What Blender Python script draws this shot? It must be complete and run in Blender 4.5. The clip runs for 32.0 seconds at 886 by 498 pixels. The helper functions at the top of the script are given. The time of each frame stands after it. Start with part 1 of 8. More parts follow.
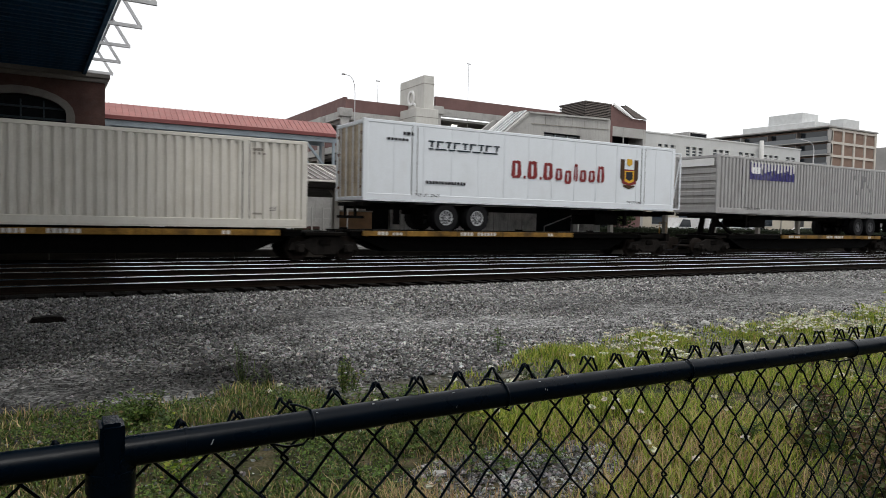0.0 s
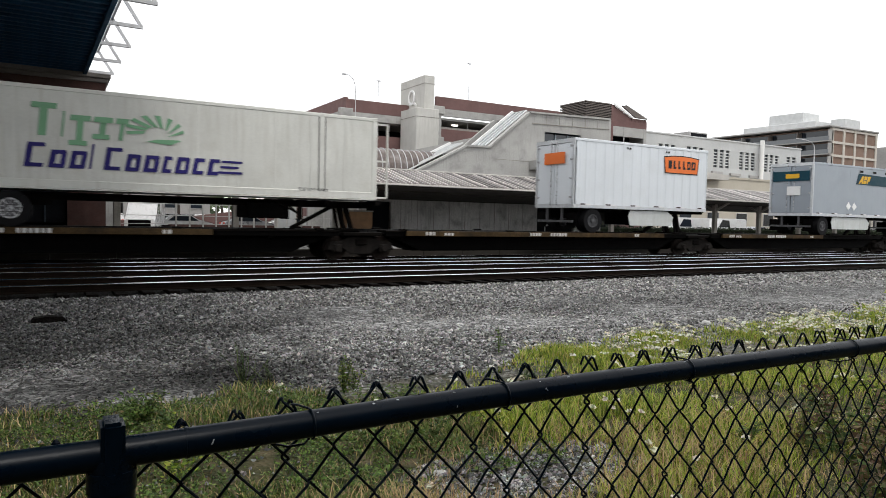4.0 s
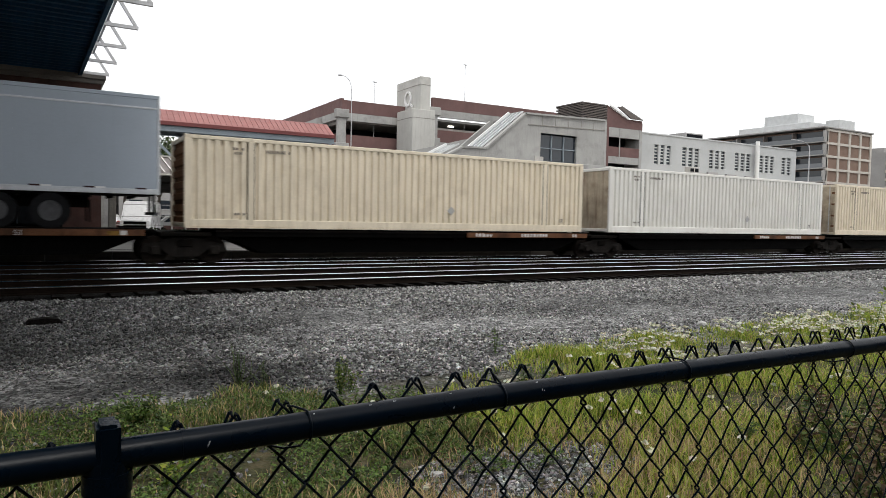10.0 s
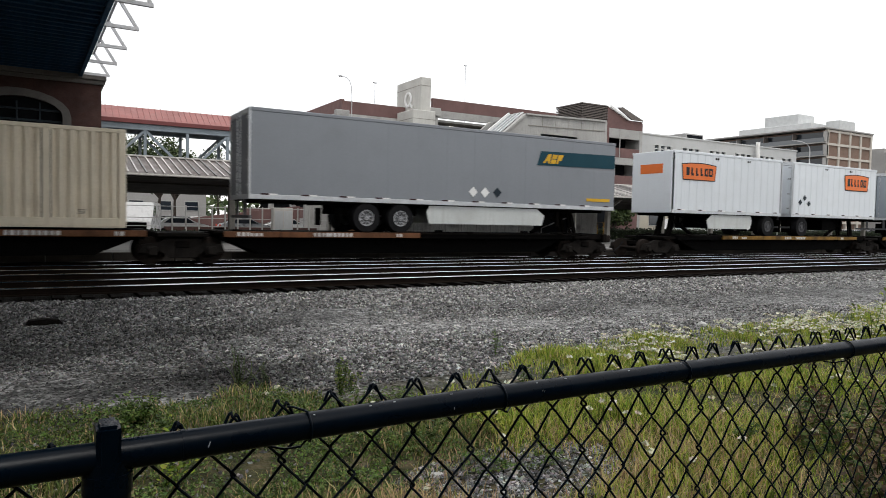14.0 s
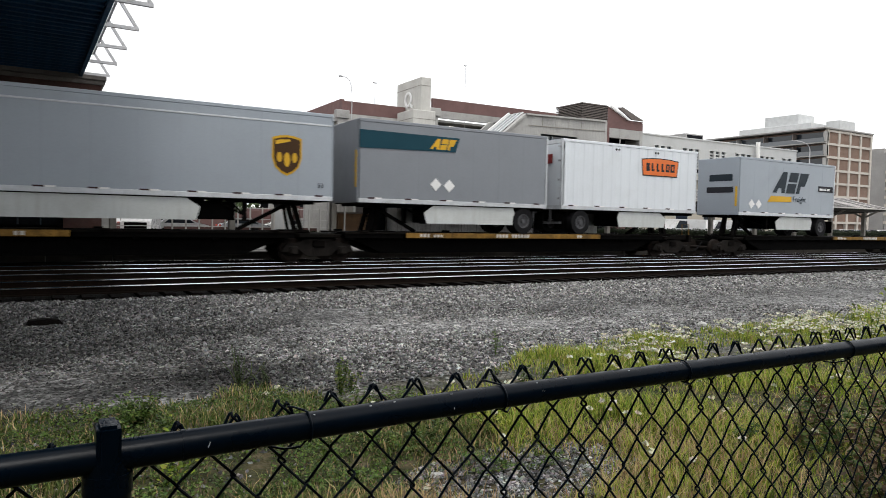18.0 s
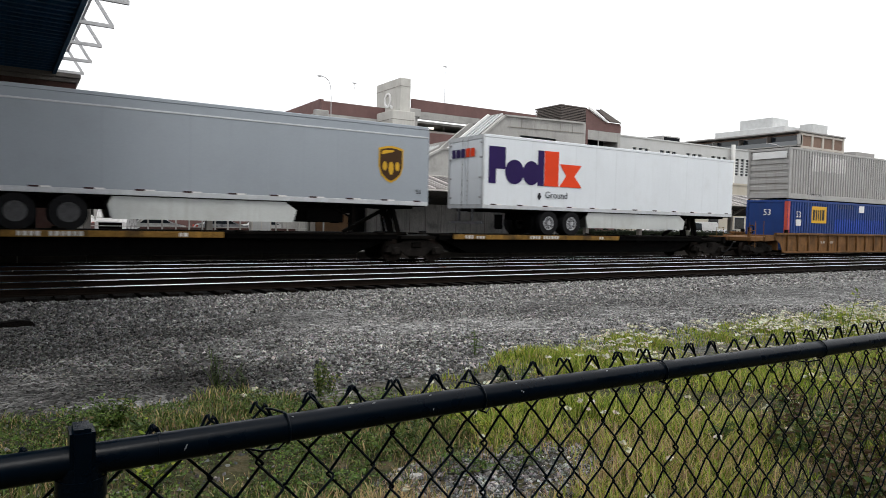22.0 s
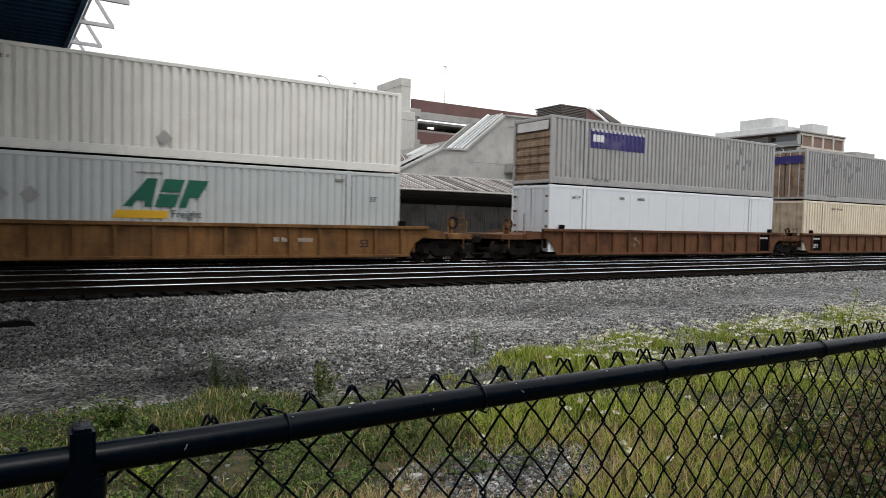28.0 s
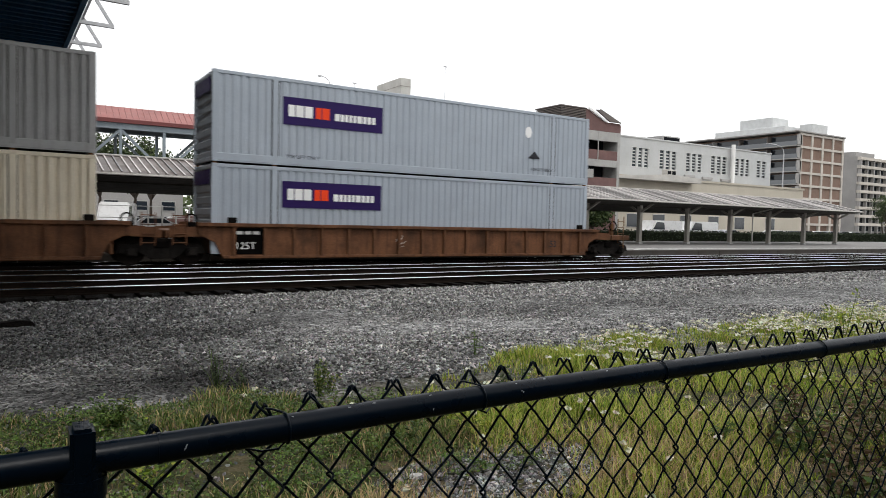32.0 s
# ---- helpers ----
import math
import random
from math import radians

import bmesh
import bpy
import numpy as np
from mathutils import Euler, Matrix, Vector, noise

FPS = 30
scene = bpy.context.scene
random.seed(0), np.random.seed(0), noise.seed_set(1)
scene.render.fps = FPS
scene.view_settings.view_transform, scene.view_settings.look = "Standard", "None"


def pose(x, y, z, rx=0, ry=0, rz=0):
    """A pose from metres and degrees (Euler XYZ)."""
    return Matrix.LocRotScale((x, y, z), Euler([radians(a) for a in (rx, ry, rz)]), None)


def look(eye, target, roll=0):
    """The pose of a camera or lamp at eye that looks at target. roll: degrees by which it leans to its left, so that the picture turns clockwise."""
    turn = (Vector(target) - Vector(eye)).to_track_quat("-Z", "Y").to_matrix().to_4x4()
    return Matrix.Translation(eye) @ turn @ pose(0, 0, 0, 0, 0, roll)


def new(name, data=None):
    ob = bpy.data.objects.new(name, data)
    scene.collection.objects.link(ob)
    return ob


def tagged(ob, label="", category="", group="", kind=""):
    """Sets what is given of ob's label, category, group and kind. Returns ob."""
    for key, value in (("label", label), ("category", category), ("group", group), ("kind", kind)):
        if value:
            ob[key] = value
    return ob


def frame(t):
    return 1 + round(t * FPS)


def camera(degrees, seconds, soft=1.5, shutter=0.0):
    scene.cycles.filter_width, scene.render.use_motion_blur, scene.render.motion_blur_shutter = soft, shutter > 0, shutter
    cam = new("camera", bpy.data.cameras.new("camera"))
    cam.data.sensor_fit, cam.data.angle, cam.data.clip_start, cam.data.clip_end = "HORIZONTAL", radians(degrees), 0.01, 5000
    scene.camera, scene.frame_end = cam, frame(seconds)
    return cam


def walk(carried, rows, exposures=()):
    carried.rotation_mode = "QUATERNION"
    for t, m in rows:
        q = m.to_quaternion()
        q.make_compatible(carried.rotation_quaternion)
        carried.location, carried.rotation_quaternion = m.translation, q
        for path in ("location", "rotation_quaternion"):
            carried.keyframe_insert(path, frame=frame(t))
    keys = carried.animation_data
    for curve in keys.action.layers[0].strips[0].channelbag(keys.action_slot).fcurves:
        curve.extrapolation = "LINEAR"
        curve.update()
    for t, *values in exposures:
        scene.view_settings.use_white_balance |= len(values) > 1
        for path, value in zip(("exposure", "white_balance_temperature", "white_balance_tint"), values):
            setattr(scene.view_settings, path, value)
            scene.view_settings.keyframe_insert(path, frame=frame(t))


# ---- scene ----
EYE = (0.0, 0.0, 1.575)


def turned(yaw, pitch, roll):
    """The camera's pose at EYE: yaw from +y towards +x, pitch up, degrees."""
    a, b = radians(yaw), radians(pitch)
    way = Vector((math.sin(a) * math.cos(b), math.cos(a) * math.cos(b), math.sin(b)))
    return look(EYE, Vector(EYE) + way * 10, roll)


cam = camera(66.4, 32.0, soft=0.5, shutter=0.2)
TURNS = [(0.0, 30.20, -2.655, 1.285), (3.4, 30.20, -2.655, 1.285), (3.6, 30.21, -2.68, 1.29), (5.4, 29.76, -2.59, 1.19),
         (5.9, 29.80, -2.575, 1.18), (7.1, 29.83, -2.545, 1.193), (7.2, 30.24, -2.53, 1.22), (7.5, 30.34, -2.527, 1.231),
         (8.4, 30.45, -2.59, 1.28), (8.6, 30.46, -2.80, 1.35), (8.7, 30.47, -3.05, 1.45), (8.8, 30.47, -2.64, 1.29), (8.9, 30.48, -2.86, 1.36),
         (9.0, 30.51, -3.63, 1.65), (9.1, 30.51, -4.16, 1.84), (9.2, 30.51, -4.16, 1.84), (9.3, 30.50, -3.49, 1.58), (9.4, 30.48, -2.95, 1.38),
         (9.5, 30.465, -2.63, 1.25), (10.0, 30.46, -2.573, 1.216), (10.5, 30.45, -2.515, 1.213), (18.0, 30.431, -2.508, 1.205),
         (18.1, 31.19, -2.46, 1.27), (18.2, 32.08, -2.396, 1.34), (19.0, 32.11, -2.40, 1.336), (20.0, 32.185, -2.396, 1.345), (22.0, 32.17, -2.396, 1.34), (32.0, 32.165, -2.396, 1.342)]
# the clip's camera brightens and darkens a little on the way
STOPS = [(0.0, -0.08), (1.0, 0.08), (2.0, 0.15), (3.0, 0.24), (6.0, 0.22), (7.0, 0.28), (8.0, 0.25), (9.0, 0.2), (10.0, 0.1), (11.0, 0.0), (12.0, -0.12), (13.0, -0.08), (14.0, 0.05),
         (17.0, 0.1), (18.0, 0.22), (19.0, 0.12), (21.0, 0.18), (23.0, 0.05), (24.0, 0.08), (25.0, 0.28), (28.0, 0.05), (30.0, 0.05), (31.0, 0.03), (32.0, 0.15)]
walk(cam, [(t, turned(y, p, r)) for t, y, p, r in TURNS], [(t, 0.3 + s) for t, s in STOPS])

# how far the train has gone, in metres
GONE = [(0.0, 0.0), (1.0, 12.80), (2.0, 25.78), (3.5, 45.46), (5.5, 71.62), (7.0, 91.24), (8.5, 110.95), (10.0, 130.83), (11.0, 144.08),
        (12.0, 157.40), (14.0, 184.01), (16.5, 217.32), (18.0, 237.27), (20.0, 263.81), (22.0, 290.46), (24.0, 317.08), (25.5, 337.07),
        (27.5, 363.93), (29.0, 384.02), (30.6, 404.98), (32.0, 423.41)]

# ---- light: a bright overcast sky ----
world = bpy.data.worlds.new("overcast")
scene.world = world
world.use_nodes = True
wn, wl = world.node_tree.nodes, world.node_tree.links
sky = wn.new("ShaderNodeTexSky")
sky.sky_type, sky.sun_disc, sky.sun_elevation, sky.sun_rotation = "NISHITA", False, radians(52), radians(60)
sky_gain = wn.new("ShaderNodeVectorMath")
sky_gain.operation = "SCALE"
sky_gain.inputs["Scale"].default_value = 0.10
cloud = wn.new("ShaderNodeMix")
cloud.data_type = "RGBA"
cloud.inputs["Factor"].default_value = 0.86
cloud.inputs["B"].default_value = (1.0, 1.0, 1.0, 1)
wl.new(sky.outputs[0], sky_gain.inputs[0])
wl.new(sky_gain.outputs[0], cloud.inputs["A"])
wl.new(cloud.outputs["Result"], wn["Background"].inputs["Color"])
wn["Background"].inputs["Strength"].default_value = 1.05
sun = new("sun", bpy.data.lights.new("sun", "SUN"))
sun.data.energy, sun.data.angle, sun.data.color = 1.1, radians(20), (1.0, 0.97, 0.92)
sun.matrix_world = look((0, 0, 60), (2, 28, 0))
scene.view_settings.exposure = 0.3
# ---- materials ----
def mat(name, rgb, rough=0.6, metal=0.0, var=0.12, scale=2.0, fine=30.0, bump=0.0, bscale=60.0, streak=0.0, grime=(0.09, 0.07, 0.05), patch=0.0, rand=0.06, stretch=(1, 1, 1), spec=0.5):
    """A painted, worn or mineral surface: broad and fine variation, grime in patches and in vertical runs, fine relief."""
    m = bpy.data.materials.new(name)
    m.use_nodes = True
    n, l = m.node_tree.nodes, m.node_tree.links
    b = n["Principled BSDF"]
    b.inputs["Metallic"].default_value = metal
    b.inputs["Specular IOR Level"].default_value = spec
    tc = n.new("ShaderNodeTexCoord")
    mp = n.new("ShaderNodeMapping")
    mp.inputs["Scale"].default_value = stretch
    l.new(tc.outputs["Object"], mp.inputs["Vector"])

    def noise_at(s, detail=4.0, vec=None):
        t = n.new("ShaderNodeTexNoise")
        t.inputs["Scale"].default_value, t.inputs["Detail"].default_value = s, detail
        l.new(vec or mp.outputs[0], t.inputs["Vector"])
        return t.outputs["Fac"]

    def span(fac, a0, a1, b0, b1):
        r = n.new("ShaderNodeMapRange")
        for k, v in enumerate((a0, a1, b0, b1)):
            r.inputs[k + 1].default_value = v
        l.new(fac, r.inputs[0])
        return r.outputs[0]

    def times(a, c):
        q = n.new("ShaderNodeMath")
        q.operation = "MULTIPLY"
        l.new(a, q.inputs[0])
        l.new(c, q.inputs[1])
        return q.outputs[0]

    info = n.new("ShaderNodeObjectInfo")
    val = times(times(span(noise_at(scale), 0.3, 0.7, 1 - var, 1 + var), span(noise_at(fine, 3), 0.3, 0.7, 1 - var * 0.7, 1 + var * 0.7)),
                span(info.outputs["Random"], 0, 1, 1 - rand, 1 + rand))
    col = n.new("ShaderNodeVectorMath")
    col.operation = "SCALE"
    col.inputs[0].default_value = rgb[:3]
    l.new(val, col.inputs["Scale"])
    out = col.outputs[0]
    if streak or patch:
        mp2 = n.new("ShaderNodeMapping")
        mp2.inputs["Scale"].default_value = (5, 5, 0.35)
        l.new(tc.outputs["Object"], mp2.inputs["Vector"])
        mix = n.new("ShaderNodeMix")
        mix.data_type = "RGBA"
        f = n.new("ShaderNodeMath")
        f.operation = "MAXIMUM"
        l.new(span(noise_at(1.6, 5, mp2.outputs[0]), 0.5, 0.8, 0, streak), f.inputs[0])
        l.new(span(noise_at(1.1, 6), 0.52, 0.72, 0, patch), f.inputs[1])
        l.new(f.outputs[0], mix.inputs["Factor"])
        l.new(out, mix.inputs["A"])
        mix.inputs["B"].default_value = (*grime, 1)
        out = mix.outputs["Result"]
    l.new(out, b.inputs["Base Color"])
    l.new(span(noise_at(scale * 3), 0.3, 0.7, max(rough - 0.1, 0.02), min(rough + 0.1, 1)), b.inputs["Roughness"])
    if bump:
        bm_ = n.new("ShaderNodeBump")
        bm_.inputs["Strength"].default_value, bm_.inputs["Distance"].default_value = bump, 0.02
        l.new(noise_at(bscale, 5), bm_.inputs["Height"])
        l.new(bm_.outputs[0], b.inputs["Normal"])
    return m


def glass(name, rgb, rough=0.08):
    m = bpy.data.materials.new(name)
    m.use_nodes = True
    b = m.node_tree.nodes["Principled BSDF"]
    b.inputs["Base Color"].default_value = (*rgb, 1)
    b.inputs["Roughness"].default_value = rough
    b.inputs["Specular IOR Level"].default_value = 0.6
    return m


# ---- small tools ----
def shape():
    return bmesh.new()


def box(bm, x0, x1, y0, y1, z0, z1):
    v = [bm.verts.new((x, y, z)) for x in (x0, x1) for y in (y0, y1) for z in (z0, z1)]
    for q in ((0, 1, 3, 2), (4, 6, 7, 5), (0, 4, 5, 1), (2, 3, 7, 6), (0, 2, 6, 4), (1, 5, 7, 3)):
        bm.faces.new([v[k] for k in q])
    return bm


def soft_box(x0, x1, y0, y1, z0, z1, r=0.015):
    bm = box(shape(), x0, x1, y0, y1, z0, z1)
    bmesh.ops.bevel(bm, geom=bm.edges[:], offset=r, segments=1, affect="EDGES")
    return bm


def prism(bm, outline, a0, a1, axis="y"):
    """Extrudes a closed outline from a0 to a1. axis y: outline in x, z; x: in y, z; z: in x, y."""
    def at(p, a):
        return (p[0], a, p[1]) if axis == "y" else (a, p[0], p[1]) if axis == "x" else (p[0], p[1], a)
    va = [bm.verts.new(at(p, a0)) for p in outline]
    vb = [bm.verts.new(at(p, a1)) for p in outline]
    k = len(outline)
    bm.faces.new(va)
    bm.faces.new(vb[::-1])
    for i in range(k):
        bm.faces.new((va[i], vb[i], vb[(i + 1) % k], va[(i + 1) % k]))
    return bm


def tube(bm, a, b, r, n=8, r2=None):
    a, b = Vector(a), Vector(b)
    d = b - a
    m = Matrix.Translation((a + b) / 2) @ d.to_track_quat("Z", "Y").to_matrix().to_4x4()
    bmesh.ops.create_cone(bm, cap_ends=True, segments=n, radius1=r, radius2=r if r2 is None else r2, depth=d.length, matrix=m)
    return bm


def beam(bm, a, b, w, h):
    """A bar of rectangular section from a to b."""
    a, b = Vector(a), Vector(b)
    d = b - a
    m = Matrix.Translation((a + b) / 2) @ d.to_track_quat("X", "Z").to_matrix().to_4x4() @ Matrix.Diagonal((d.length, w, h, 1))
    bmesh.ops.create_cube(bm, size=1, matrix=m)
    return bm


def swept(points, r, n=6):
    """One continuous tube along the points."""
    bm, rings = shape(), []
    p = [Vector(q) for q in points]
    side = Vector((0.0, 1.0, 0.0))
    for i, q in enumerate(p):
        d = (p[min(i + 1, len(p) - 1)] - p[max(i - 1, 0)]).normalized()
        u = (side - d * side.dot(d)).normalized() if abs(side.dot(d)) < 0.98 else d.orthogonal().normalized()
        v = d.cross(u)
        rings.append([bm.verts.new(q + (u * math.cos(2 * math.pi * k / n) + v * math.sin(2 * math.pi * k / n)) * r) for k in range(n)])
    for a, b in zip(rings, rings[1:]):
        for k in range(n):
            bm.faces.new((a[k], a[(k + 1) % n], b[(k + 1) % n], b[k]))
    bm.faces.new(rings[0][::-1])
    bm.faces.new(rings[-1])
    return bm


def disc_y(bm, x, z, y0, y1, r, n=20, hole=0.0):
    """A wheel-like disc with its axle along y; with a hole it is a ring."""
    if not hole:
        return prism(bm, [(x + r * math.cos(2 * math.pi * i / n), z + r * math.sin(2 * math.pi * i / n)) for i in range(n)], y0, y1)
    rings = []
    for rr, y in ((r, y0), (r, y1), (hole, y1), (hole, y0)):
        rings.append([bm.verts.new((x + rr * math.cos(2 * math.pi * i / n), y, z + rr * math.sin(2 * math.pi * i / n))) for i in range(n)])
    for q in range(4):
        a, b = rings[q], rings[(q + 1) % 4]
        for i in range(n):
            bm.faces.new((a[i], a[(i + 1) % n], b[(i + 1) % n], b[i]))
    return bm


def finish(name, bm, material, smooth=False):
    bmesh.ops.recalc_face_normals(bm, faces=bm.faces[:])
    me = bpy.data.meshes.new(name)
    bm.to_mesh(me)
    bm.free()
    me.materials.append(material)
    if smooth:
        me.shade_smooth()
        me.set_sharp_from_angle(angle=radians(40))
    return me


def part(name, bm, material, parent, label="", at=None, smooth=False):
    """One mesh object under a thing or part. bm may be a bmesh or a ready mesh."""
    me = bm if isinstance(bm, bpy.types.Mesh) else finish(name, bm, material, smooth)
    ob = new(name, me)
    ob.parent = parent
    if at is not None:
        ob.location = at
    if label:
        ob["label"] = label
    return ob


def thing(name, at=(0, 0, 0), label="", category="", group="", kind="", rz=0):
    ob = new(name)
    ob.empty_display_size = 0.2
    ob.matrix_basis = pose(*at, 0, 0, rz)
    return tagged(ob, label, category, group, kind)


def solid(name, bm, material, label="", category="", group="", kind="", at=(0, 0, 0), smooth=False):
    """A thing that is one mesh."""
    ob = new(name, finish(name, bm, material, smooth))
    ob.location = at
    return tagged(ob, label, category, group, kind)


def words(text, size, material, parent, at, label="", name="lettering", squeeze=1.0, axis="y", bold=0.0):
    """Flat lettering in the built-in font, facing -y (or -x), its lower left corner at the given place."""
    cu = bpy.data.curves.new("lettering", "FONT")
    cu.body, cu.size, cu.extrude, cu.offset = text, size, 0.002, bold
    tmp = bpy.data.objects.new("lettering", cu)
    me = bpy.data.meshes.new_from_object(tmp)
    bpy.data.objects.remove(tmp)
    turn = pose(0, 0, 0, 90) if axis == "y" else pose(0, 0, 0, 90, 0, -90)
    me.transform(turn @ Matrix.Diagonal((squeeze, 1, 1, 1)))
    me.materials.clear()
    me.materials.append(material)
    ob = new(name, me)
    ob.parent, ob.location = parent, at
    if label:
        ob["label"] = label
    return ob


MESHES = {}


def shared(key, make):
    """The mesh kept under this key, made on first use."""
    if key not in MESHES:
        MESHES[key] = make()
    return MESHES[key]


def merge(name, verts, faces, material, smooth=False):
    me = bpy.data.meshes.new(name)
    me.from_pydata(verts, [], faces)
    me.materials.append(material)
    if smooth:
        me.shade_smooth()
    return me


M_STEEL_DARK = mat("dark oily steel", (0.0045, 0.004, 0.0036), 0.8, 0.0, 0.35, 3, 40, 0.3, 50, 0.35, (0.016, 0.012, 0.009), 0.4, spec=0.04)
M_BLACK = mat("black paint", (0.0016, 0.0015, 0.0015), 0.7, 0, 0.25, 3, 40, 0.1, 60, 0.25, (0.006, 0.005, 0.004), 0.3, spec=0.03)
M_RUBBER = mat("tyre rubber", (0.010, 0.010, 0.011), 0.85, 0, 0.2, 6, 60, 0.2, 80, spec=0.1)
M_CHROME = mat("polished wheel rim", (0.50, 0.51, 0.53), 0.3, 0.7, 0.1, 6, 60)
M_RIMDARK = mat("grey wheel rim", (0.07, 0.07, 0.075), 0.6, 0.2, 0.3, 6, 60)
M_YELLOW = mat("faded yellow sill paint", (0.21, 0.115, 0.024), 0.6, 0, 0.4, 2, 30, 0.1, 60, 0.97, (0.02, 0.014, 0.01), 0.95)
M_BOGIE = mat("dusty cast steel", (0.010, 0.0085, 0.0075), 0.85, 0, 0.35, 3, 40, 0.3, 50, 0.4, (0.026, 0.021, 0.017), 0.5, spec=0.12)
M_BROWN = mat("rusty brown car paint", (0.12, 0.053, 0.026), 0.7, 0, 0.3, 1.2, 25, 0.15, 50, 0.95, (0.035, 0.019, 0.012), 0.85)
M_SILLDARK = mat("grimy dark sill paint", (0.055, 0.034, 0.014), 0.7, 0, 0.45, 2, 30, 0.1, 60, 0.9, (0.012, 0.009, 0.007), 0.8, spec=0.15)
M_OCHRE = mat("ochre well car paint", (0.165, 0.082, 0.03), 0.65, 0, 0.25, 1.2, 25, 0.15, 50, 0.95, (0.045, 0.024, 0.013), 0.8)
M_RUSTY = mat("rust streaked door paint", (0.44, 0.37, 0.27), 0.75, 0, 0.25, 2, 30, 0.2, 50, 0.95, (0.13, 0.065, 0.032), 0.8)
M_ENDRUST = mat("rust streaked brown end paint", (0.26, 0.185, 0.13), 0.8, 0, 0.3, 2, 30, 0.2, 50, 0.95, (0.07, 0.038, 0.022), 0.8, spec=0.15)
M_RUST = mat("rust", (0.15, 0.07, 0.033), 0.85, 0, 0.35, 3, 40, 0.3, 60)
M_WHEEL = mat("grimy wheel steel", (0.014, 0.010, 0.008), 0.8, 0.0, 0.35, 3, 40, 0.3, 60, spec=0.15)
M_SILVER = mat("grey aluminium trailer skin", (0.31, 0.345, 0.385), 0.42, 0.15, 0.035, 0.4, 20, 0.02, 40, 0.07, (0.22, 0.23, 0.24), 0.14)
M_GREYBLUE = mat("blue grey trailer paint", (0.36, 0.41, 0.47), 0.4, 0.0, 0.035, 0.4, 20, 0.02, 40, 0.07, (0.24, 0.26, 0.28), 0.1)
M_DULL = mat("dull dark grey trailer skin", (0.205, 0.22, 0.243), 0.45, 0.1, 0.045, 0.4, 20, 0.02, 40, 0.10, (0.14, 0.14, 0.14), 0.15)
M_WHITE = mat("white trailer paint", (0.68, 0.715, 0.75), 0.4, 0, 0.03, 0.5, 20, 0.02, 40, 0.08, (0.40, 0.39, 0.36), 0.14)
M_WHITE2 = mat("weathered white trailer paint", (0.62, 0.62, 0.58), 0.5, 0, 0.06, 0.7, 20, 0.04, 40, 0.35, (0.34, 0.31, 0.25), 0.25)
M_CREAM = mat("cream container paint", (0.69, 0.61, 0.475), 0.55, 0, 0.07, 0.8, 20, 0.04, 40, 0.4, (0.30, 0.23, 0.14), 0.3)
M_IVORY = mat("pale ivory container paint", (0.60, 0.575, 0.52), 0.55, 0, 0.06, 0.8, 20, 0.04, 40, 0.35, (0.36, 0.32, 0.24), 0.25)
M_BONE = mat("off-white container paint", (0.74, 0.725, 0.68), 0.55, 0, 0.05, 0.8, 20, 0.04, 40, 0.25, (0.42, 0.37, 0.28), 0.2)
M_CODE = mat("worn dark marking", (0.13, 0.11, 0.09), 0.6, 0, 0.2, 4, 30)
M_BLUE3 = mat("dark blue repaint", (0.010, 0.026, 0.085), 0.45, 0, 0.1, 1, 20)
M_PALE = mat("pale grey green container paint", (0.48, 0.51, 0.51), 0.5, 0, 0.06, 0.8, 20, 0.04, 40, 0.3, (0.36, 0.36, 0.33), 0.2)
M_GREYBOX = mat("grey container paint", (0.355, 0.351, 0.347), 0.55, 0, 0.08, 0.8, 20, 0.05, 40, 0.4, (0.16, 0.14, 0.12), 0.3)
M_GREYWARM = mat("warm grey container paint", (0.36, 0.355, 0.345), 0.55, 0, 0.08, 0.8, 20, 0.05, 40, 0.4, (0.21, 0.18, 0.14), 0.3)
M_FXGREY = mat("light blue grey container paint", (0.32, 0.36, 0.41), 0.5, 0, 0.06, 0.8, 20, 0.04, 40, 0.25, (0.28, 0.28, 0.28), 0.15)
M_BLUE = mat("deep blue container paint", (0.020, 0.055, 0.21), 0.45, 0, 0.12, 0.8, 20, 0.04, 40, 0.35, (0.04, 0.05, 0.09), 0.3)
M_BLUE2 = mat("bright blue repaint", (0.012, 0.058, 0.36), 0.45, 0, 0.06, 0.8, 20)
M_RED = mat("red corner paint", (0.55, 0.07, 0.04), 0.5, 0, 0.12, 2, 20)
M_PURPLE = mat("purple decal", (0.02, 0.008, 0.075), 0.45, 0, 0.06, 1, 20)
M_PURPLE_OLD = mat("faded purple decal", (0.03, 0.025, 0.13), 0.5, 0, 0.1, 1, 20, patch=0.4, grime=(0.3, 0.3, 0.33))
M_ORANGE = mat("orange decal", (0.72, 0.15, 0.015), 0.45, 0, 0.05, 1, 20)
M_ORANGERED = mat("orange red decal", (0.72, 0.055, 0.012), 0.45, 0, 0.05, 1, 20)
M_INK = mat("black decal", (0.02, 0.02, 0.025), 0.45, 0, 0.1, 1, 20)
M_SLATE = mat("slate decal", (0.018, 0.027, 0.036), 0.45, 0, 0.06, 1, 20)
M_TEAL = mat("dark teal decal", (0.008, 0.045, 0.065), 0.45, 0, 0.06, 1, 20)
M_GREEN = mat("green decal", (0.02, 0.11, 0.075), 0.45, 0, 0.06, 1, 20)
M_NAVY = mat("navy decal", (0.025, 0.02, 0.14), 0.45, 0, 0.06, 1, 20)
M_GOLD = mat("gold decal", (0.62, 0.36, 0.03), 0.45, 0, 0.06, 1, 20)
M_UMBER = mat("dark brown decal", (0.055, 0.028, 0.012), 0.45, 0, 0.06, 1, 20)
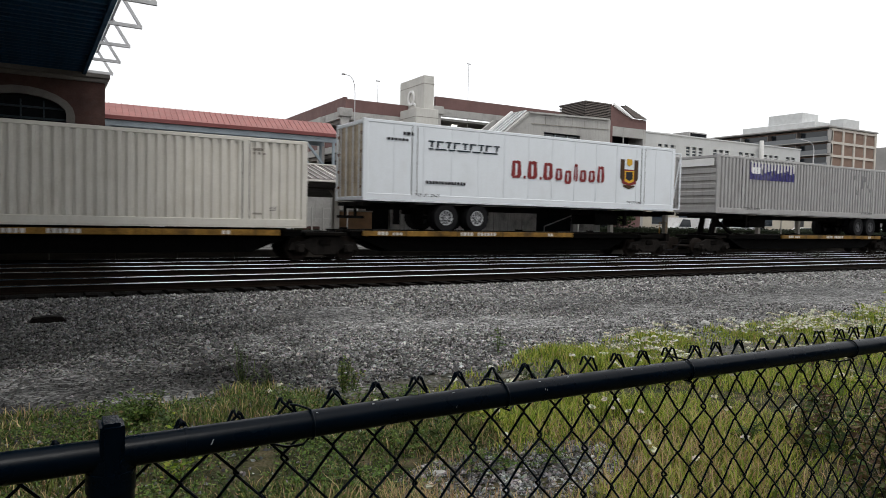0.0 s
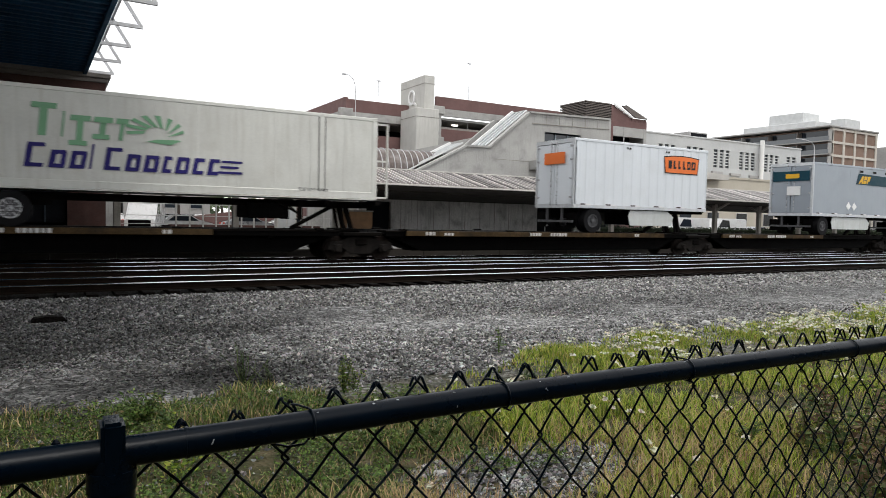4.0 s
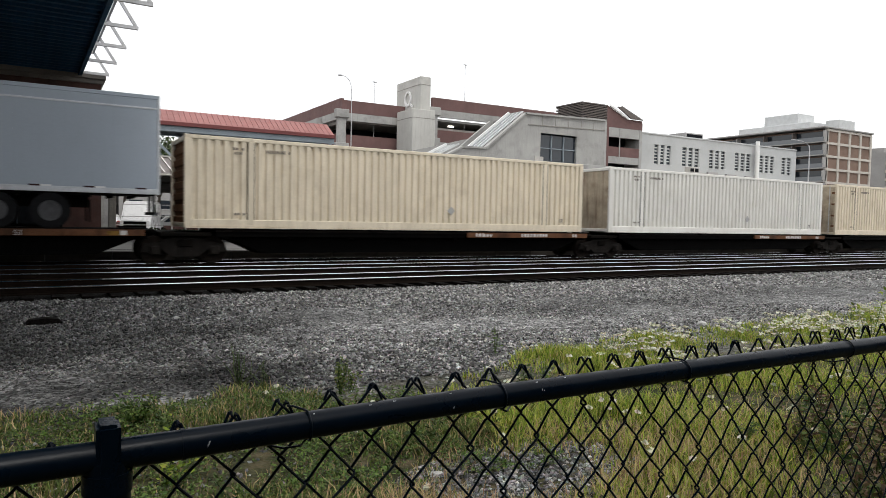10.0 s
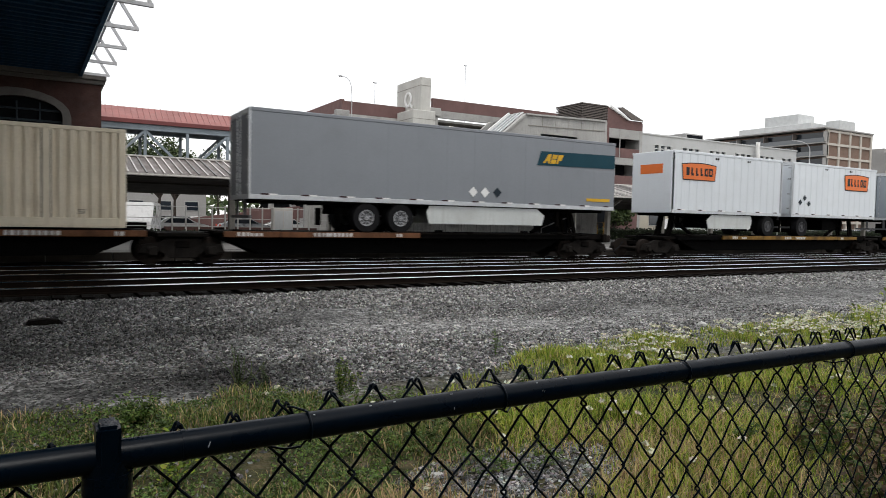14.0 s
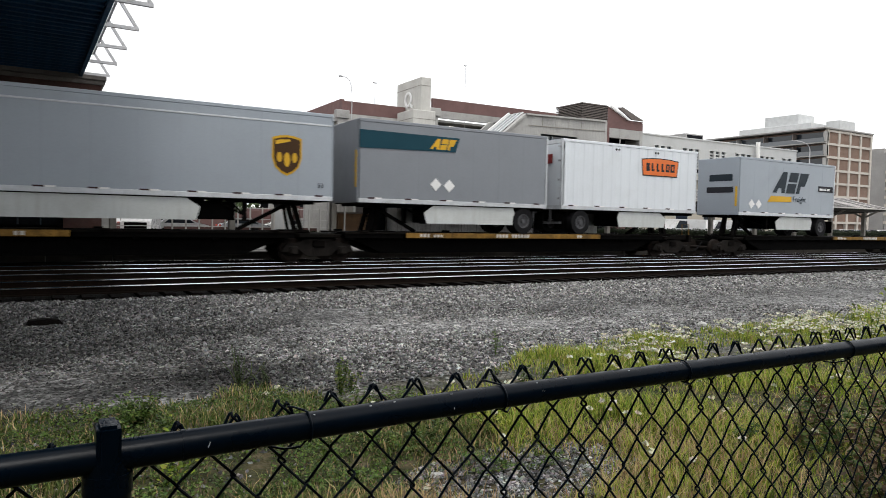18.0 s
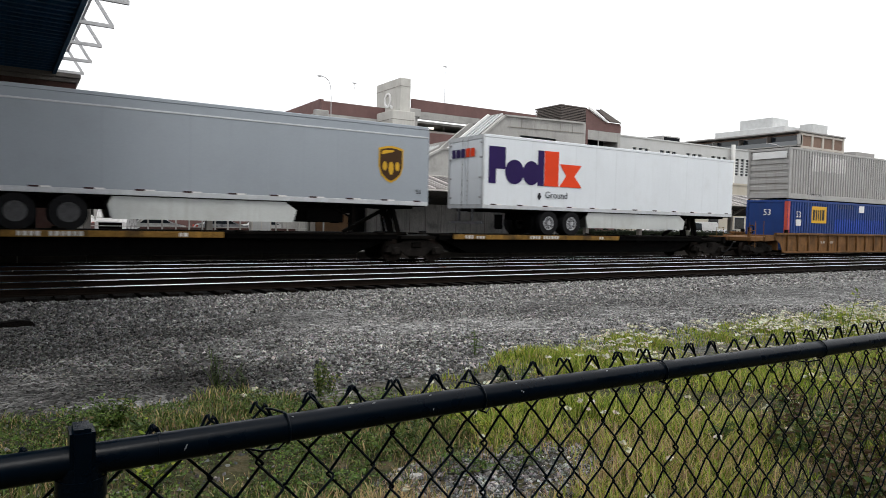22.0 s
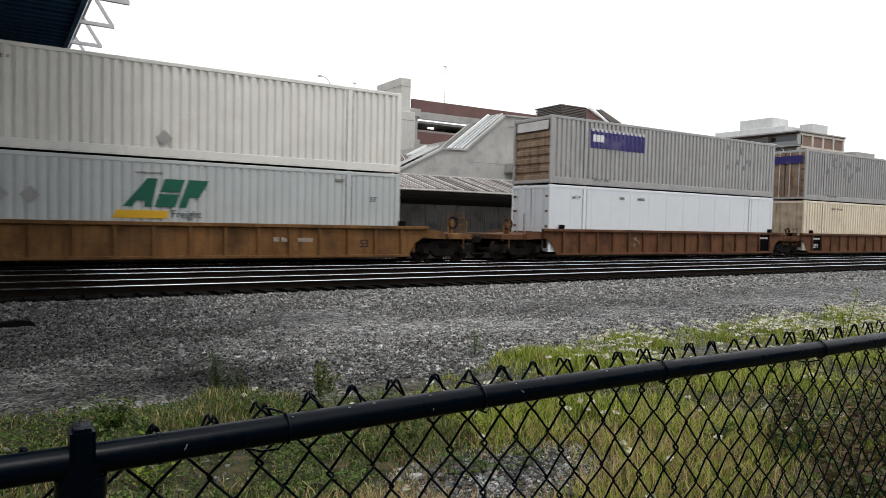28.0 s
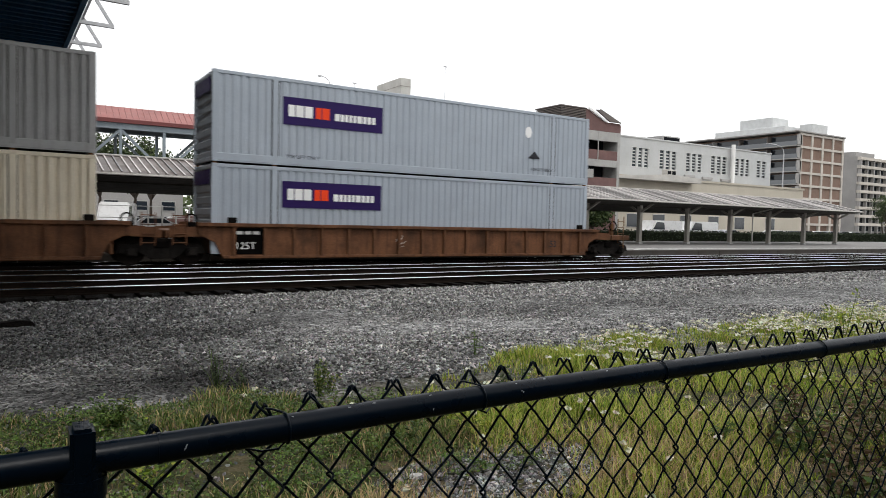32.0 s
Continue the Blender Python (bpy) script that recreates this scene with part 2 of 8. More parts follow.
M_MAROON = mat("maroon decal", (0.20, 0.03, 0.03), 0.45, 0, 0.06, 1, 20)
M_PAPER = mat("white decal", (0.75, 0.75, 0.74), 0.5, 0, 0.05, 1, 20)
M_ALU = mat("bright aluminium rail", (0.56, 0.58, 0.60), 0.38, 0.25, 0.1, 2, 20, 0, 30, 0.3, (0.3, 0.29, 0.27), 0.2)
M_GAP = mat("dark gap", (0.03, 0.028, 0.026), 0.9, 0, 0.3, 3, 20, spec=0.1)
M_SMUDGE = mat("grey smudge", (0.13, 0.13, 0.135), 0.6, 0, 0.25, 3, 20, patch=0.5, grime=(0.24, 0.24, 0.24))
M_SCRAWL = mat("faint chalk scrawl", (0.36, 0.32, 0.28), 0.8, 0, 0.2, 4, 30)
M_TAPE = mat("reflective tape", (0.035, 0.015, 0.015), 0.3, 0, 0.1, 5, 20)
M_FADED = mat("worn white decal", (0.55, 0.54, 0.53), 0.55, 0, 0.1, 2, 20, patch=0.6, grime=(0.33, 0.32, 0.3))
for m_ in (M_PURPLE, M_PURPLE_OLD, M_INK, M_SLATE, M_TEAL, M_GREEN, M_NAVY, M_UMBER, M_MAROON, M_BLUE, M_BLUE2, M_TAPE, M_ORANGERED, M_GOLD, M_GREYBOX, M_OCHRE, M_BROWN, M_YELLOW, M_RUST):
    m_.node_tree.nodes["Principled BSDF"].inputs["Specular IOR Level"].default_value = 0.15
# ---- ground ----
M_GRAVEL = mat("fine grey gravel", (0.082, 0.081, 0.080), 0.9, 0, 0.30, 0.35, 22, 0.9, 45, 0, (0.03, 0.03, 0.03), 0.55, 0)
M_PAVE = mat("pale concrete paving", (0.165, 0.16, 0.155), 0.85, 0, 0.12, 0.25, 8, 0.2, 30, 0, (0.14, 0.13, 0.12), 0.4)
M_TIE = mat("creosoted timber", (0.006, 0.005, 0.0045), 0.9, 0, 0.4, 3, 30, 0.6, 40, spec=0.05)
M_RAILHEAD = mat("polished rail head", (0.8, 0.8, 0.81), 0.16, 1.0, 0.08, 1, 20)
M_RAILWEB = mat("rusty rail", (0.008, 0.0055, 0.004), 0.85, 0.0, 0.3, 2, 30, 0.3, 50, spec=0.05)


# small dark ovals are stains; the broad left ones paint in shade
STAINS_AND_SHADE = ((0.0, 7.0, 3.2, 1.3, 0.5), (5.4, 11.0, 3.0, 1.1, 0.92), (-5.0, 12.0, 10.0, 12.0, 0.64), (-0.8, 9.8, 4.0, 2.4, 0.5), (1.75, 7.3, 1.5, 1.0, 0.5), (5.0, 8.4, 4.5, 2.2, 1.3), (-1.0, 13.6, 6.0, 2.0, 0.7), (14.0, 10.5, 7.0, 1.2, 0.75))


def stained(m, colour):
    """The colour, darkened or lightened in ragged ovals on the yard's plan: stains, and shade painted in on the left.
    """
    n, l = m.node_tree.nodes, m.node_tree.links
    tc = n.new("ShaderNodeTexCoord")
    rag = n.new("ShaderNodeTexNoise")
    rag.inputs["Scale"].default_value, rag.inputs["Detail"].default_value = 0.9, 8.0
    l.new(tc.outputs["Object"], rag.inputs["Vector"])
    st = n.new("ShaderNodeMapping")
    st.inputs["Scale"].default_value = (0.6, 1.0, 1.0)
    l.new(tc.outputs["Object"], st.inputs["Vector"])
    clump = n.new("ShaderNodeTexNoise")
    clump.inputs["Scale"].default_value, clump.inputs["Detail"].default_value = 5.0, 5.0
    l.new(st.outputs[0], clump.inputs["Vector"])
    cr = n.new("ShaderNodeMapRange")
    for k, v in enumerate((0.36, 0.66, 0.65, 1.45)):
        cr.inputs[k + 1].default_value = v
    l.new(clump.outputs["Fac"], cr.inputs[0])
    cs = n.new("ShaderNodeVectorMath")
    cs.operation = "SCALE"
    l.new(colour, cs.inputs[0])
    l.new(cr.outputs[0], cs.inputs["Scale"])
    colour = cs.outputs[0]
    for cx, cy, rx, ry, dark in STAINS_AND_SHADE:
        mp = n.new("ShaderNodeMapping")
        mp.inputs["Location"].default_value = (-cx / rx, -cy / ry, 0)
        mp.inputs["Scale"].default_value = (1 / rx, 1 / ry, 0)
        l.new(tc.outputs["Object"], mp.inputs["Vector"])
        ln = n.new("ShaderNodeVectorMath")
        ln.operation = "LENGTH"
        l.new(mp.outputs[0], ln.inputs[0])
        ad = n.new("ShaderNodeMath")
        ad.operation = "MULTIPLY_ADD"
        l.new(rag.outputs["Fac"], ad.inputs[0])
        ad.inputs[1].default_value = 1.3
        l.new(ln.outputs["Value"], ad.inputs[2])
        r = n.new("ShaderNodeMapRange")
        for k, v in enumerate((0.95, 1.75, dark, 1.0)):
            r.inputs[k + 1].default_value = v
        l.new(ad.outputs[0], r.inputs[0])
        sc = n.new("ShaderNodeVectorMath")
        sc.operation = "SCALE"
        l.new(colour, sc.inputs[0])
        l.new(r.outputs[0], sc.inputs["Scale"])
        colour = sc.outputs[0]
    return colour


def by_island(name, stops, rough=0.8, spec=0.4, thin=0.0, stain_shade=False):
    """Each loose piece takes its own colour from the row of stops; thin leaves let light through."""
    m = bpy.data.materials.new(name)
    m.use_nodes = True
    n, l = m.node_tree.nodes, m.node_tree.links
    g = n.new("ShaderNodeNewGeometry")
    r = n.new("ShaderNodeValToRGB")
    el = r.color_ramp.elements
    for i, (p, c) in enumerate(stops):
        e = el[i] if i < 2 else el.new(p)
        e.position, e.color = p, (*c, 1)
    l.new(g.outputs["Random Per Island"], r.inputs[0])
    b = n["Principled BSDF"]
    t = n.new("ShaderNodeTexCoord")
    q = n.new("ShaderNodeTexNoise")
    q.inputs["Scale"].default_value = 25
    l.new(t.outputs["Object"], q.inputs["Vector"])
    s = n.new("ShaderNodeMix")
    s.data_type, s.blend_type = "RGBA", "MULTIPLY"
    s.inputs["Factor"].default_value = 0.5
    l.new(r.outputs[0], s.inputs["A"])
    l.new(q.outputs["Color"], s.inputs["B"])
    colour = stained(m, s.outputs["Result"]) if stain_shade else s.outputs["Result"]
    l.new(colour, b.inputs["Base Color"])
    b.inputs["Roughness"].default_value, b.inputs["Specular IOR Level"].default_value = rough, spec
    if thin:
        tl, mx = n.new("ShaderNodeBsdfTranslucent"), n.new("ShaderNodeMixShader")
        l.new(colour, tl.inputs["Color"])
        mx.inputs[0].default_value = thin
        l.new(b.outputs[0], mx.inputs[1])
        l.new(tl.outputs[0], mx.inputs[2])
        l.new(mx.outputs[0], n["Material Output"].inputs["Surface"])
    return m


M_STONE = by_island("ballast stones", [(0.0, (0.04, 0.039, 0.038)), (0.45, (0.17, 0.169, 0.167)), (0.8, (0.33, 0.325, 0.315)), (1.0, (0.56, 0.55, 0.53))], 0.85, 0.2, 0.0, True)
M_GRASS = by_island("grass blades", [(0.0, (0.09, 0.14, 0.022)), (0.4, (0.31, 0.43, 0.05)), (0.75, (0.55, 0.62, 0.10)), (1.0, (0.70, 0.58, 0.24))], 0.6, 0.3, 0.5)
M_TURF = by_island("short dull grass", [(0.0, (0.05, 0.075, 0.02)), (0.45, (0.13, 0.19, 0.045)), (0.8, (0.24, 0.30, 0.08)), (1.0, (0.34, 0.25, 0.14))], 0.7, 0.2, 0.4)
M_DRY = by_island("dry grass", [(0.0, (0.28, 0.17, 0.10)), (0.5, (0.68, 0.49, 0.28)), (1.0, (0.50, 0.42, 0.16))], 0.7, 0.3, 0.3)
M_WEED = by_island("weed leaves", [(0.0, (0.03, 0.06, 0.016)), (0.5, (0.09, 0.15, 0.035)), (1.0, (0.17, 0.23, 0.07))], 0.6, 0.3, 0.3)
M_BRAMBLE = by_island("brown weed leaves", [(0.0, (0.06, 0.042, 0.025)), (0.5, (0.20, 0.125, 0.07)), (0.8, (0.09, 0.11, 0.03)), (1.0, (0.36, 0.26, 0.15))], 0.7, 0.3, 0.2)
M_FLOWER = by_island("white flower heads", [(0.0, (0.66, 0.64, 0.42)), (1.0, (0.84, 0.83, 0.74))], 0.8)

M_COVER = by_island("low leafy weeds", [(0.0, (0.035, 0.05, 0.015)), (0.4, (0.08, 0.14, 0.03)), (0.8, (0.18, 0.29, 0.055)), (1.0, (0.25, 0.19, 0.10))], 0.6, 0.3, 0.3)

rng = np.random.default_rng(7)


def lie(y, x=0.0):
    """The height of the ground: a little dip between the verge and the ballast."""
    return float(np.interp(y, [-300, 0.5, 3.0, 6.0, 8.5, 12.2, 14.6, 15.6, 25.0, 25.6], [0.02, 0.02, -0.02, -0.10, -0.17, -0.20, -0.24, -0.25, -0.20, -0.22]))


def ground_sheet():
    xs = np.concatenate([[-2500, -900, -300, -80], np.arange(-20, 60, 1.0), [90, 160, 300, 900, 2500]])
    ys = np.concatenate([[-1500, -300, -60, -10], np.arange(0, 16, 0.5), [18, 21, 25, 25.6, 40, 80, 200, 600, 3000]])
    verts = []
    for y in ys:
        for x in xs:
            j = 0.035 * noise.noise((x * 0.35, y * 0.35, 1.0)) + 0.02 * noise.noise((x * 1.3, y * 1.3, 4.0)) if 0 < y < 14.5 else 0
            verts.append((x, y, lie(y) + j))
    k = len(xs)
    faces = [(r * k + c, r * k + c + 1, (r + 1) * k + c + 1, (r + 1) * k + c) for r in range(len(ys) - 1) for c in range(k - 1)]
    return merge("ground", verts, faces, M_GRAVEL, True)


def ground_material():
    """Gravel, weedy verge and oily, shade-darkened track bed in one sheet, parted along the plan."""
    m = bpy.data.materials.new("railway ground")
    m.use_nodes = True
    n, l = m.node_tree.nodes, m.node_tree.links
    b = n["Principled BSDF"]
    b.inputs["Roughness"].default_value = 0.92
    b.inputs["Specular IOR Level"].default_value = 0.12
    tc = n.new("ShaderNodeTexCoord")

    def tex(kind, s, detail=6.0):
        t = n.new(kind)
        t.inputs["Scale"].default_value = s
        if kind == "ShaderNodeTexNoise":
            t.inputs["Detail"].default_value = detail
        l.new(tc.outputs["Object"], t.inputs["Vector"])
        return t

    def ramp(fac, stops):
        r = n.new("ShaderNodeValToRGB")
        for i, (p, c) in enumerate(stops):
            e = r.color_ramp.elements[i] if i < 2 else r.color_ramp.elements.new(p)
            e.position, e.color = p, (*c, 1)
        l.new(fac, r.inputs[0])
        return r.outputs[0]

    def mixed(fac, a, c, mode="MIX"):
        x = n.new("ShaderNodeMix")
        x.data_type, x.blend_type = "RGBA", mode
        if isinstance(fac, float):
            x.inputs["Factor"].default_value = fac
        else:
            l.new(fac, x.inputs["Factor"])
        l.new(a, x.inputs["A"])
        l.new(c, x.inputs["B"])
        return x.outputs["Result"]

    grains = tex("ShaderNodeTexVoronoi", 28.0)
    stones = ramp(grains.outputs["Color"], [(0.0, (0.014, 0.014, 0.014)), (0.4, (0.09, 0.09, 0.089)), (0.75, (0.27, 0.27, 0.267)), (1.0, (0.48, 0.48, 0.47))])
    broad = ramp(tex("ShaderNodeTexNoise", 0.22).outputs["Fac"], [(0.36, (0.6, 0.6, 0.6)), (0.50, (1.0, 1.0, 1.0)), (0.66, (1.15, 1.145, 1.135))])
    gravel = mixed(1.0, stones, broad, "MULTIPLY")
    sep = n.new("ShaderNodeSeparateXYZ")
    l.new(tc.outputs["Object"], sep.inputs[0])
    wob = tex("ShaderNodeTexNoise", 0.9)

    gravel = stained(m, gravel)

    def edge(y0, y1, amount):
        a = n.new("ShaderNodeMath")
        a.operation = "MULTIPLY_ADD"
        l.new(wob.outputs["Fac"], a.inputs[0])
        a.inputs[1].default_value = amount
        l.new(sep.outputs["Y"], a.inputs[2])
        r = n.new("ShaderNodeMapRange")
        r.inputs[1].default_value, r.inputs[2].default_value = y0 + amount / 2, y1 + amount / 2
        l.new(a.outputs[0], r.inputs[0])
        return r.outputs[0]

    earth = ramp(tex("ShaderNodeTexNoise", 5.0).outputs["Fac"], [(0.3, (0.022, 0.026, 0.012)), (0.5, (0.05, 0.05, 0.024)), (0.7, (0.12, 0.095, 0.058))])
    c = mixed(edge(5.3, 6.5, 1.6), earth, gravel)
    # near-black bed: the shadow between the tracks is part of this colour
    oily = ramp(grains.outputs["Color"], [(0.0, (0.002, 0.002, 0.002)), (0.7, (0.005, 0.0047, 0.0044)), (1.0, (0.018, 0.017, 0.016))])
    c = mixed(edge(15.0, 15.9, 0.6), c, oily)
    far = ramp(tex("ShaderNodeTexNoise", 0.15).outputs["Fac"], [(0.3, (0.11, 0.11, 0.105)), (0.7, (0.17, 0.165, 0.16))])
    c = mixed(edge(25.2, 25.6, 0.0), c, far)
    l.new(c, b.inputs["Base Color"])
    bp = n.new("ShaderNodeBump")
    bp.inputs["Strength"].default_value, bp.inputs["Distance"].default_value = 0.8, 0.03
    l.new(grains.outputs["Distance"], bp.inputs["Height"])
    l.new(bp.outputs[0], b.inputs["Normal"])
    return m


me = ground_sheet()
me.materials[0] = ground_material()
tagged(new("ground", me), "grey gravel yard with a weedy verge beside oily, shade-darkened ballast", "ground", kind="structure")


# ---- tracks ----
def rail_meshes(length):
    web = prism(shape(), [(-0.075, -0.17), (0.075, -0.17), (0.02, -0.13), (0.012, -0.05), (0.036, -0.035), (0.036, -0.016), (-0.036, -0.016), (-0.036, -0.035), (-0.012, -0.05), (-0.02, -0.13)], 0, length, "x")
    head = prism(shape(), [(-0.0362, -0.022), (0.0362, -0.022), (0.0362, -0.014), (0.031, -0.004), (0.022, 0.0), (-0.022, 0.0), (-0.031, -0.004), (-0.0362, -0.014)], 0, length, "x")
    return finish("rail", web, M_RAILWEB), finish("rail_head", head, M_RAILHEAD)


RAIL, HEAD = rail_meshes(980)
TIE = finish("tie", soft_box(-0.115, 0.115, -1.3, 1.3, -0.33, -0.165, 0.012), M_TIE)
tw = random.Random(3)
for k, yc in enumerate((16.9, 20.3, 23.4)):
    track = thing("track_%d" % (k + 1), (0, yc, 0), "steel rails with polished heads on dark timber ties in ballast", "railway track", kind="structure")
    for y in (-0.755, 0.755):
        r = part("rail", RAIL, None, track, at=(-490, y, 0))
        part("rail_head", HEAD, None, r, "bright polished rail head")
    lo, hi = (-3, 46) if k == 0 else (-3, 56)
    x = lo
    while x < hi:
        t = part("tie", TIE, None, track, at=(x, tw.uniform(-0.1, 0.1), tw.uniform(-0.012, 0.008)))
        t.rotation_euler = (0, 0, tw.uniform(-0.015, 0.015))
        x += 0.535
    verts, faces = [], []
    for s, e in ((-480, lo - 0.5), (hi, 480)):
        x = s
        while x < e:
            b0 = len(verts)
            verts += [(x + dx, dy, dz) for dx in (-0.115, 0.115) for dy in (-1.3, 1.3) for dz in (-0.33, -0.165)]
            faces += [tuple(b0 + i for i in q) for q in ((0, 1, 3, 2), (4, 6, 7, 5), (0, 4, 5, 1), (2, 3, 7, 6), (1, 5, 7, 3))]
            x += 0.535
    far = part("far_ties", merge("far_ties", verts, faces, M_TIE), None, track)
    far["kind"] = "stuff"


# ---- loose stones ----
def scatter_stones(name, count, spots, size, label):
    base = np.array([(1, 0, 0), (-1, 0, 0), (0, 1, 0), (0, -1, 0), (0, 0, 1), (0, 0, -1)], float)
    tri = np.array([(0, 2, 4), (2, 1, 4), (1, 3, 4), (3, 0, 4), (2, 0, 5), (1, 2, 5), (3, 1, 5), (0, 3, 5)])
    pos = spots(count)
    n = len(pos)
    s = rng.uniform(*size, (n, 1, 1)) * rng.uniform(0.6, 1.3, (n, 1, 3))
    a = rng.uniform(0, 2 * math.pi, n)
    v = base[None] * rng.uniform(0.65, 1.2, (n, 6, 1)) * s
    ca, sa = np.cos(a)[:, None], np.sin(a)[:, None]
    x, y, z = v[..., 0] * ca - v[..., 1] * sa, v[..., 0] * sa + v[..., 1] * ca, v[..., 2] * 0.75
    tilt = rng.uniform(-0.6, 0.6, (n, 1))
    y, z = y * np.cos(tilt) - z * np.sin(tilt), y * np.sin(tilt) + z * np.cos(tilt)
    out = np.stack([x, y, z], -1) + pos[:, None, :]
    faces = (tri[None] + 6 * np.arange(n)[:, None, None]).reshape(-1, 3)
    return tagged(new(name, merge(name, out.reshape(-1, 3).tolist(), faces.tolist(), M_STONE)), label, "gravel", kind="stuff")


def fan(y0, y1, power=1.0):
    """Spots in the yard, thinning with distance."""
    def spots(count):
        y = y0 + (y1 - y0) * rng.uniform(0, 1, count) ** power
        x = y * np.tan(np.radians(rng.uniform(-6, 67, count)))
        keep = x < 44
        x, y = x[keep], y[keep]
        z = np.interp(y, [0.5, 3.0, 6.0, 8.5, 12.2, 14.6, 15.6, 25.0], [0.02, -0.02, -0.10, -0.17, -0.20, -0.24, -0.25, -0.20])
        return np.stack([x, y, z + 0.006], -1)
    return spots


scatter_stones("ballast", 34000, fan(12.2, 15.62), (0.022, 0.07), "coarse grey ballast stones along the track shoulder")
scatter_stones("gravel", 42000, fan(6.2, 12.6), (0.007, 0.024), "fine loose grey gravel on the service road")
scatter_stones("gravel", 15000, fan(6.1, 12.6, 0.8), (0.016, 0.040), "coarser grey stones strewn over the service road")
scatter_stones("gravel", 2600, fan(1.3, 6.6), (0.008, 0.028), "scattered grey pebbles among the grass")


def patch(count):
    a, r = rng.uniform(0, 2 * math.pi, count), np.sqrt(rng.uniform(0, 1, count))
    return np.stack([2.6 + 0.95 * r * np.cos(a), 3.3 + 0.55 * r * np.sin(a), np.full(count, -0.02)], -1)


scatter_stones("gravel", 5000, patch, (0.006, 0.02), "grey pebbles on a bare patch in the verge")


# ---- the verge ----
def edge_of_grass(x):
    return float(np.interp(x, [-6, 0.7, 1.8, 2.4, 3.2, 4.7, 6.7, 9, 12.5, 16, 24, 44], [6.6, 6.4, 6.3, 5.75, 5.8, 6.5, 7.25, 7.2, 7.4, 7.5, 7.7, 8.0]))


def blades(name, count, near, far, hi, material, label, sparse=0.35, wide=0.006, spot=None, side=0):
    y = near + (far - near) * rng.uniform(0, 1, count) ** 1.15
    x = y * np.tan(np.radians(rng.uniform(-8, 67, count))) + rng.normal(0, 0.3, count)
    dens = np.array([noise.noise((a * 0.8, b * 0.8, 2.0)) + 0.4 * noise.noise((a * 3, b * 3, 9.0)) for a, b in zip(x, y)])
    lim = np.array([edge_of_grass(a) for a in x])
    keep = (y < lim + 0.4 * dens) & (dens > rng.uniform(-0.55, sparse, count)) & (x < 30)
    bare = ((x - 2.6) / 0.75) ** 2 + ((y - 3.3) / 0.42) ** 2 < rng.uniform(0.3, 1.3, count)
    keep &= ~bare
    keep &= (x > 2.6) | (rng.uniform(0, 1, count) < np.clip(0.55 + 0.25 * (x - 0.6), 0.5, 1.0)) | (material is M_DRY)
    border = 2.7 + 0.5 * dens + 0.12 * (y - 4.0)
    keep &= (x > border) if side > 0 else (x <= border) if side < 0 else True
    if spot:
        keep &= ((x - spot[0]) / spot[2]) ** 2 + ((y - spot[1]) / spot[3]) ** 2 < rng.uniform(0.2, 1.6, count)
    x, y, dens = x[keep], y[keep], dens[keep]
    n = len(x)
    h = rng.uniform(0.3, 1.0, n) * hi * (0.45 + 0.9 * np.clip(dens + 0.2, 0, 1))
    z = np.interp(y, [0.5, 3.0, 6.0, 8.5], [0.02, -0.02, -0.10, -0.17])
    a = rng.uniform(0, 2 * math.pi, n)
    lean = rng.uniform(0.3, 1.15, n) * h
    w = wide * rng.uniform(0.6, 1.3, n) * (1 + y * 0.10)
    px, py = np.cos(a + math.pi / 2) * w, np.sin(a + math.pi / 2) * w
    dx, dy = np.cos(a) * lean, np.sin(a) * lean
    v = np.stack([np.stack([x - px, y - py, z - 0.01], -1), np.stack([x + px, y + py, z - 0.01], -1),
                  np.stack([x + dx * 0.35 + px * 0.8, y + dy * 0.35 + py * 0.8, z + h * 0.6], -1), np.stack([x + dx * 0.35 - px * 0.8, y + dy * 0.35 - py * 0.8, z + h * 0.6], -1),
                  np.stack([x + dx, y + dy, z + h], -1)], 1).reshape(-1, 3)
    b0 = 5 * np.arange(n)
    faces = np.stack([b0, b0 + 1, b0 + 2, b0 + 3], -1).tolist() + np.stack([b0 + 3, b0 + 2, b0 + 4], -1).tolist()
    return tagged(new(name, merge(name, v.tolist(), faces, material)), label, "grass", kind="stuff")


blades("grass", 150000, 1.15, 7.9, 0.19, M_GRASS, "ragged green grass on the verge behind the fence", 0.42, 0.0034, side=1)
blades("grass", 120000, 1.15, 7.2, 0.14, M_TURF, "short dull green grass thinning into the gravel", 0.42, 0.003, side=-1)
blades("dry_grass", 22000, 1.15, 6.6, 0.15, M_DRY, "dry straw coloured grass in tufts", 0.2, 0.0024)
blades("dry_grass", 34000, 1.3, 4.6, 0.24, M_DRY, "dry straw coloured grass bending over in the verge", 0.1, 0.0022, (3.6, 2.7, 2.6, 0.85))
blades("dry_grass", 20000, 2.4, 4.4, 0.22, M_DRY, "dry straw tufts round the bare patch", 0.1, 0.0024, (2.9, 3.4, 1.1, 0.6))
blades("grass", 60000, 4.6, 7.9, 0.13, M_GRASS, "thick green grass among wildflowers", 0.1, 0.003, (10.0, 6.6, 7.0, 1.2))


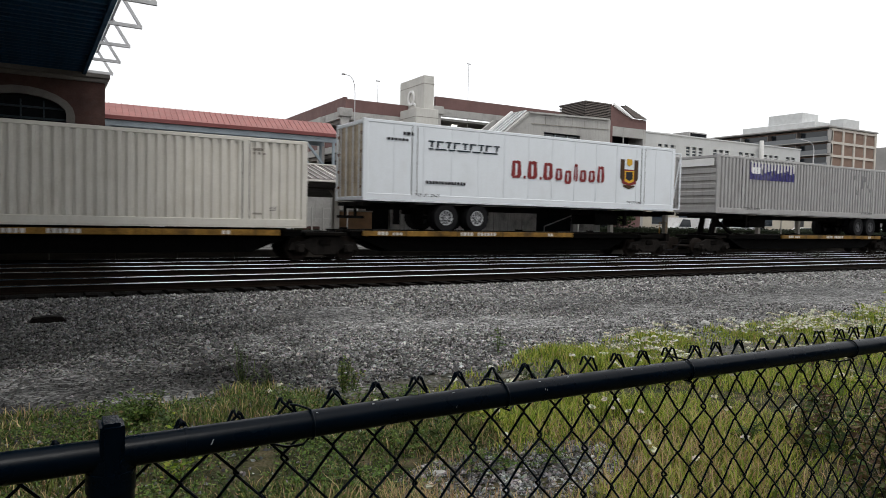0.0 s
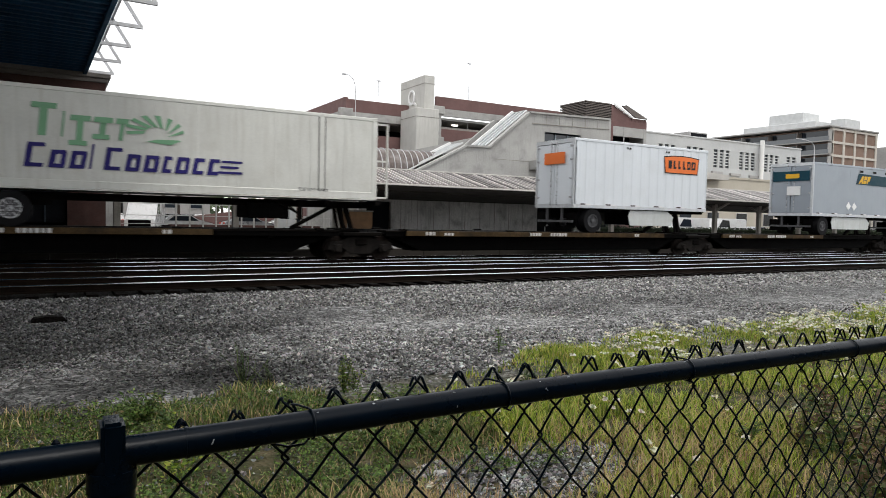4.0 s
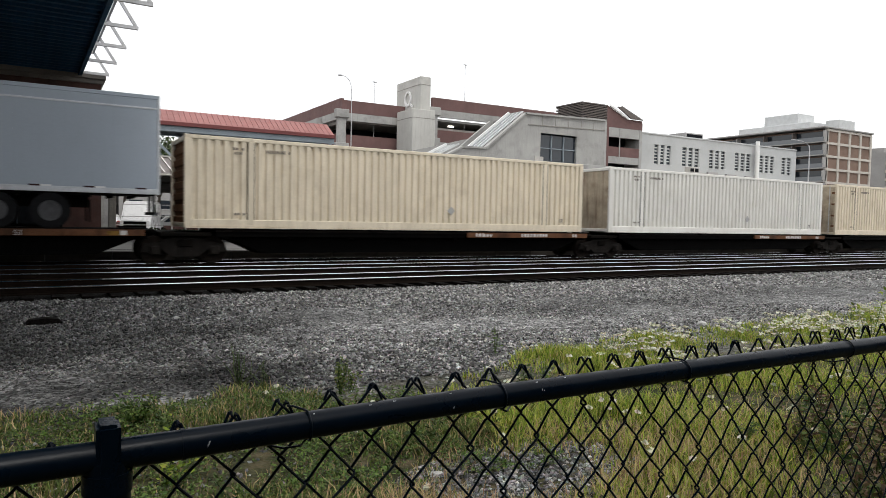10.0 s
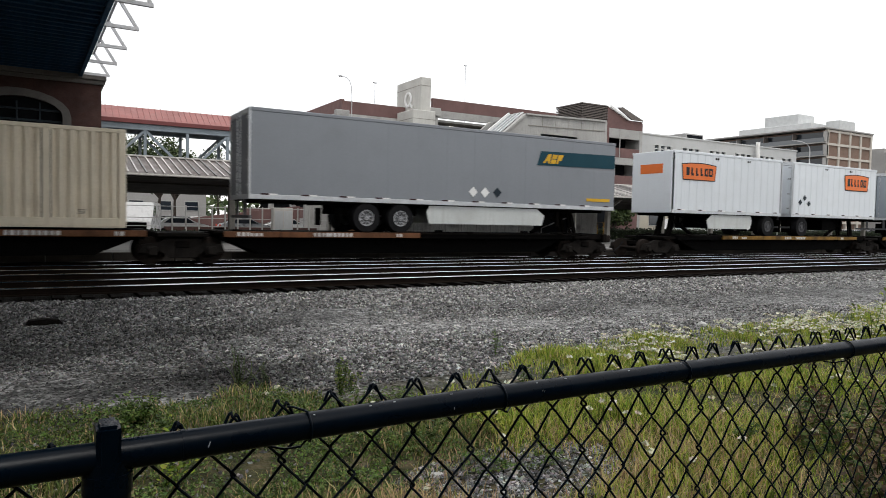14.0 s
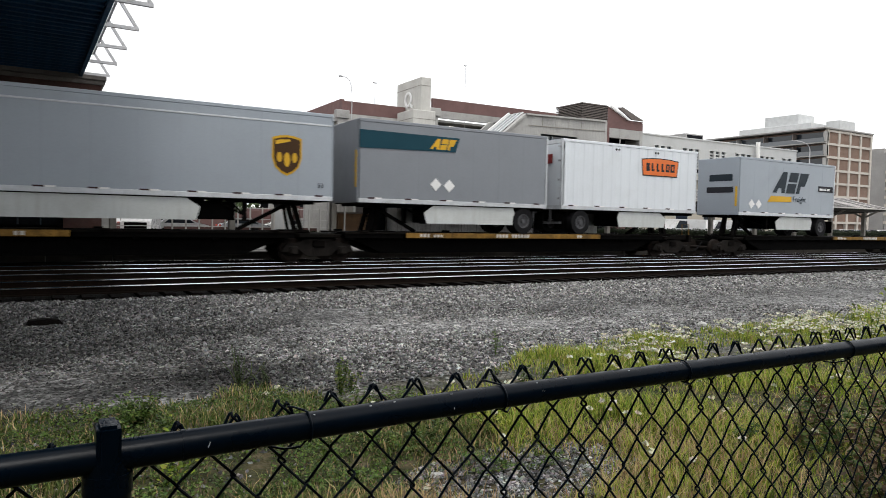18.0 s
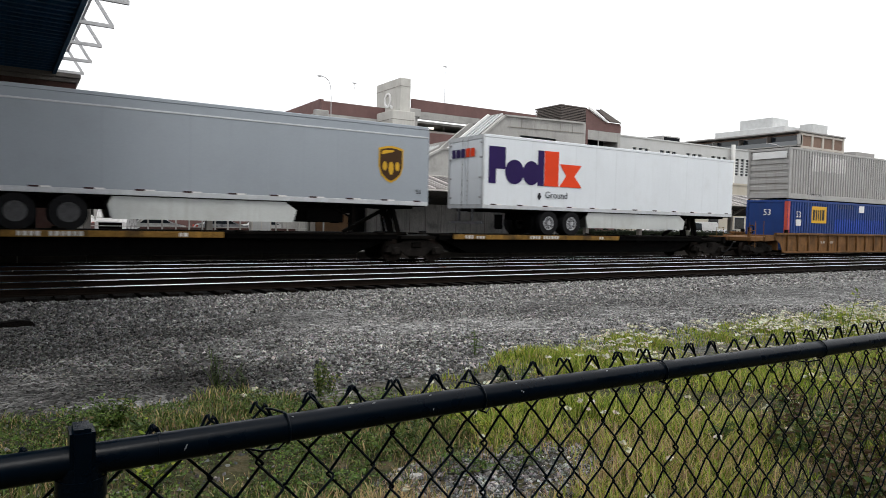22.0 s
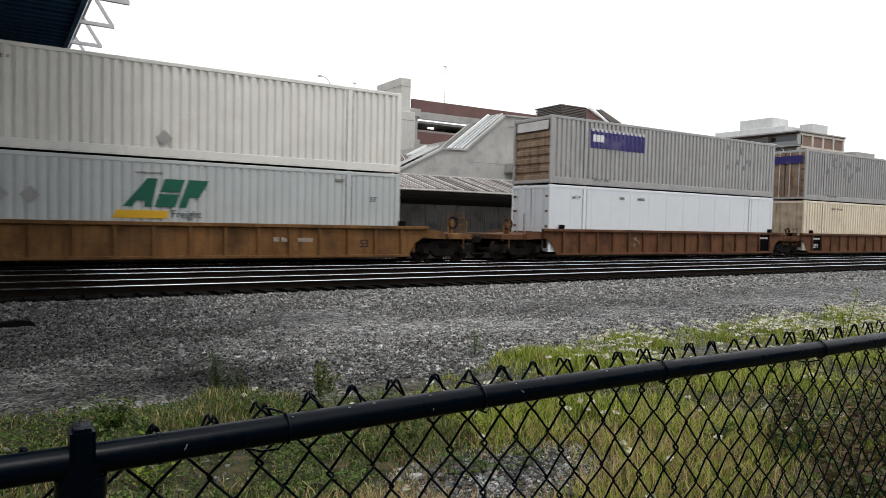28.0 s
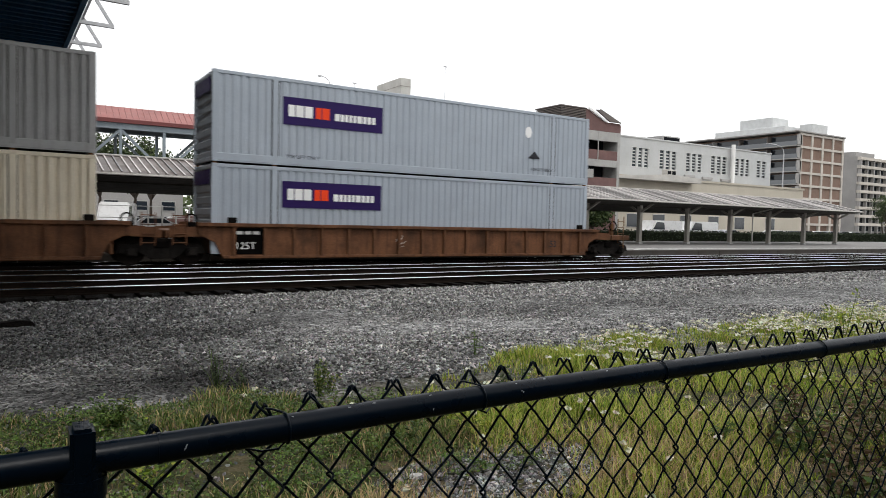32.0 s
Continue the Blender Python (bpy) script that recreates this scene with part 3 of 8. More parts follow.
def weed(x, y, h, leaves, spread, label, material=None, seed=1, wide=1.0):
    """A wild plant: stalks that fork, with many small leaves."""
    r = random.Random(seed)
    ob = thing("weed", (x, y, lie(y) - 0.01), label, "weed", "weeds on the verge")
    st, vs, fs = shape(), [], []
    for s in range(max(3, int(leaves / 45))):
        tip = Vector((r.gauss(0, spread), r.gauss(0, spread), h * r.uniform(0.6, 1.0)))
        mid = tip * 0.55 + Vector((r.gauss(0, spread * 0.2), r.gauss(0, spread * 0.2), 0))
        tube(st, (0, 0, 0), mid, 0.006, 5, 0.004)
        tube(st, mid, tip, 0.004, 5, 0.002)
        for k in range(int(leaves / max(3, int(leaves / 45)))):
            u = r.uniform(0.12, 1.0)
            p = (mid * (u / 0.55) if u < 0.55 else mid.lerp(tip, (u - 0.55) / 0.45)) + Vector((r.gauss(0, 0.03), r.gauss(0, 0.03), r.gauss(0, 0.02))) * wide
            d = Vector((r.gauss(0, 1), r.gauss(0, 1), r.uniform(-0.3, 0.8))).normalized() * r.uniform(0.03, 0.09) * wide
            w = d.cross(Vector((r.gauss(0, 1), r.gauss(0, 1), 1))).normalized() * d.length * 0.22
            b0 = len(vs)
            vs += [p, p + d * 0.5 + w, p + d, p + d * 0.5 - w]
            fs.append((b0, b0 + 1, b0 + 2, b0 + 3))
    part("stem", st, M_WEED, ob)["kind"] = "stuff"
    part("leaves", merge("leaves", [tuple(q) for q in vs], fs, material or M_WEED), None, ob)
    return ob


M_WISP = by_island("grey green weed leaves", [(0.0, (0.02, 0.022, 0.015)), (0.6, (0.055, 0.065, 0.038)), (1.0, (0.10, 0.105, 0.07))], 0.7, 0.2, 0.2)
weed(1.62, 6.62, 0.44, 620, 0.10, "dark wispy weed standing in the gravel", M_WISP, 2, 0.4)
weed(1.85, 6.5, 0.26, 300, 0.13, "dark wispy weed standing in the gravel", M_WISP, 12, 0.4)
weed(2.38, 5.9, 0.40, 420, 0.05, "pale green leafy weed standing in the gravel", M_TURF, 3, 0.5)
weed(2.52, 5.95, 0.24, 220, 0.07, "pale green leafy weed standing in the gravel", M_TURF, 4, 0.5)
weed(0.62, 5.75, 0.26, 800, 0.13, "low leafy green weed at the gravel's edge", M_COVER, 5, 0.55)
weed(0.42, 5.6, 0.20, 600, 0.15, "low leafy green weed at the gravel's edge", M_COVER, 6, 0.55)
weed(4.95, 7.05, 0.42, 30, 0.03, "thin bare stalk of a weed", seed=7)
weed(9.6, 4.9, 0.9, 160, 0.08, "tall seeding weed among the flowers", M_GRASS, 8)
for i in range(26):
    weed(tw.uniform(4.5, 6.6), tw.uniform(1.9, 2.8), tw.uniform(0.3, 0.7), 260, 0.16, "tangled brown weeds in the verge", M_BRAMBLE if i % 3 else M_WEED, 80 + i, 0.7)
for i in range(10):
    weed(2.95 + 0.1 * (i % 5) + tw.uniform(-0.1, 0.5), 1.25 + 0.12 * (i // 4) + tw.uniform(-0.05, 0.35), tw.uniform(0.3, 0.75), 240, 0.14, "tangled brown and green weeds by the fence", M_BRAMBLE if i % 2 else M_WEED, 20 + i, 0.7)
for i in range(14):
    x, y = tw.uniform(0.4, 7), tw.uniform(2.6, 5.6)
    weed(x, y, tw.uniform(0.18, 0.4), 160, 0.13, "small leafy weed in the grass", M_GRASS if i % 2 else M_WEED, 50 + i, 0.6)


def leaf_mat(count):
    """Low broad-leaved plants that cover the ground at the gravel's edge."""
    vs, fs = [], []
    for i in range(count):
        x, y = tw.uniform(-1.2, 3.0), tw.uniform(3.4, 6.5)
        if noise.noise((x * 1.5, y * 1.5, 5.0)) + 0.25 < tw.uniform(-0.3, 0.5) or y > edge_of_grass(x) - 0.1:
            continue
        p = Vector((x, y, lie(y) + tw.uniform(0.01, 0.13) * (0.6 + noise.noise((x * 2, y * 2, 0.0)))))
        for k in range(4):
            d = Vector((tw.gauss(0, 1), tw.gauss(0, 1), tw.uniform(0.0, 0.9))).normalized() * tw.uniform(0.012, 0.034)
            w = d.cross(Vector((tw.gauss(0, 0.5), tw.gauss(0, 0.5), 1))).normalized() * d.length * 0.26
            b0 = len(vs)
            vs += [tuple(p), tuple(p + d * 0.5 + w), tuple(p + d), tuple(p + d * 0.5 - w)]
            fs.append((b0, b0 + 1, b0 + 2, b0 + 3))
    return merge("low_weeds", vs, fs, M_COVER)


tagged(new("low_weeds", leaf_mat(22000)), "low dark leafy weeds covering the verge", "weeds", kind="stuff")


def flower_field(count):
    vs, fs = [], []
    for i in range(count):
        if i % 16:
            y = tw.uniform(4.9, 8.0)
            x = 5.5 + 13.5 * tw.random() ** 0.85
        else:
            x, y = tw.uniform(1.6, 9.0), tw.uniform(2.0, 6.3)
        if y > edge_of_grass(x) - 0.3 or noise.noise((x * 0.8, y * 0.8, 2.0)) < -0.15:
            continue
        h = tw.uniform(0.10, 0.27)
        z = lie(y) + h
        R = tw.uniform(0.026, 0.055) if y > 4.7 else tw.uniform(0.012, 0.025)
        for k in range(13):
            a, rr = tw.uniform(0, 6.3), R * math.sqrt(tw.random())
            c = Vector((x + rr * math.cos(a), y + rr * math.sin(a), z + 0.012 * (1 - rr / R) + tw.uniform(-0.006, 0.006)))
            b0 = len(vs)
            s = tw.uniform(0.010, 0.019)
            u = Vector((tw.gauss(0, 1), tw.gauss(0, 1), 0.6)).normalized() * s
            v = u.cross(Vector((tw.gauss(0, 0.5), tw.gauss(0, 0.5), 1))).normalized() * s
            vs += [tuple(c + u * math.cos(q * 1.257) + v * math.sin(q * 1.257)) for q in range(5)]
            fs.append(tuple(range(b0, b0 + 5)))
        b0 = len(vs)
        vs += [(x - 0.003, y, lie(y)), (x + 0.003, y, lie(y)), (x + 0.002, y, z), (x - 0.002, y, z)]
    return merge("wildflowers", vs, fs, M_FLOWER)


tagged(new("wildflowers", flower_field(2600)), "white umbel wildflowers standing in the grass", "flowers", kind="stuff")

# litter and scraps
M_LITTER = mat("white plastic litter", (0.42, 0.42, 0.40), 0.5, 0, 0.2, 10, 60)
def scrap(name, at, size, material, label, seed):
    r = random.Random(seed)
    bm = shape()
    bmesh.ops.create_icosphere(bm, subdivisions=2, radius=1.0)
    for v in bm.verts:
        v.co = Vector((v.co.x * size[0], v.co.y * size[1], v.co.z * size[2])) * (1 + 0.35 * noise.noise(v.co * 2 + Vector((seed, 0, 0))))
    return solid(name, bm, material, label, "litter" if "litter" in name or "bag" in name else "scrap", at=(at[0], at[1], lie(at[1]) + size[2] * 0.6))


scrap("plastic_bag", (1.88, 11.95), (0.06, 0.04, 0.03), M_LITTER, "crumpled white plastic bag on the gravel", 1)
scrap("plastic_bag", (9.6, 7.6), (0.10, 0.07, 0.05), M_LITTER, "crumpled white plastic scrap at the grass edge", 4)
for x, y in ((2.1, 3.6), (1.35, 3.0), (0.55, 2.2), (3.2, 3.0)):
    scrap("litter", (x, y), (0.05, 0.035, 0.02), M_LITTER, "small white paper litter in the grass", int(x * 10))
plate = prism(shape(), [(-0.24, 0.0), (-0.2, 0.07), (0.02, 0.1), (0.2, 0.085), (0.25, 0.03), (0.22, 0.0)], -0.1, 0.1)
ob = solid("timber_offcut", plate, M_TIE, "short dark timber offcut lying on the gravel", "timber", at=(-0.03, 12.2, lie(12.2)))
ob.rotation_euler = (0, 0.05, 0.12)

# ---- chain link fence at the lookout ----
M_VINYL = mat("black vinyl coating", (0.0005, 0.0028, 0.0065), 0.30, 0, 0.15, 6, 60, 0.03, 90, 0.0, (0.003, 0.003, 0.003), 0.2, 0, spec=0.10)
FY, FZ = 1.012, 1.246
RAIL_BOW = ((-3.2, 1.246), (-1.5, 1.2435), (-0.05, 1.2425), (0.1, 1.2427), (0.23, 1.2442), (0.36, 1.2460), (0.56, 1.2490), (0.9, 1.2502), (1.2, 1.2502), (1.5, 1.2487), (2.0, 1.2465), (3.07, 1.246), (6.3, 1.246))


def rail_z(x):
    """The top rail is bent a little."""
    return float(np.interp(x, [p[0] for p in RAIL_BOW], [p[1] for p in RAIL_BOW]))


fence = thing("chain_link_fence", (0, FY, 0), "black vinyl coated chain link fence with a bent round top rail", "fence")
RAIL_R = 0.0213
part("top_rail", swept([(x, 0, rail_z(x)) for x in np.linspace(-3.2, 6.3, 120)], RAIL_R, 24), M_VINYL, fence, smooth=True)
part("rail_sleeve", tube(shape(), (0.166, 0, rail_z(0.166)), (0.171, 0, rail_z(0.171)), RAIL_R + 0.0014, 24), M_VINYL, fence, smooth=True)
for x in (-2.93, 0.0717, 3.07, 6.07):
    post = part("post", tube(shape(), (x, 0.004, -0.25), (x, 0.004, rail_z(x) - 0.005), 0.0300, 24), M_VINYL, fence, smooth=True)
    cap = box(shape(), x - 0.0152, x + 0.0152, -0.026, 0.026, rail_z(x) - 0.03, rail_z(x) + 0.0475)
    bmesh.ops.bevel(cap, geom=cap.edges[:], offset=0.005, segments=2, affect="EDGES")
    part("cap", cap, M_VINYL, post, smooth=True)
    part("cap_collar", tube(shape(), (x, 0.004, rail_z(x) - 0.05), (x, 0.004, rail_z(x) - 0.022), 0.0318, 24), M_VINYL, post, smooth=True)
STEP = 0.0486


def wire_x(i):
    """Where wire i stands: the mesh is stretched more towards one side."""
    return float(np.interp(i - 44.5, [-48, 0, 22, 34, 110], [0.3848 - 0.0399 * 48, 0.3848, 1.2610, 1.7612, 4.93]))


def wire_mesh(phase, half):
    """One bent wire: zigzags that hook past their neighbours, and the two turned-over ends on top."""
    top, bottom = 1.2905, -0.06
    pts, k, z = [], 0, top
    while z > bottom:
        s = 1 if (k + phase) % 2 else -1
        w = 0.0034 * s * (1 if k % 2 else -1)
        c = Vector((s * (half + 0.0022), 0, z))
        if k:
            pts += [c + Vector((-s * 0.0034, w, 0.0042)), c + Vector((0, w * 0.2, 0.0008)), c + Vector((0, -w * 0.2, -0.0008)), c + Vector((-s * 0.0034, -w, -0.0042))]
        else:
            pts.append(c + Vector((0, 0.002 * s, -0.001)))
        z -= STEP if k > 1 else 0.0463
        k += 1
    s = 1 if phase else -1
    far = 0.026 if s > 0 else 0.016
    tip = Vector((s * (half + 0.003 + far * 0.52), -0.005 * s, top + 0.002 - far))
    head = [tip, tip.lerp(Vector((s * (half + 0.004), -0.006 * s, top + 0.002)), 0.5), Vector((s * (half + 0.004), -0.005 * s, top + 0.002)), Vector((s * (half + 0.002), -0.002 * s, top + 0.0035))]
    return finish("wire", swept(head + pts, 0.00235), M_VINYL, True)


for i in range(122):
    xc, half = (wire_x(i) + wire_x(i + 1)) / 2, (wire_x(i + 1) - wire_x(i)) / 2
    dip = float(np.interp(xc, [0.0, 0.25, 0.33, 0.42, 0.54, 0.66], [0.034, 0.024, 0.014, 0.006, 0.002, 0.0]))
    me = shared(("wire", i % 2, round(half, 3)), lambda: wire_mesh(1 - i % 2, round(half, 3)))
    w = part("wire", me, None, fence, at=(xc, 0.034, tw.uniform(-0.0012, 0.0012) - dip))
    w.rotation_euler = (tw.uniform(-0.004, 0.004), tw.uniform(-0.003, 0.003), tw.uniform(-0.05, 0.05))
for x, out in ((0.351, -1), (0.72, 1), (1.215, 1), (1.86, -1), (2.7, 1), (-0.4, 1)):
    r, z = RAIL_R + 0.0026, rail_z(x)
    loop = [(x + 0.005 * k / 14, r * math.cos(2 * math.pi * k / 14), z + r * math.sin(2 * math.pi * k / 14)) for k in range(3, 12)]
    ends = [(x - 0.02, 0.030, z + 0.026), (x - 0.012, 0.024, z + 0.026)], [(x + 0.012 * out, -0.012, z - 0.027), (x + 0.03 * out, 0.014, z - 0.036), (x + 0.05 * out, 0.03, z - 0.033)]
    part("wire_tie", swept(ends[0] + loop + ends[1], 0.0019, 6), M_VINYL, fence, smooth=True)
M_CHIP = mat("pale scratch", (0.45, 0.47, 0.5), 0.4, 0.3, 0.1, 20, 60)
for x, a, k in ((0.2005, 0.12, 1.0), (0.199, -0.02, 0.6), (0.611, -0.1, 0.5), (0.807, 0.3, 0.55), (0.811, 0.22, 0.5), (0.456, 1.15, 0.7), (0.50, 1.2, 0.8), (0.61, 1.15, 0.7), (0.80, 1.1, 0.6), (0.87, 1.18, 0.8), (1.04, 1.1, 0.6), (1.2, 1.2, 0.9), (0.36, 1.1, 0.5)):
    z, y, h = rail_z(x) + RAIL_R * math.sin(a), -RAIL_R * math.cos(a), 0.0032 * k
    chip = prism(shape(), [(x, z - h), (x + 0.0009, z - h * 0.8), (x + 0.0016 * k, z + h * 0.2), (x + 0.003 * k, z + h), (x + 0.0012 * k, z + h * 0.9), (x, z + h * 0.1)], y - 0.0004, y + 0.0014)
    if a > 0.9:
        chip = beam(shape(), (x, y - 0.0002, z + 0.0003), (x + 0.006 * k, y - 0.0002, z + 0.0003), 0.0016, 0.0010)
    part("scratch", chip, M_CHIP, fence)

# an unseen wall, added behind the lookout to darken the fence's reflections and the verge
bm = box(box(shape(), -40, 45, -5.4, -5.0, -0.1, 5.6), -40, 45, -5.5, -4.9, 5.6, 5.8)
solid("wall_south", bm, mat("dark brick wall", (0.05, 0.04, 0.035), 0.9, 0, 0.2, 1, 12, 0.3, 30), "unseen plain wall added behind the lookout to darken reflections", "wall", kind="structure")
# ---- the station side: platform, canopy, buildings ----
M_TOWER = mat("pale concrete", (0.50, 0.49, 0.46), 0.85, 0, 0.08, 0.5, 10, 0.25, 25, 0.35, (0.28, 0.27, 0.25), 0.25)
M_CONC = mat("weathered concrete", (0.37, 0.365, 0.35), 0.85, 0, 0.12, 0.5, 10, 0.25, 25, 0.32, (0.14, 0.135, 0.13), 0.45)
M_STAINED = mat("blotchy stained concrete", (0.52, 0.51, 0.49), 0.9, 0, 0.2, 0.7, 10, 0.25, 25, 0.5, (0.13, 0.12, 0.11), 0.75)
M_CONC2 = mat("board marked concrete", (0.28, 0.265, 0.24), 0.9, 0, 0.16, 0.6, 10, 0.3, 25, 0.6, (0.09, 0.08, 0.07), 0.4, stretch=(3, 3, 0.4))
M_BRICKRED = mat("dull red panel", (0.155, 0.086, 0.080), 0.85, 0, 0.12, 0.8, 14, 0.2, 30, 0.3, (0.11, 0.06, 0.055), 0.2)
# brick and limestone colours are darkened to hold the canopy's shade
M_BRICK = mat("old red brick", (0.052, 0.023, 0.018), 0.9, 0, 0.25, 1.0, 14, 0.4, 30, 0.2, (0.05, 0.03, 0.025), 0.3)
M_LIMESTONE = mat("shade-darkened limestone", (0.13, 0.12, 0.11), 0.85, 0, 0.15, 1.0, 14, 0.2, 30, 0.4, (0.12, 0.11, 0.10), 0.3)
M_REDEDGE = mat("dark red roof edge", (0.15, 0.032, 0.03), 0.5, 0, 0.12, 0.7, 14)
M_REDROOF = mat("red standing seam roof", (0.27, 0.10, 0.09), 0.5, 0, 0.12, 0.7, 14, 0.05, 30, 0.25, (0.28, 0.15, 0.13), 0.25)
M_ROOFBROWN = mat("brown grey ribbed metal roof", (0.10, 0.08, 0.072), 0.5, 0.0, 0.3, 0.5, 8, 0.05, 30, 0.5, (0.27, 0.245, 0.235), 0.75, spec=0.3)
M_TRUSS = mat("blue grey steel", (0.22, 0.26, 0.29), 0.55, 0, 0.1, 1, 20)
M_NIGHT = mat("dark blue soffit", (0.015, 0.06, 0.12), 0.7, 0, 0.2, 0.6, 12, spec=0.2)
M_PALESTEEL = mat("pale grey steel", (0.45, 0.45, 0.46), 0.5, 0, 0.1, 1, 20)
# dark tone with the shade of undersides put into the colour
M_SOFFIT = mat("shade-darkened soffit", (0.03, 0.025, 0.02), 0.85, 0, 0.2, 0.6, 12)
M_FASCIA = mat("off-white fascia", (0.46, 0.44, 0.41), 0.6, 0, 0.1, 0.8, 12, 0, 30, 0.3, (0.25, 0.23, 0.2), 0.2)
M_COLUMN = mat("pale painted column", (0.30, 0.28, 0.25), 0.8, 0, 0.12, 1, 12, 0.1, 30, 0.3, (0.12, 0.10, 0.08), 0.3)
# near-black colour that stands in for the shade inside openings
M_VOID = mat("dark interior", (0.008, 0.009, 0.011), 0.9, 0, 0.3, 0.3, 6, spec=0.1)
M_PANE = glass("dark window glass", (0.018, 0.024, 0.032), 0.06)
# pale tone that paints the sky's glare onto the seams
M_SEAM = mat("roof seam", (0.42, 0.40, 0.385), 0.4, 0, 0.3, 0.8, 8, rand=0.8)
M_SKYLIGHT = glass("pale skylight glass", (0.30, 0.33, 0.34), 0.12)
M_MULLION = mat("white mullion", (0.55, 0.56, 0.56), 0.5, 0, 0.08, 1, 20)
M_WHITEWALL = mat("pale grey rendered wall", (0.44, 0.45, 0.455), 0.85, 0, 0.06, 0.3, 8, 0.1, 30, 0.25, (0.28, 0.27, 0.25), 0.15)
M_CREAMWALL = mat("cream rendered wall", (0.44, 0.40, 0.33), 0.85, 0, 0.06, 0.3, 8, 0.1, 30, 0.25, (0.28, 0.25, 0.2), 0.15)
M_APTBROWN = mat("brown brick infill", (0.19, 0.125, 0.095), 0.85, 0, 0.12, 0.3, 6)
M_APTFRAME = mat("cream concrete frame", (0.50, 0.46, 0.41), 0.85, 0, 0.08, 0.3, 6)
M_GREYWALL = mat("grey far wall", (0.30, 0.29, 0.28), 0.85, 0, 0.1, 0.2, 5)
M_LOUVRE = mat("brown grey louvre", (0.13, 0.11, 0.10), 0.7, 0, 0.15, 1, 14)
M_FOLIAGE = by_island("tree leaves", [(0.0, (0.025, 0.045, 0.012)), (0.5, (0.05, 0.085, 0.02)), (1.0, (0.09, 0.12, 0.035))], 0.7)
M_HEDGE = by_island("hedge leaves", [(0.0, (0.008, 0.014, 0.006)), (0.6, (0.016, 0.028, 0.010)), (1.0, (0.04, 0.06, 0.02))], 0.8)
M_BARK = mat("bark", (0.06, 0.045, 0.035), 0.9, 0, 0.3, 4, 30, 0.5, 40)

# platform
pf = thing("platform", (0, 0, 0), "pale concrete station platform beside the tracks", "platform", kind="structure")
part("deck", box(shape(), -60, 140, 26.1, 43.0, -0.3, 0.19), M_PAVE, pf)
for i in range(60):
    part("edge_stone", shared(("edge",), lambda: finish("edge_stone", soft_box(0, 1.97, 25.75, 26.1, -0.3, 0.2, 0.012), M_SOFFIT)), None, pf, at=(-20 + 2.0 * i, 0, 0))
# two dark stripes along the front of the deck
for y0, y1 in ((26.12, 26.42), (27.34, 27.56)):
    part("drain_channel", box(shape(), -58, 26.0, y0, y1, 0.1, 0.194), M_GAP, pf, "dark stripe along the platform deck")
M_LINE = mat("worn white line", (0.5, 0.5, 0.48), 0.8, 0, 0.2, 3, 20)
for a, b in (((29.5, 26.6), (33.5, 28.6)), ((30.5, 28.6), (33.0, 26.4)), ((26.0, 27.6), (60.0, 27.6))):
    part("painted_line", beam(shape(), (*a, 0.195), (*b, 0.195), 0.12, 0.01), M_LINE, pf)

# platform canopy
can = thing("platform_canopy", (0, 0, 0), "long platform canopy with a ribbed brown metal roof on square columns", "canopy")
X0, X1 = -22.0, 66.0
def slope(y0, z0, y1, z1, t):
    return prism(shape(), [(y0, z0), (y1, z1), (y1, z1 + t), (y0, z0 + t)], X0, X1, "x")
part("front_roof", slope(32.5, 3.28, 36.5, 4.28, 0.06), M_ROOFBROWN, can)
part("back_roof", slope(36.5, 4.28, 39.2, 3.6, 0.06), M_ROOFBROWN, can)
SEAM = finish("roof_seam", beam(shape(), (0, 32.52, 3.365), (0, 36.5, 4.36), 0.075, 0.07), M_SEAM)
for i in range(236):
    part("roof_seam", SEAM, None, can, at=(X0 + 0.2 + i * 0.372, 0, 0))
part("eave_fascia", soft_box(X0, X1, 32.40, 32.5, 3.22, 3.33, 0.01), M_FASCIA, can)
part("ridge_cap", soft_box(X0, X1, 36.35, 36.65, 4.33, 4.42, 0.02), M_FASCIA, can)
# sloped down so its shade-dark colour fills the band below the eave
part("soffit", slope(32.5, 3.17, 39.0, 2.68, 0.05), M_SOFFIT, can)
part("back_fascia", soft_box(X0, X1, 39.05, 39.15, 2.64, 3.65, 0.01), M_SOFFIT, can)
part("gable_end", prism(shape(), [(32.5, 3.28), (36.5, 4.28), (39.0, 3.65), (39.0, 2.95), (32.6, 3.24)], X1 - 0.12, X1 - 0.02, "x"), M_FASCIA, can)
for x in [-13.4, -8.05, -2.7, 2.65, 8.0, 13.35] + [33.35 + 5.35 * i for i in range(7)]:
    col = part("column", shared(("ccol",), lambda: finish("column", soft_box(-0.15, 0.15, -0.15, 0.15, 0.18, 3.3, 0.02), M_COLUMN)), None, can, at=(x, 34.5, 0))
    part("column_base", shared(("cbase",), lambda: finish("column_base", soft_box(-0.2, 0.2, -0.2, 0.2, 0.18, 0.34, 0.02), M_CONC)), None, col)
    for s in (-1, 1):
        part("bracket", shared(("cbr", s), lambda: finish("bracket", beam(shape(), (0, 0, 2.5), (0, s * 1.5, 3.3), 0.12, 0.14), M_COLUMN)), None, col)
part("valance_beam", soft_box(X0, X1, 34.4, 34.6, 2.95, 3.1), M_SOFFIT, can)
part("gutter", soft_box(X0, X1, 32.30, 32.40, 3.22, 3.29, 0.02), M_FASCIA, can)
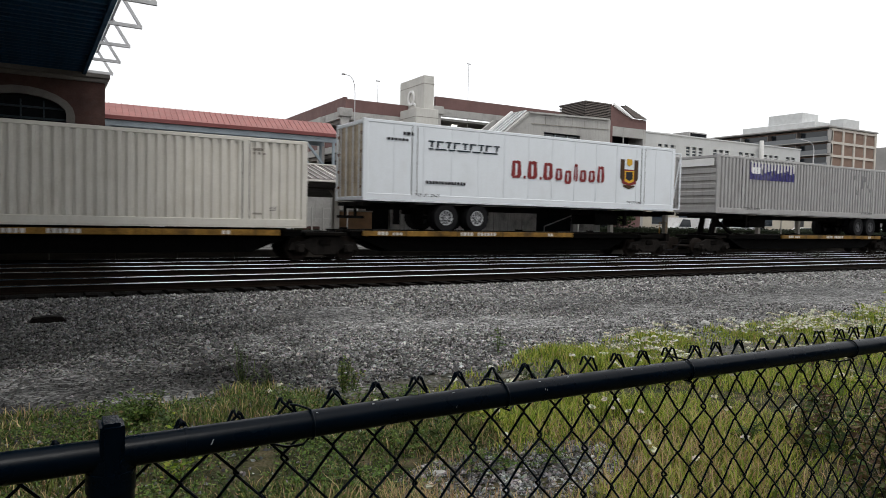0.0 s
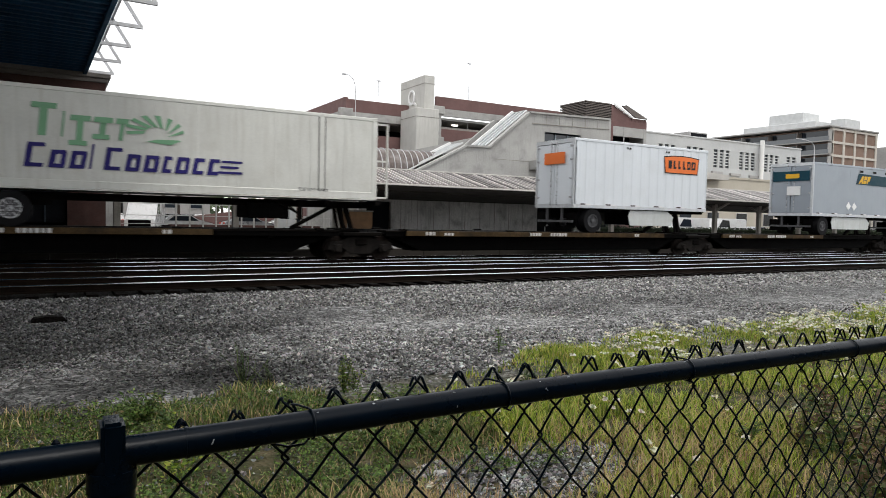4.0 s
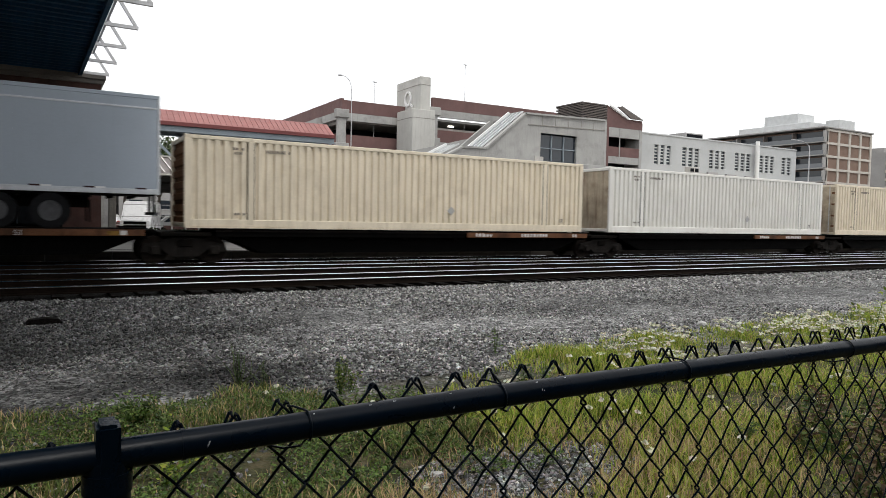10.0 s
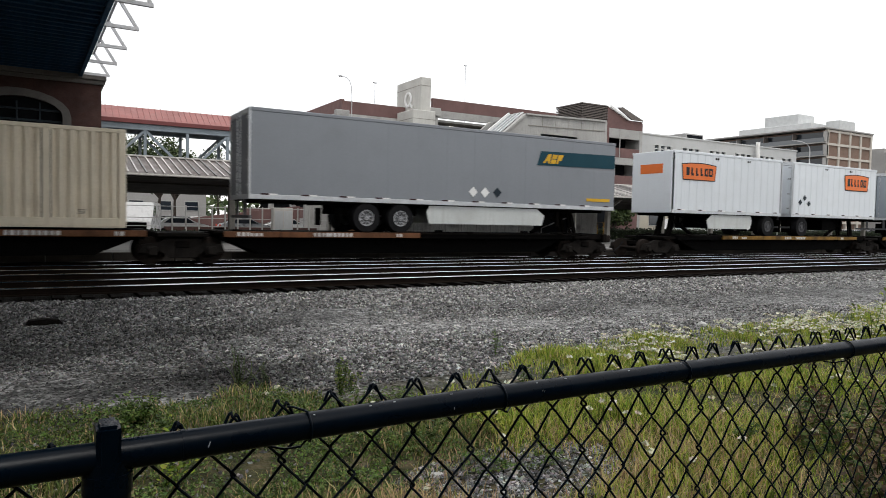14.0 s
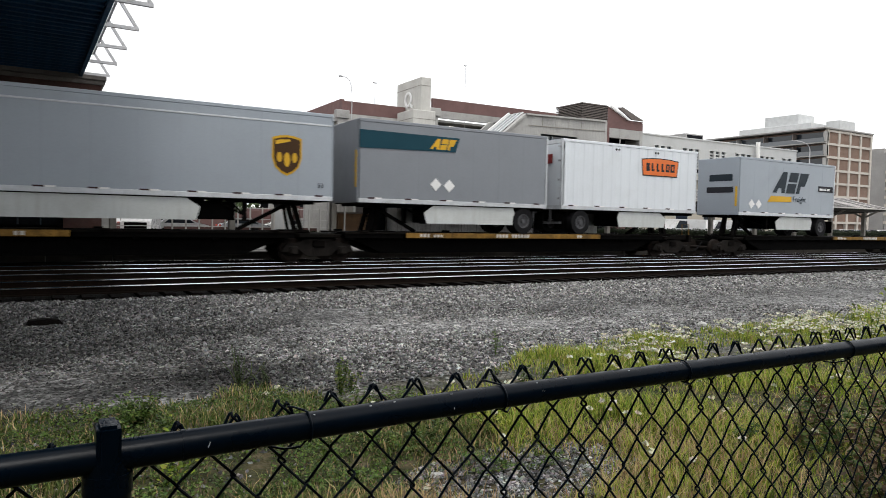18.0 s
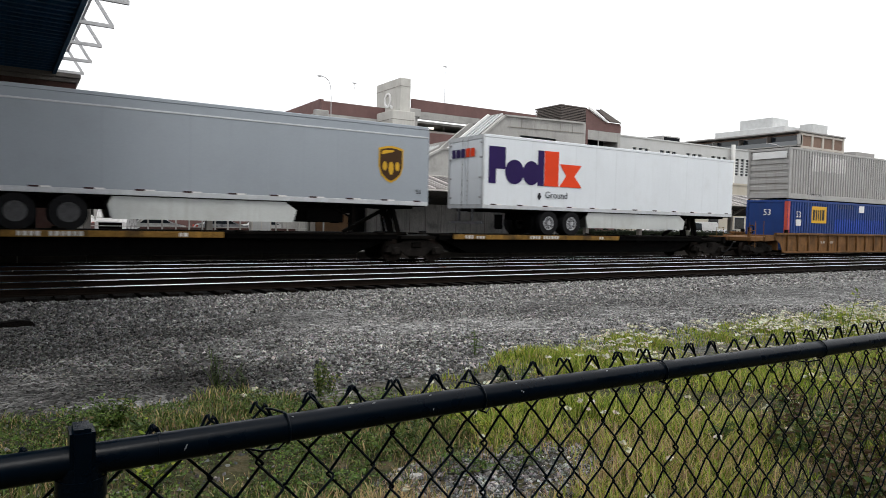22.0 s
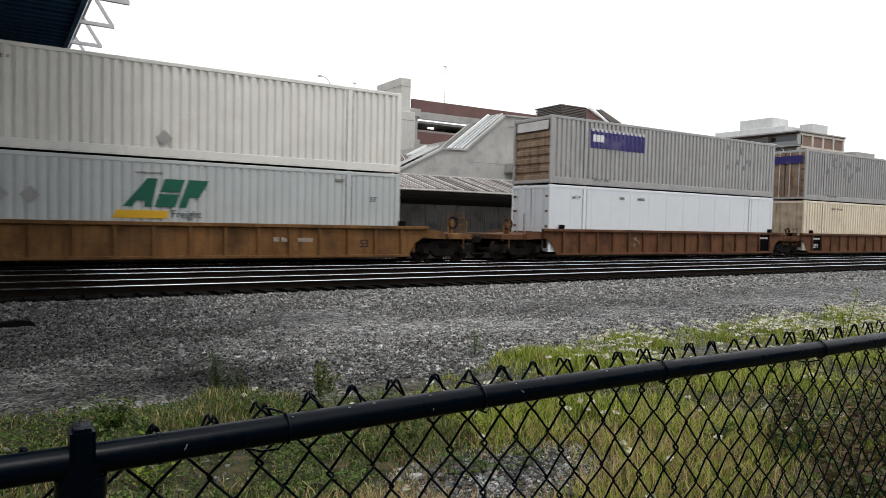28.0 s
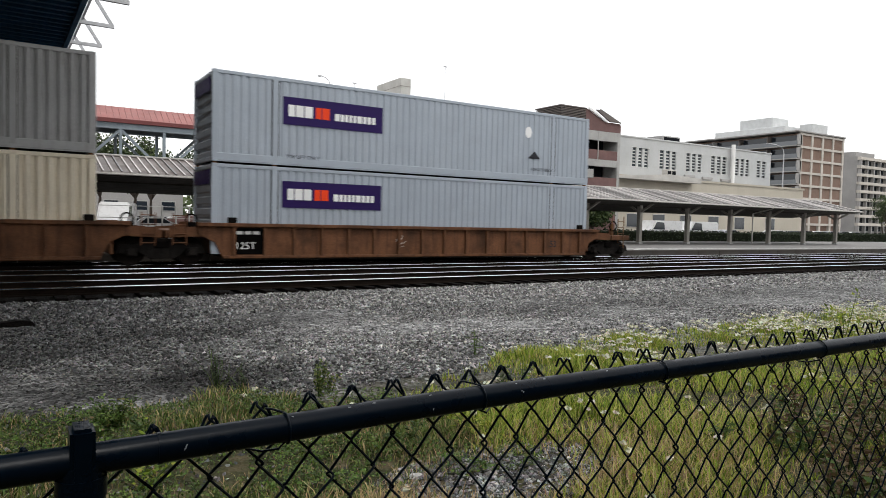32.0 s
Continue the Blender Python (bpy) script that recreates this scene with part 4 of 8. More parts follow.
for x in (13.9, 30.2, 52.0):
    part("downpipe", tube(tube(shape(), (x, 32.4, 3.2), (x, 34.2, 2.75), 0.05, 8), (x, 34.2, 2.75), (x, 34.2, 0.2), 0.05, 8), M_FASCIA, can)

# ---- station with arched windows and a big roof over the far platform ----
M_BAR = mat("dark painted glazing bar", (0.006, 0.018, 0.028), 0.6, 0, 0.2, 2, 20)


def arched_wall():
    """Brick front with three segmental arches."""
    pts = [(2.8, 0.0), (2.8, 9.1), (-17.0, 9.1), (-17.0, 0.0)]
    for k in (2, 1, 0):
        cx = -1.35 - 5.6 * k
        pts += [(cx - 2.2, 0.0), (cx - 2.2, 6.9)]
        pts += [(cx + 2.2 * math.cos(a), 6.9 + 0.95 * math.sin(a)) for a in np.linspace(math.pi, 0, 13)[1:-1]]
        pts += [(cx + 2.2, 6.9), (cx + 2.2, 0.0)]
    return prism(shape(), pts, 44.0, 44.5)
st = thing("station_building", (0, 0, 0), "old red brick station with stone arched windows and a deep roof", "station")
part("front_wall", arched_wall(), M_BRICK, st)
part("side_wall", box(shape(), 2.3, 2.8, 44.5, 64, 0, 9.1), M_BRICK, st)
part("back_wall", box(shape(), -17, 2.3, 63.5, 64, 0, 9.1), M_BRICK, st)
part("side_wall", box(shape(), -17, -16.5, 44.5, 63.5, 0, 9.1), M_BRICK, st)
part("cornice", soft_box(-17.2, 3.05, 43.7, 64.2, 9.1, 9.42, 0.03), M_LIMESTONE, st)
part("cornice", soft_box(-17.1, 2.92, 43.85, 64.1, 8.86, 9.1, 0.03), M_LIMESTONE, st)
# black sheet in place of the hall's unlit depth
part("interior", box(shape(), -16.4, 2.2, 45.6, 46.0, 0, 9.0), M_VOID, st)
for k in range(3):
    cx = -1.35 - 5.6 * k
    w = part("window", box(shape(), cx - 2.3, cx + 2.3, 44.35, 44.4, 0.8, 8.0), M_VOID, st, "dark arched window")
    for a0, a1 in zip(np.linspace(math.pi, 0, 12), np.linspace(math.pi, 0, 12)[1:]):
        q = [(cx + rx * math.cos(a), 6.9 + rz * math.sin(a)) for rx, rz, a in ((2.2, 0.95, a0), (2.62, 1.38, a0), (2.62, 1.38, a1), (2.2, 0.95, a1))]
        part("arch_stone", prism(shape(), q, 43.9, 44.1), M_LIMESTONE, w)
    for s in (-1, 1):
        part("arch_stone", box(shape(), cx + s * 2.41 - 0.22, cx + s * 2.41 + 0.22, 43.9, 44.1, 6.2, 6.9), M_LIMESTONE, w)
    for z in (2.2, 3.4, 4.6, 5.8, 6.6, 7.2):
        part("glazing_bar", box(shape(), cx - 2.25, cx + 2.25, 44.25, 44.35, z - 0.05, z + 0.05), M_BAR, w)
    for dx in (-1.1, 0, 1.1):
        part("glazing_bar", box(shape(), cx + dx - 0.04, cx + dx + 0.04, 44.22, 44.34, 0.8, 7.6), M_BAR, w)
# its unseen reach south and west is added to shade the left side
roof = part("canopy_roof", box(shape(), -62, 2.1, 5.0, 43.7, 9.42, 9.6), M_NIGHT, st, "deep roof with a dark blue soffit")
for i in range(54):
    part("soffit_rib", shared(("srib",), lambda: finish("soffit_rib", box(shape(), -40, 2.05, -0.05, 0.05, 9.30, 9.43), M_NIGHT)), None, roof, at=(0, 6.4 + i * 0.7, 0))
part("verge_beam", soft_box(2.0, 2.2, 5.0, 43.7, 9.2, 9.7, 0.02), M_NIGHT, st)
for y in (7.8, 11.8, 15.8, 19.8, 23.8, 27.8, 31.7, 35.7, 39.7, 43.4):
    br = shape()
    beam(br, (2.1, y, 9.35), (3.55, y, 9.35), 0.14, 0.14)
    beam(br, (3.5, y, 9.35), (2.75, y, 10.55), 0.12, 0.12)
    beam(br, (2.1, y, 10.5), (2.8, y, 10.5), 0.12, 0.12)
    part("verge_bracket", br, M_PALESTEEL, st, "pale steel triangular bracket")
part("verge_rail", beam(beam(shape(), (2.75, 5.2, 10.55), (2.75, 43.4, 10.55), 0.1, 0.1), (2.15, 5.2, 9.75), (2.15, 43.4, 9.75), 0.12, 0.3), M_PALESTEEL, st)
SKEW = Matrix.Translation((2.1, 26.6, 0)) @ Matrix.Rotation(radians(1.24), 4, "Z") @ Matrix.Translation((-2.1, -26.6, 0))
for o in st.children:
    if o.name.split(".")[0] in ("canopy_roof", "verge_beam", "verge_bracket", "verge_rail"):
        o.matrix_basis = SKEW
for x, y in ((-9, 12), (-15, 12), (-9, 28), (-9, 40), (-15, 28), (-15, 40)):
    part("roof_column", tube(shape(), (x, y, 0.1), (x, y, 9.4), 0.25, 14), M_TRUSS, st)

# two unseen walls, added to keep light from the left end low
solid("wall_west", box(shape(), -62.4, -62.0, 2.0, 64.0, -0.2, 9.4), M_BRICK, "unseen plain brick wall added to block light from the left", "wall", kind="structure")
solid("wall_north", box(shape(), -62.0, -17.1, 43.9, 44.3, -0.2, 9.4), M_BRICK, "unseen plain brick wall added beyond the arches to block light", "wall", kind="structure")

# ---- covered footbridge ----
sw = thing("covered_footbridge", (0, 0, 0), "covered footbridge with a red seamed roof and steel trusses", "footbridge")
A, B = 2.8, 20.5
part("roof_slope", prism(shape(), [(52.8, 8.12), (54.6, 9.22), (54.6, 9.28), (52.8, 8.2)], A, B, "x"), M_REDROOF, sw)
part("roof_slope", prism(shape(), [(56.4, 8.12), (54.6, 9.22), (54.6, 9.28), (56.4, 8.2)], A, B, "x"), M_REDROOF, sw)
S2 = finish("roof_seam", beam(shape(), (0, 52.8, 8.2), (0, 54.6, 9.3), 0.05, 0.06), M_REDROOF)
for i in range(43):
    part("roof_seam", S2, None, sw, at=(A + 0.1 + i * 0.41, 0, 0))
part("eave_fascia", soft_box(A, B, 52.72, 52.84, 7.92, 8.22, 0.02), M_REDEDGE, sw)
part("gable_end", prism(shape(), [(52.8, 8.12), (54.6, 9.22), (56.4, 8.12)], B - 0.05, B, "x"), M_REDROOF, sw)
part("deck", box(shape(), A, B, 53, 56.2, 4.2, 4.6), M_CONC, sw)
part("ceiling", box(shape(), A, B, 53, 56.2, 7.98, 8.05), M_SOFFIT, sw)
for y in (53.0, 56.1):
    part("top_chord", soft_box(A, B, y - 0.12, y + 0.12, 7.5, 7.98), M_TRUSS, sw)
    part("bottom_chord", soft_box(A, B, y - 0.12, y + 0.12, 4.3, 4.8), M_TRUSS, sw)
    for x in (3.5, 6.18, 9.06, 11.94, 14.81, 17.82, 20.2):
        part("post", soft_box(x - 0.1, x + 0.1, y - 0.1, y + 0.1, 4.7, 7.6), M_TRUSS, sw)
    for top, lows in ((6.18, (3.6, 8.9)), (11.94, (9.3, 14.6)), (17.82, (15.0, 20.1))):
        for low in lows:
            part("diagonal", beam(shape(), (top, y, 7.5), (low, y, 4.8), 0.18, 0.18), M_TRUSS, sw)
    part("handrail", beam(shape(), (A, y, 5.7), (B, y, 5.7), 0.06, 0.06), M_TRUSS, sw)
for x in (3.6, 19.9):
    for y in (53.3, 55.8):
        part("pier", soft_box(x - 0.25, x + 0.25, y - 0.25, y + 0.25, -0.2, 4.25), M_CONC, sw)

# ---- parking garage ----
gar = thing("parking_garage", (0, 0, 0), "concrete parking garage with dull red panels and dark open decks", "parking garage")
def bands(x0, x1, y, rows, depth=0.35, axis="front"):
    for z0, z1, m, name in rows:
        if m is None:
            continue
        part(name, box(shape(), x0, x1, y, y + depth, z0, z1) if axis == "front" else box(shape(), y - depth, y, x0, x1, z0, z1), m, gar)
def shifted(rows, d):
    return [(a + d, b + d, m, n) for a, b, m, n in rows]
LEFT = [(10.85, 11.95, M_BRICKRED, "parapet"), (10.15, 10.84, M_CONC, "spandrel"), (7.75, 8.9, M_BRICKRED, "parapet"), (7.15, 7.74, M_CONC, "spandrel"), (4.7, 5.75, M_BRICKRED, "parapet"), (4.1, 4.69, M_CONC, "spandrel"), (1.2, 2.3, M_BRICKRED, "parapet"), (-0.2, 1.19, M_CONC, "spandrel")]
bands(22.8, 32.0, 57.0, LEFT)
bands(57.4, 92.0, 22.8 + 0.35, shifted(LEFT, 0.2), axis="side")
RIGHT = shifted(LEFT, 1.2)
bands(32.02, 60.2, 57.0, RIGHT)
# black sheets paint the shade deep inside the decks
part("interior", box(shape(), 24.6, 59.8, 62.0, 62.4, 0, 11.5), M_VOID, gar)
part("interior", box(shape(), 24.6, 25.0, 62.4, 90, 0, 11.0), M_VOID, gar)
for z in (3.9, 7.0, 10.05):
    part("deck_slab", box(shape(), 23.2, 60, 57.36, 92, z, z + 0.3), M_CONC2, gar)
part("roof_deck", box(shape(), 23.2, 60, 57.36, 92, 11.0, 11.2), M_CONC, gar)
part("end_wall", box(shape(), 59.8, 60.2, 57.36, 92, -0.2, 12.9), M_CONC, gar)
for x in (22.65, 32.0, 41.2, 50.4):
    col = part("column", soft_box(x - 0.38, x + 0.38, 56.55, 57.0, -0.2, 10.6 if x < 30 else 11.9, 0.03), M_CONC, gar)
    for z in ((7.35, 10.3) if x < 30 else (8.5, 11.4)):
        part("corbel", soft_box(x - 0.62, x + 0.62, 56.4, 57.0, z, z + 0.75, 0.04), M_CONC, col)
for y in (62.5, 70.0, 78.0):
    part("column", soft_box(22.35, 22.8, y - 0.4, y + 0.4, -0.2, 10.9, 0.03), M_CONC, gar)
for x in (25.0, 27.2, 34.5, 36.8, 39.0):
    part("mullion", box(shape(), x - 0.05, x + 0.05, 57.3, 57.4, 5.7, 7.2), M_MULLION, gar)
M_TUBE = bpy.data.materials.new("fluorescent tube")
M_TUBE.use_nodes = True
M_TUBE.node_tree.nodes["Principled BSDF"].inputs["Emission Color"].default_value = (1, 0.95, 0.85, 1)
M_TUBE.node_tree.nodes["Principled BSDF"].inputs["Emission Strength"].default_value = 3.0
for x in (35.6,):
    part("deck_lamp", tube(shape(), (x - 0.3, 59.5, 10.95), (x + 0.3, 59.5, 10.95), 0.1, 8), M_TUBE, gar)
# lift tower with a ring sign
tow = thing("lift_tower", (0, 0, 0), "tall slab-sided concrete lift tower with a white ring sign", "tower")
part("shaft", soft_box(29.07, 30.12, 54.0, 56.9, 11.2, 14.3, 0.03), M_TOWER, tow)
part("shaft", soft_box(29.07, 30.12, 57.4, 58.75, 11.2, 14.3, 0.03), M_TOWER, tow)
part("shaft", box(shape(), 29.08, 30.11, 56.9, 57.4, 11.2, 14.29), M_TOWER, tow)
part("coping_groove", box(shape(), 29.05, 30.14, 53.98, 58.77, 13.55, 13.6), M_CONC2, tow)
part("base_block", soft_box(28.0, 30.3, 53.4, 56.5, -0.2, 11.25, 0.04), M_TOWER, tow)
part("base_groove", box(shape(), 27.985, 30.32, 53.385, 56.52, 10.45, 10.5), M_CONC2, tow)
ring, n = shape(), 20
rings = []
for r, xx in ((0.66, 29.06), (0.66, 28.93), (0.49, 28.93), (0.49, 29.06)):
    rings.append([ring.verts.new((xx, 56.3 + r * 0.95 * math.cos(2 * math.pi * i / n), 12.55 + r * 1.05 * math.sin(2 * math.pi * i / n))) for i in range(n)])
for q in range(4):
    for i in range(n):
        ring.faces.new((rings[q][i], rings[q][(i + 1) % n], rings[(q + 1) % 4][(i + 1) % n], rings[(q + 1) % 4][i]))
part("ring_sign", ring, M_PAPER, tow, "white ring sign")
part("sign_tail", beam(shape(), (28.95, 55.75, 12.0), (28.95, 55.3, 11.75), 0.1, 0.2), M_PAPER, tow)

# ---- stair hall with sloping glazed roof ----
hall = thing("stair_hall", (0, 0, 0), "board marked concrete stair hall with a sloping glazed roof", "building")
FRONT = [(16.7, -0.2), (41.9, -0.2), (41.9, 10.3), (33.3, 10.1), (29.5, 7.05), (27.4, 7.0), (23.0, 4.8), (16.7, 4.5)]
WIN = (34.9, 38.75, 6.5, 8.65)
def holed(y0, y1, m):
    """The front wall in pieces round its window."""
    a, b, c, d = WIN
    for pts in ([(16.7, -0.2), (a, -0.2), (a, 10.14), (33.3, 10.1), (29.5, 7.05), (27.4, 7.0), (23.0, 4.8), (16.7, 4.5)],
                [(a, -0.2), (b, -0.2), (b, c), (a, c)], [(a, d), (b, d), (b, 10.22), (a, 10.14)], [(b, -0.2), (41.9, -0.2), (41.9, 10.3), (b, 10.22)]):
        part("front_wall", prism(shape(), pts, y0, y1), m, hall)
holed(44.0, 44.35, M_CONC)
part("back_wall", prism(shape(), FRONT, 49.0, 49.3), M_CONC, hall)
part("side_wall", box(shape(), 41.6, 41.9, 44.35, 49.0, -0.2, 10.25), M_CONC, hall)
part("roof_slab", box(shape(), 33.6, 41.6, 44.35, 49.0, 10.0, 10.14), M_CONC, hall)
cop = [(33.3, 10.1), (29.5, 7.05), (27.4, 7.0), (23.0, 4.8)]
for p, q in zip(cop, cop[1:]):
    part("coping", beam(shape(), (p[0], 44.1, p[1] + 0.06), (q[0], 44.1, q[1] + 0.06), 0.5, 0.14), M_CONC, hall)
part("coping", beam(shape(), (33.2, 44.1, 10.16), (41.95, 44.1, 10.36), 0.5, 0.14), M_CONC, hall)
part("string_course", beam(shape(), (33.6, 43.98, 9.3), (41.9, 43.98, 9.5), 0.06, 0.06), M_CONC2, hall)
for k in range(1, 6):
    part("joint", box(shape(), 33.6 + k * 1.4, 33.64 + k * 1.4, 43.985, 44.0, 9.35, 10.1), M_CONC2, hall)
part("joint", box(shape(), 30.0, 41.9, 43.985, 44.0, 6.2, 6.24), M_CONC2, hall)
for (xa, za), (xb, zb) in (((33.4, 10.3), (29.4, 7.15)), ((27.4, 7.25), (22.8, 4.95))):
    part("glazed_roof", prism(shape(), [(xa, za), (xb, zb), (xb, zb + 0.05), (xa, za + 0.05)], 44.5, 46.3), M_SKYLIGHT, hall)
    part("roof_edge", beam(shape(), (xa, 46.4, za + 0.16), (xb, 46.4, zb + 0.16), 0.22, 0.26), M_PAPER, hall, "white metal roof edge")
    for k in range(4):
        y = 44.5 + k * 0.6
        part("glazing_bar", beam(shape(), (xa, y, za + 0.08), (xb, y, zb + 0.08), 0.1, 0.1), M_MULLION, hall)
    for k in range(5):
        u = k / 4
        part("glazing_bar", beam(shape(), (xa + (xb - xa) * u, 44.5, za + (zb - za) * u + 0.08), (xa + (xb - xa) * u, 46.3, za + (zb - za) * u + 0.08), 0.06, 0.06), M_MULLION, hall)
part("parapet", prism(shape(), [(22.5, 6.2), (33.5, 9.0), (33.5, 8.0), (22.5, 5.4)], 49.6, 49.9), M_CONC, hall)
wdw = part("window", box(shape(), 34.9, 38.75, 44.0, 44.3, 6.42, 6.5), M_TRUSS, hall)
part("window_head", box(shape(), 34.9, 38.75, 44.0, 44.3, 8.65, 8.73), M_TRUSS, wdw)
part("pane", box(shape(), 34.9, 38.75, 44.22, 44.26, 6.5, 8.65), M_PANE, wdw)
for x in (36.15, 37.45):
    part("mullion", box(shape(), x - 0.04, x + 0.04, 44.1, 44.24, 6.5, 8.65), M_TRUSS, wdw)
part("mullion", box(shape(), 34.9, 38.75, 44.1, 44.24, 7.5, 7.57), M_TRUSS, wdw)
part("ledge", soft_box(33.4, 41.9, 42.6, 43.98, 5.55, 6.3, 0.03), M_CONC, hall)
part("notice_board", box(shape(), 34.3, 35.2, 43.95, 43.99, 6.3, 6.8), M_FASCIA, hall)
# barrel vault over the lower stair
vault, ribs_ = shape(), shape()
arc = [(46.5 + 1.55 * math.cos(a), 5.1 + 1.55 * math.sin(a)) for a in np.linspace(0, math.pi, 13)]
prism(vault, arc + [(46.5 - 1.45, 5.1), (46.5 + 1.45, 5.1)], 19.4, 29.4, "x")
part("barrel_vault", vault, M_ROOFBROWN, hall)
for k in range(21):
    xx = 19.4 + 0.5 * k
    r = shape()
    for (ya, za), (yb, zb) in zip(arc, arc[1:]):
        beam(r, (xx, ya, za + 0.02), (xx, yb, zb + 0.02), 0.06, 0.06)
    part("vault_rib", r, M_PALESTEEL, hall)
part("end_light", prism(shape(), [(46.5 + 0.75 * math.cos(a), 5.75 + 0.55 * math.sin(a)) for a in np.linspace(0, 2 * math.pi, 15)[:-1]], 19.34, 19.42, "x"), M_MULLION, hall)
# lower wall under the canopy, with a doorway
lw = thing("retaining_wall", (0, 0, 0), "stained board marked concrete wall with a dark doorway", "wall", kind="structure")
for a, b, z in ((16.7, 17.2, 3.9), (18.9, 30.7, 3.9), (34.2, 36.9, 3.9)):
    part("wall_panel", box(shape(), a, b, 39.3, 39.7, 0.1, z), M_STAINED, lw)
for a, b in ((17.2, 18.9), (30.7, 34.2)):
    part("wall_panel", box(shape(), a, b, 39.3, 39.7, 2.5, 3.9), M_STAINED, lw)
    # the doorway's darkness is a black panel
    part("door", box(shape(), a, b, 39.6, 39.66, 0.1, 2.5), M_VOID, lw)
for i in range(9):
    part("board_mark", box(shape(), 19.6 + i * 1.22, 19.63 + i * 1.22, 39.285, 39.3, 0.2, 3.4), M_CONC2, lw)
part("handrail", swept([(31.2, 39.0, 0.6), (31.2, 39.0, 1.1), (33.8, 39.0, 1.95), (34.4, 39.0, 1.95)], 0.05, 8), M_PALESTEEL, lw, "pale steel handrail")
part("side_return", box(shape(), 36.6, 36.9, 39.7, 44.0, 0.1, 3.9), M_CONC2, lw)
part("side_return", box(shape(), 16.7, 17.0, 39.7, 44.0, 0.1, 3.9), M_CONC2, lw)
# black panel painting the shade under the hall
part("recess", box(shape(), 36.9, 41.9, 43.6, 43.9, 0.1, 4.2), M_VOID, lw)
solid("notice_sign", soft_box(29.4, 30.1, 39.2, 39.27, 2.65, 2.95, 0.01), M_PAPER, "small white sign on the concrete wall", "sign")
wood = thing("plywood_hoarding", (14.6, 37.0, 0.2), "brown plywood box standing by the wall", "box")
part("panel", soft_box(0, 2.0, 0, 0.6, 0.0, 1.6, 0.02), mat("plywood", (0.24, 0.13, 0.06), 0.7, 0, 0.2, 2, 20), wood)
part("lid", soft_box(-0.05, 2.05, -0.05, 0.65, 1.6, 1.68, 0.02), M_COLUMN, wood)

# plant room with louvres, and a brick stair core with a sloped skylight
core = thing("stair_core", (0, 0, 0), "red brick stair core with a louvred plant room and sloped skylight", "building")
part("block", box(shape(), 44.55, 47.9, 50.0, 53.8, -0.2, 11.55), M_CONC, core)
part("plant_room", box(shape(), 44.7, 47.75, 50.15, 53.65, 11.55, 13.0), M_VOID, core)
part("roof_cap", soft_box(44.5, 47.95, 49.95, 53.85, 13.0, 13.12, 0.02), M_LOUVRE, core)
for k in range(9):
    z = 11.62 + k * 0.155
    part("louvre", box(box(shape(), 44.55, 47.9, 50.0, 50.12, z, z + 0.085), 44.55, 44.67, 50.12, 53.8, z, z + 0.085), M_LOUVRE, core)
part("gable", prism(shape(), [(47.9, 11.0), (52.75, 11.0), (52.75, 11.95), (50.6, 11.95), (47.9, 13.1)], 50.0, 56.4), M_BRICKRED, core)
for z0, z1, m in ((10.05, 10.99, M_CONC), (8.15, 9.1, M_BRICKRED), (7.45, 8.14, M_CONC), (5.3, 6.35, M_BRICKRED), (4.6, 5.29, M_CONC), (-0.2, 3.3, M_BRICKRED)):
    part("band", box(shape(), 47.9, 52.75, 50.0, 50.4, z0, z1), m, core)
part("interior", box(shape(), 47.95, 52.6, 52.0, 52.3, -0.2, 11.0), M_VOID, core)
part("corner_pier", soft_box(47.9, 48.2, 49.98, 50.4, -0.2, 11.0), M_BRICKRED, core)
part("corner_pier", soft_box(52.4, 52.8, 49.98, 56.4, -0.2, 11.0), M_CONC, core)
part("skylight", prism(shape(), [(49.1, 13.05), (49.75, 13.1), (52.6, 12.0), (51.1, 12.0)], 49.8, 49.98), M_LOUVRE, core)
part("skylight_edge", beam(shape(), (48.1, 49.9, 13.12), (50.75, 49.9, 11.98), 0.14, 0.2), M_PAPER, core)
part("skylight_top", beam(shape(), (49.7, 49.9, 13.14), (52.7, 49.9, 12.02), 0.1, 0.1), M_GREYWALL, core)
for x in (49.6,):
    part("rail_post", box(shape(), x, x + 0.12, 49.97, 50.0, 8.15, 11.0), M_CONC, core)

# ---- pale building with small-paned windows ----
wb = thing("warehouse_building", (0, 0, 0), "pale grey rendered building with rows of small paned windows", "building")
WINS = [(69.75, 73.3, 3), (75.2, 79.0, 3), (80.8, 84.6, 3), (86.4, 90.4, 3), (92.2, 96.0, 3), (97.6, 100.3, 2)]
part("front_wall", box(shape(), 66.0, 101.4, 64.0, 64.4, -0.2, 9.5), M_WHITEWALL, wb)
part("front_wall", box(shape(), 66.0, 101.4, 64.0, 64.4, 12.05, 13.3), M_WHITEWALL, wb)
xs = [66.0] + [v for a, b, _ in WINS for v in (a, b)] + [101.4]
for a, b in zip(xs[::2], xs[1::2]):
    part("pier", box(shape(), a, b, 64.0, 64.4, 9.5, 12.05), M_WHITEWALL, wb)
part("side_wall", box(shape(), 101.0, 101.4, 64.4, 90, -0.2, 13.3), M_WHITEWALL, wb)
part("side_wall", box(shape(), 66.0, 66.4, 64.4, 90, -0.2, 13.3), M_WHITEWALL, wb)
part("roof", box(shape(), 66.0, 101.4, 64.0, 90, 13.3, 13.42), M_CONC, wb)
part("parapet", soft_box(65.9, 101.5, 63.9, 64.4, 13.3, 13.5, 0.03), M_WHITEWALL, wb)
part("interior", box(shape(), 66.5, 101, 66.5, 66.8, 5, 13), M_VOID, wb)
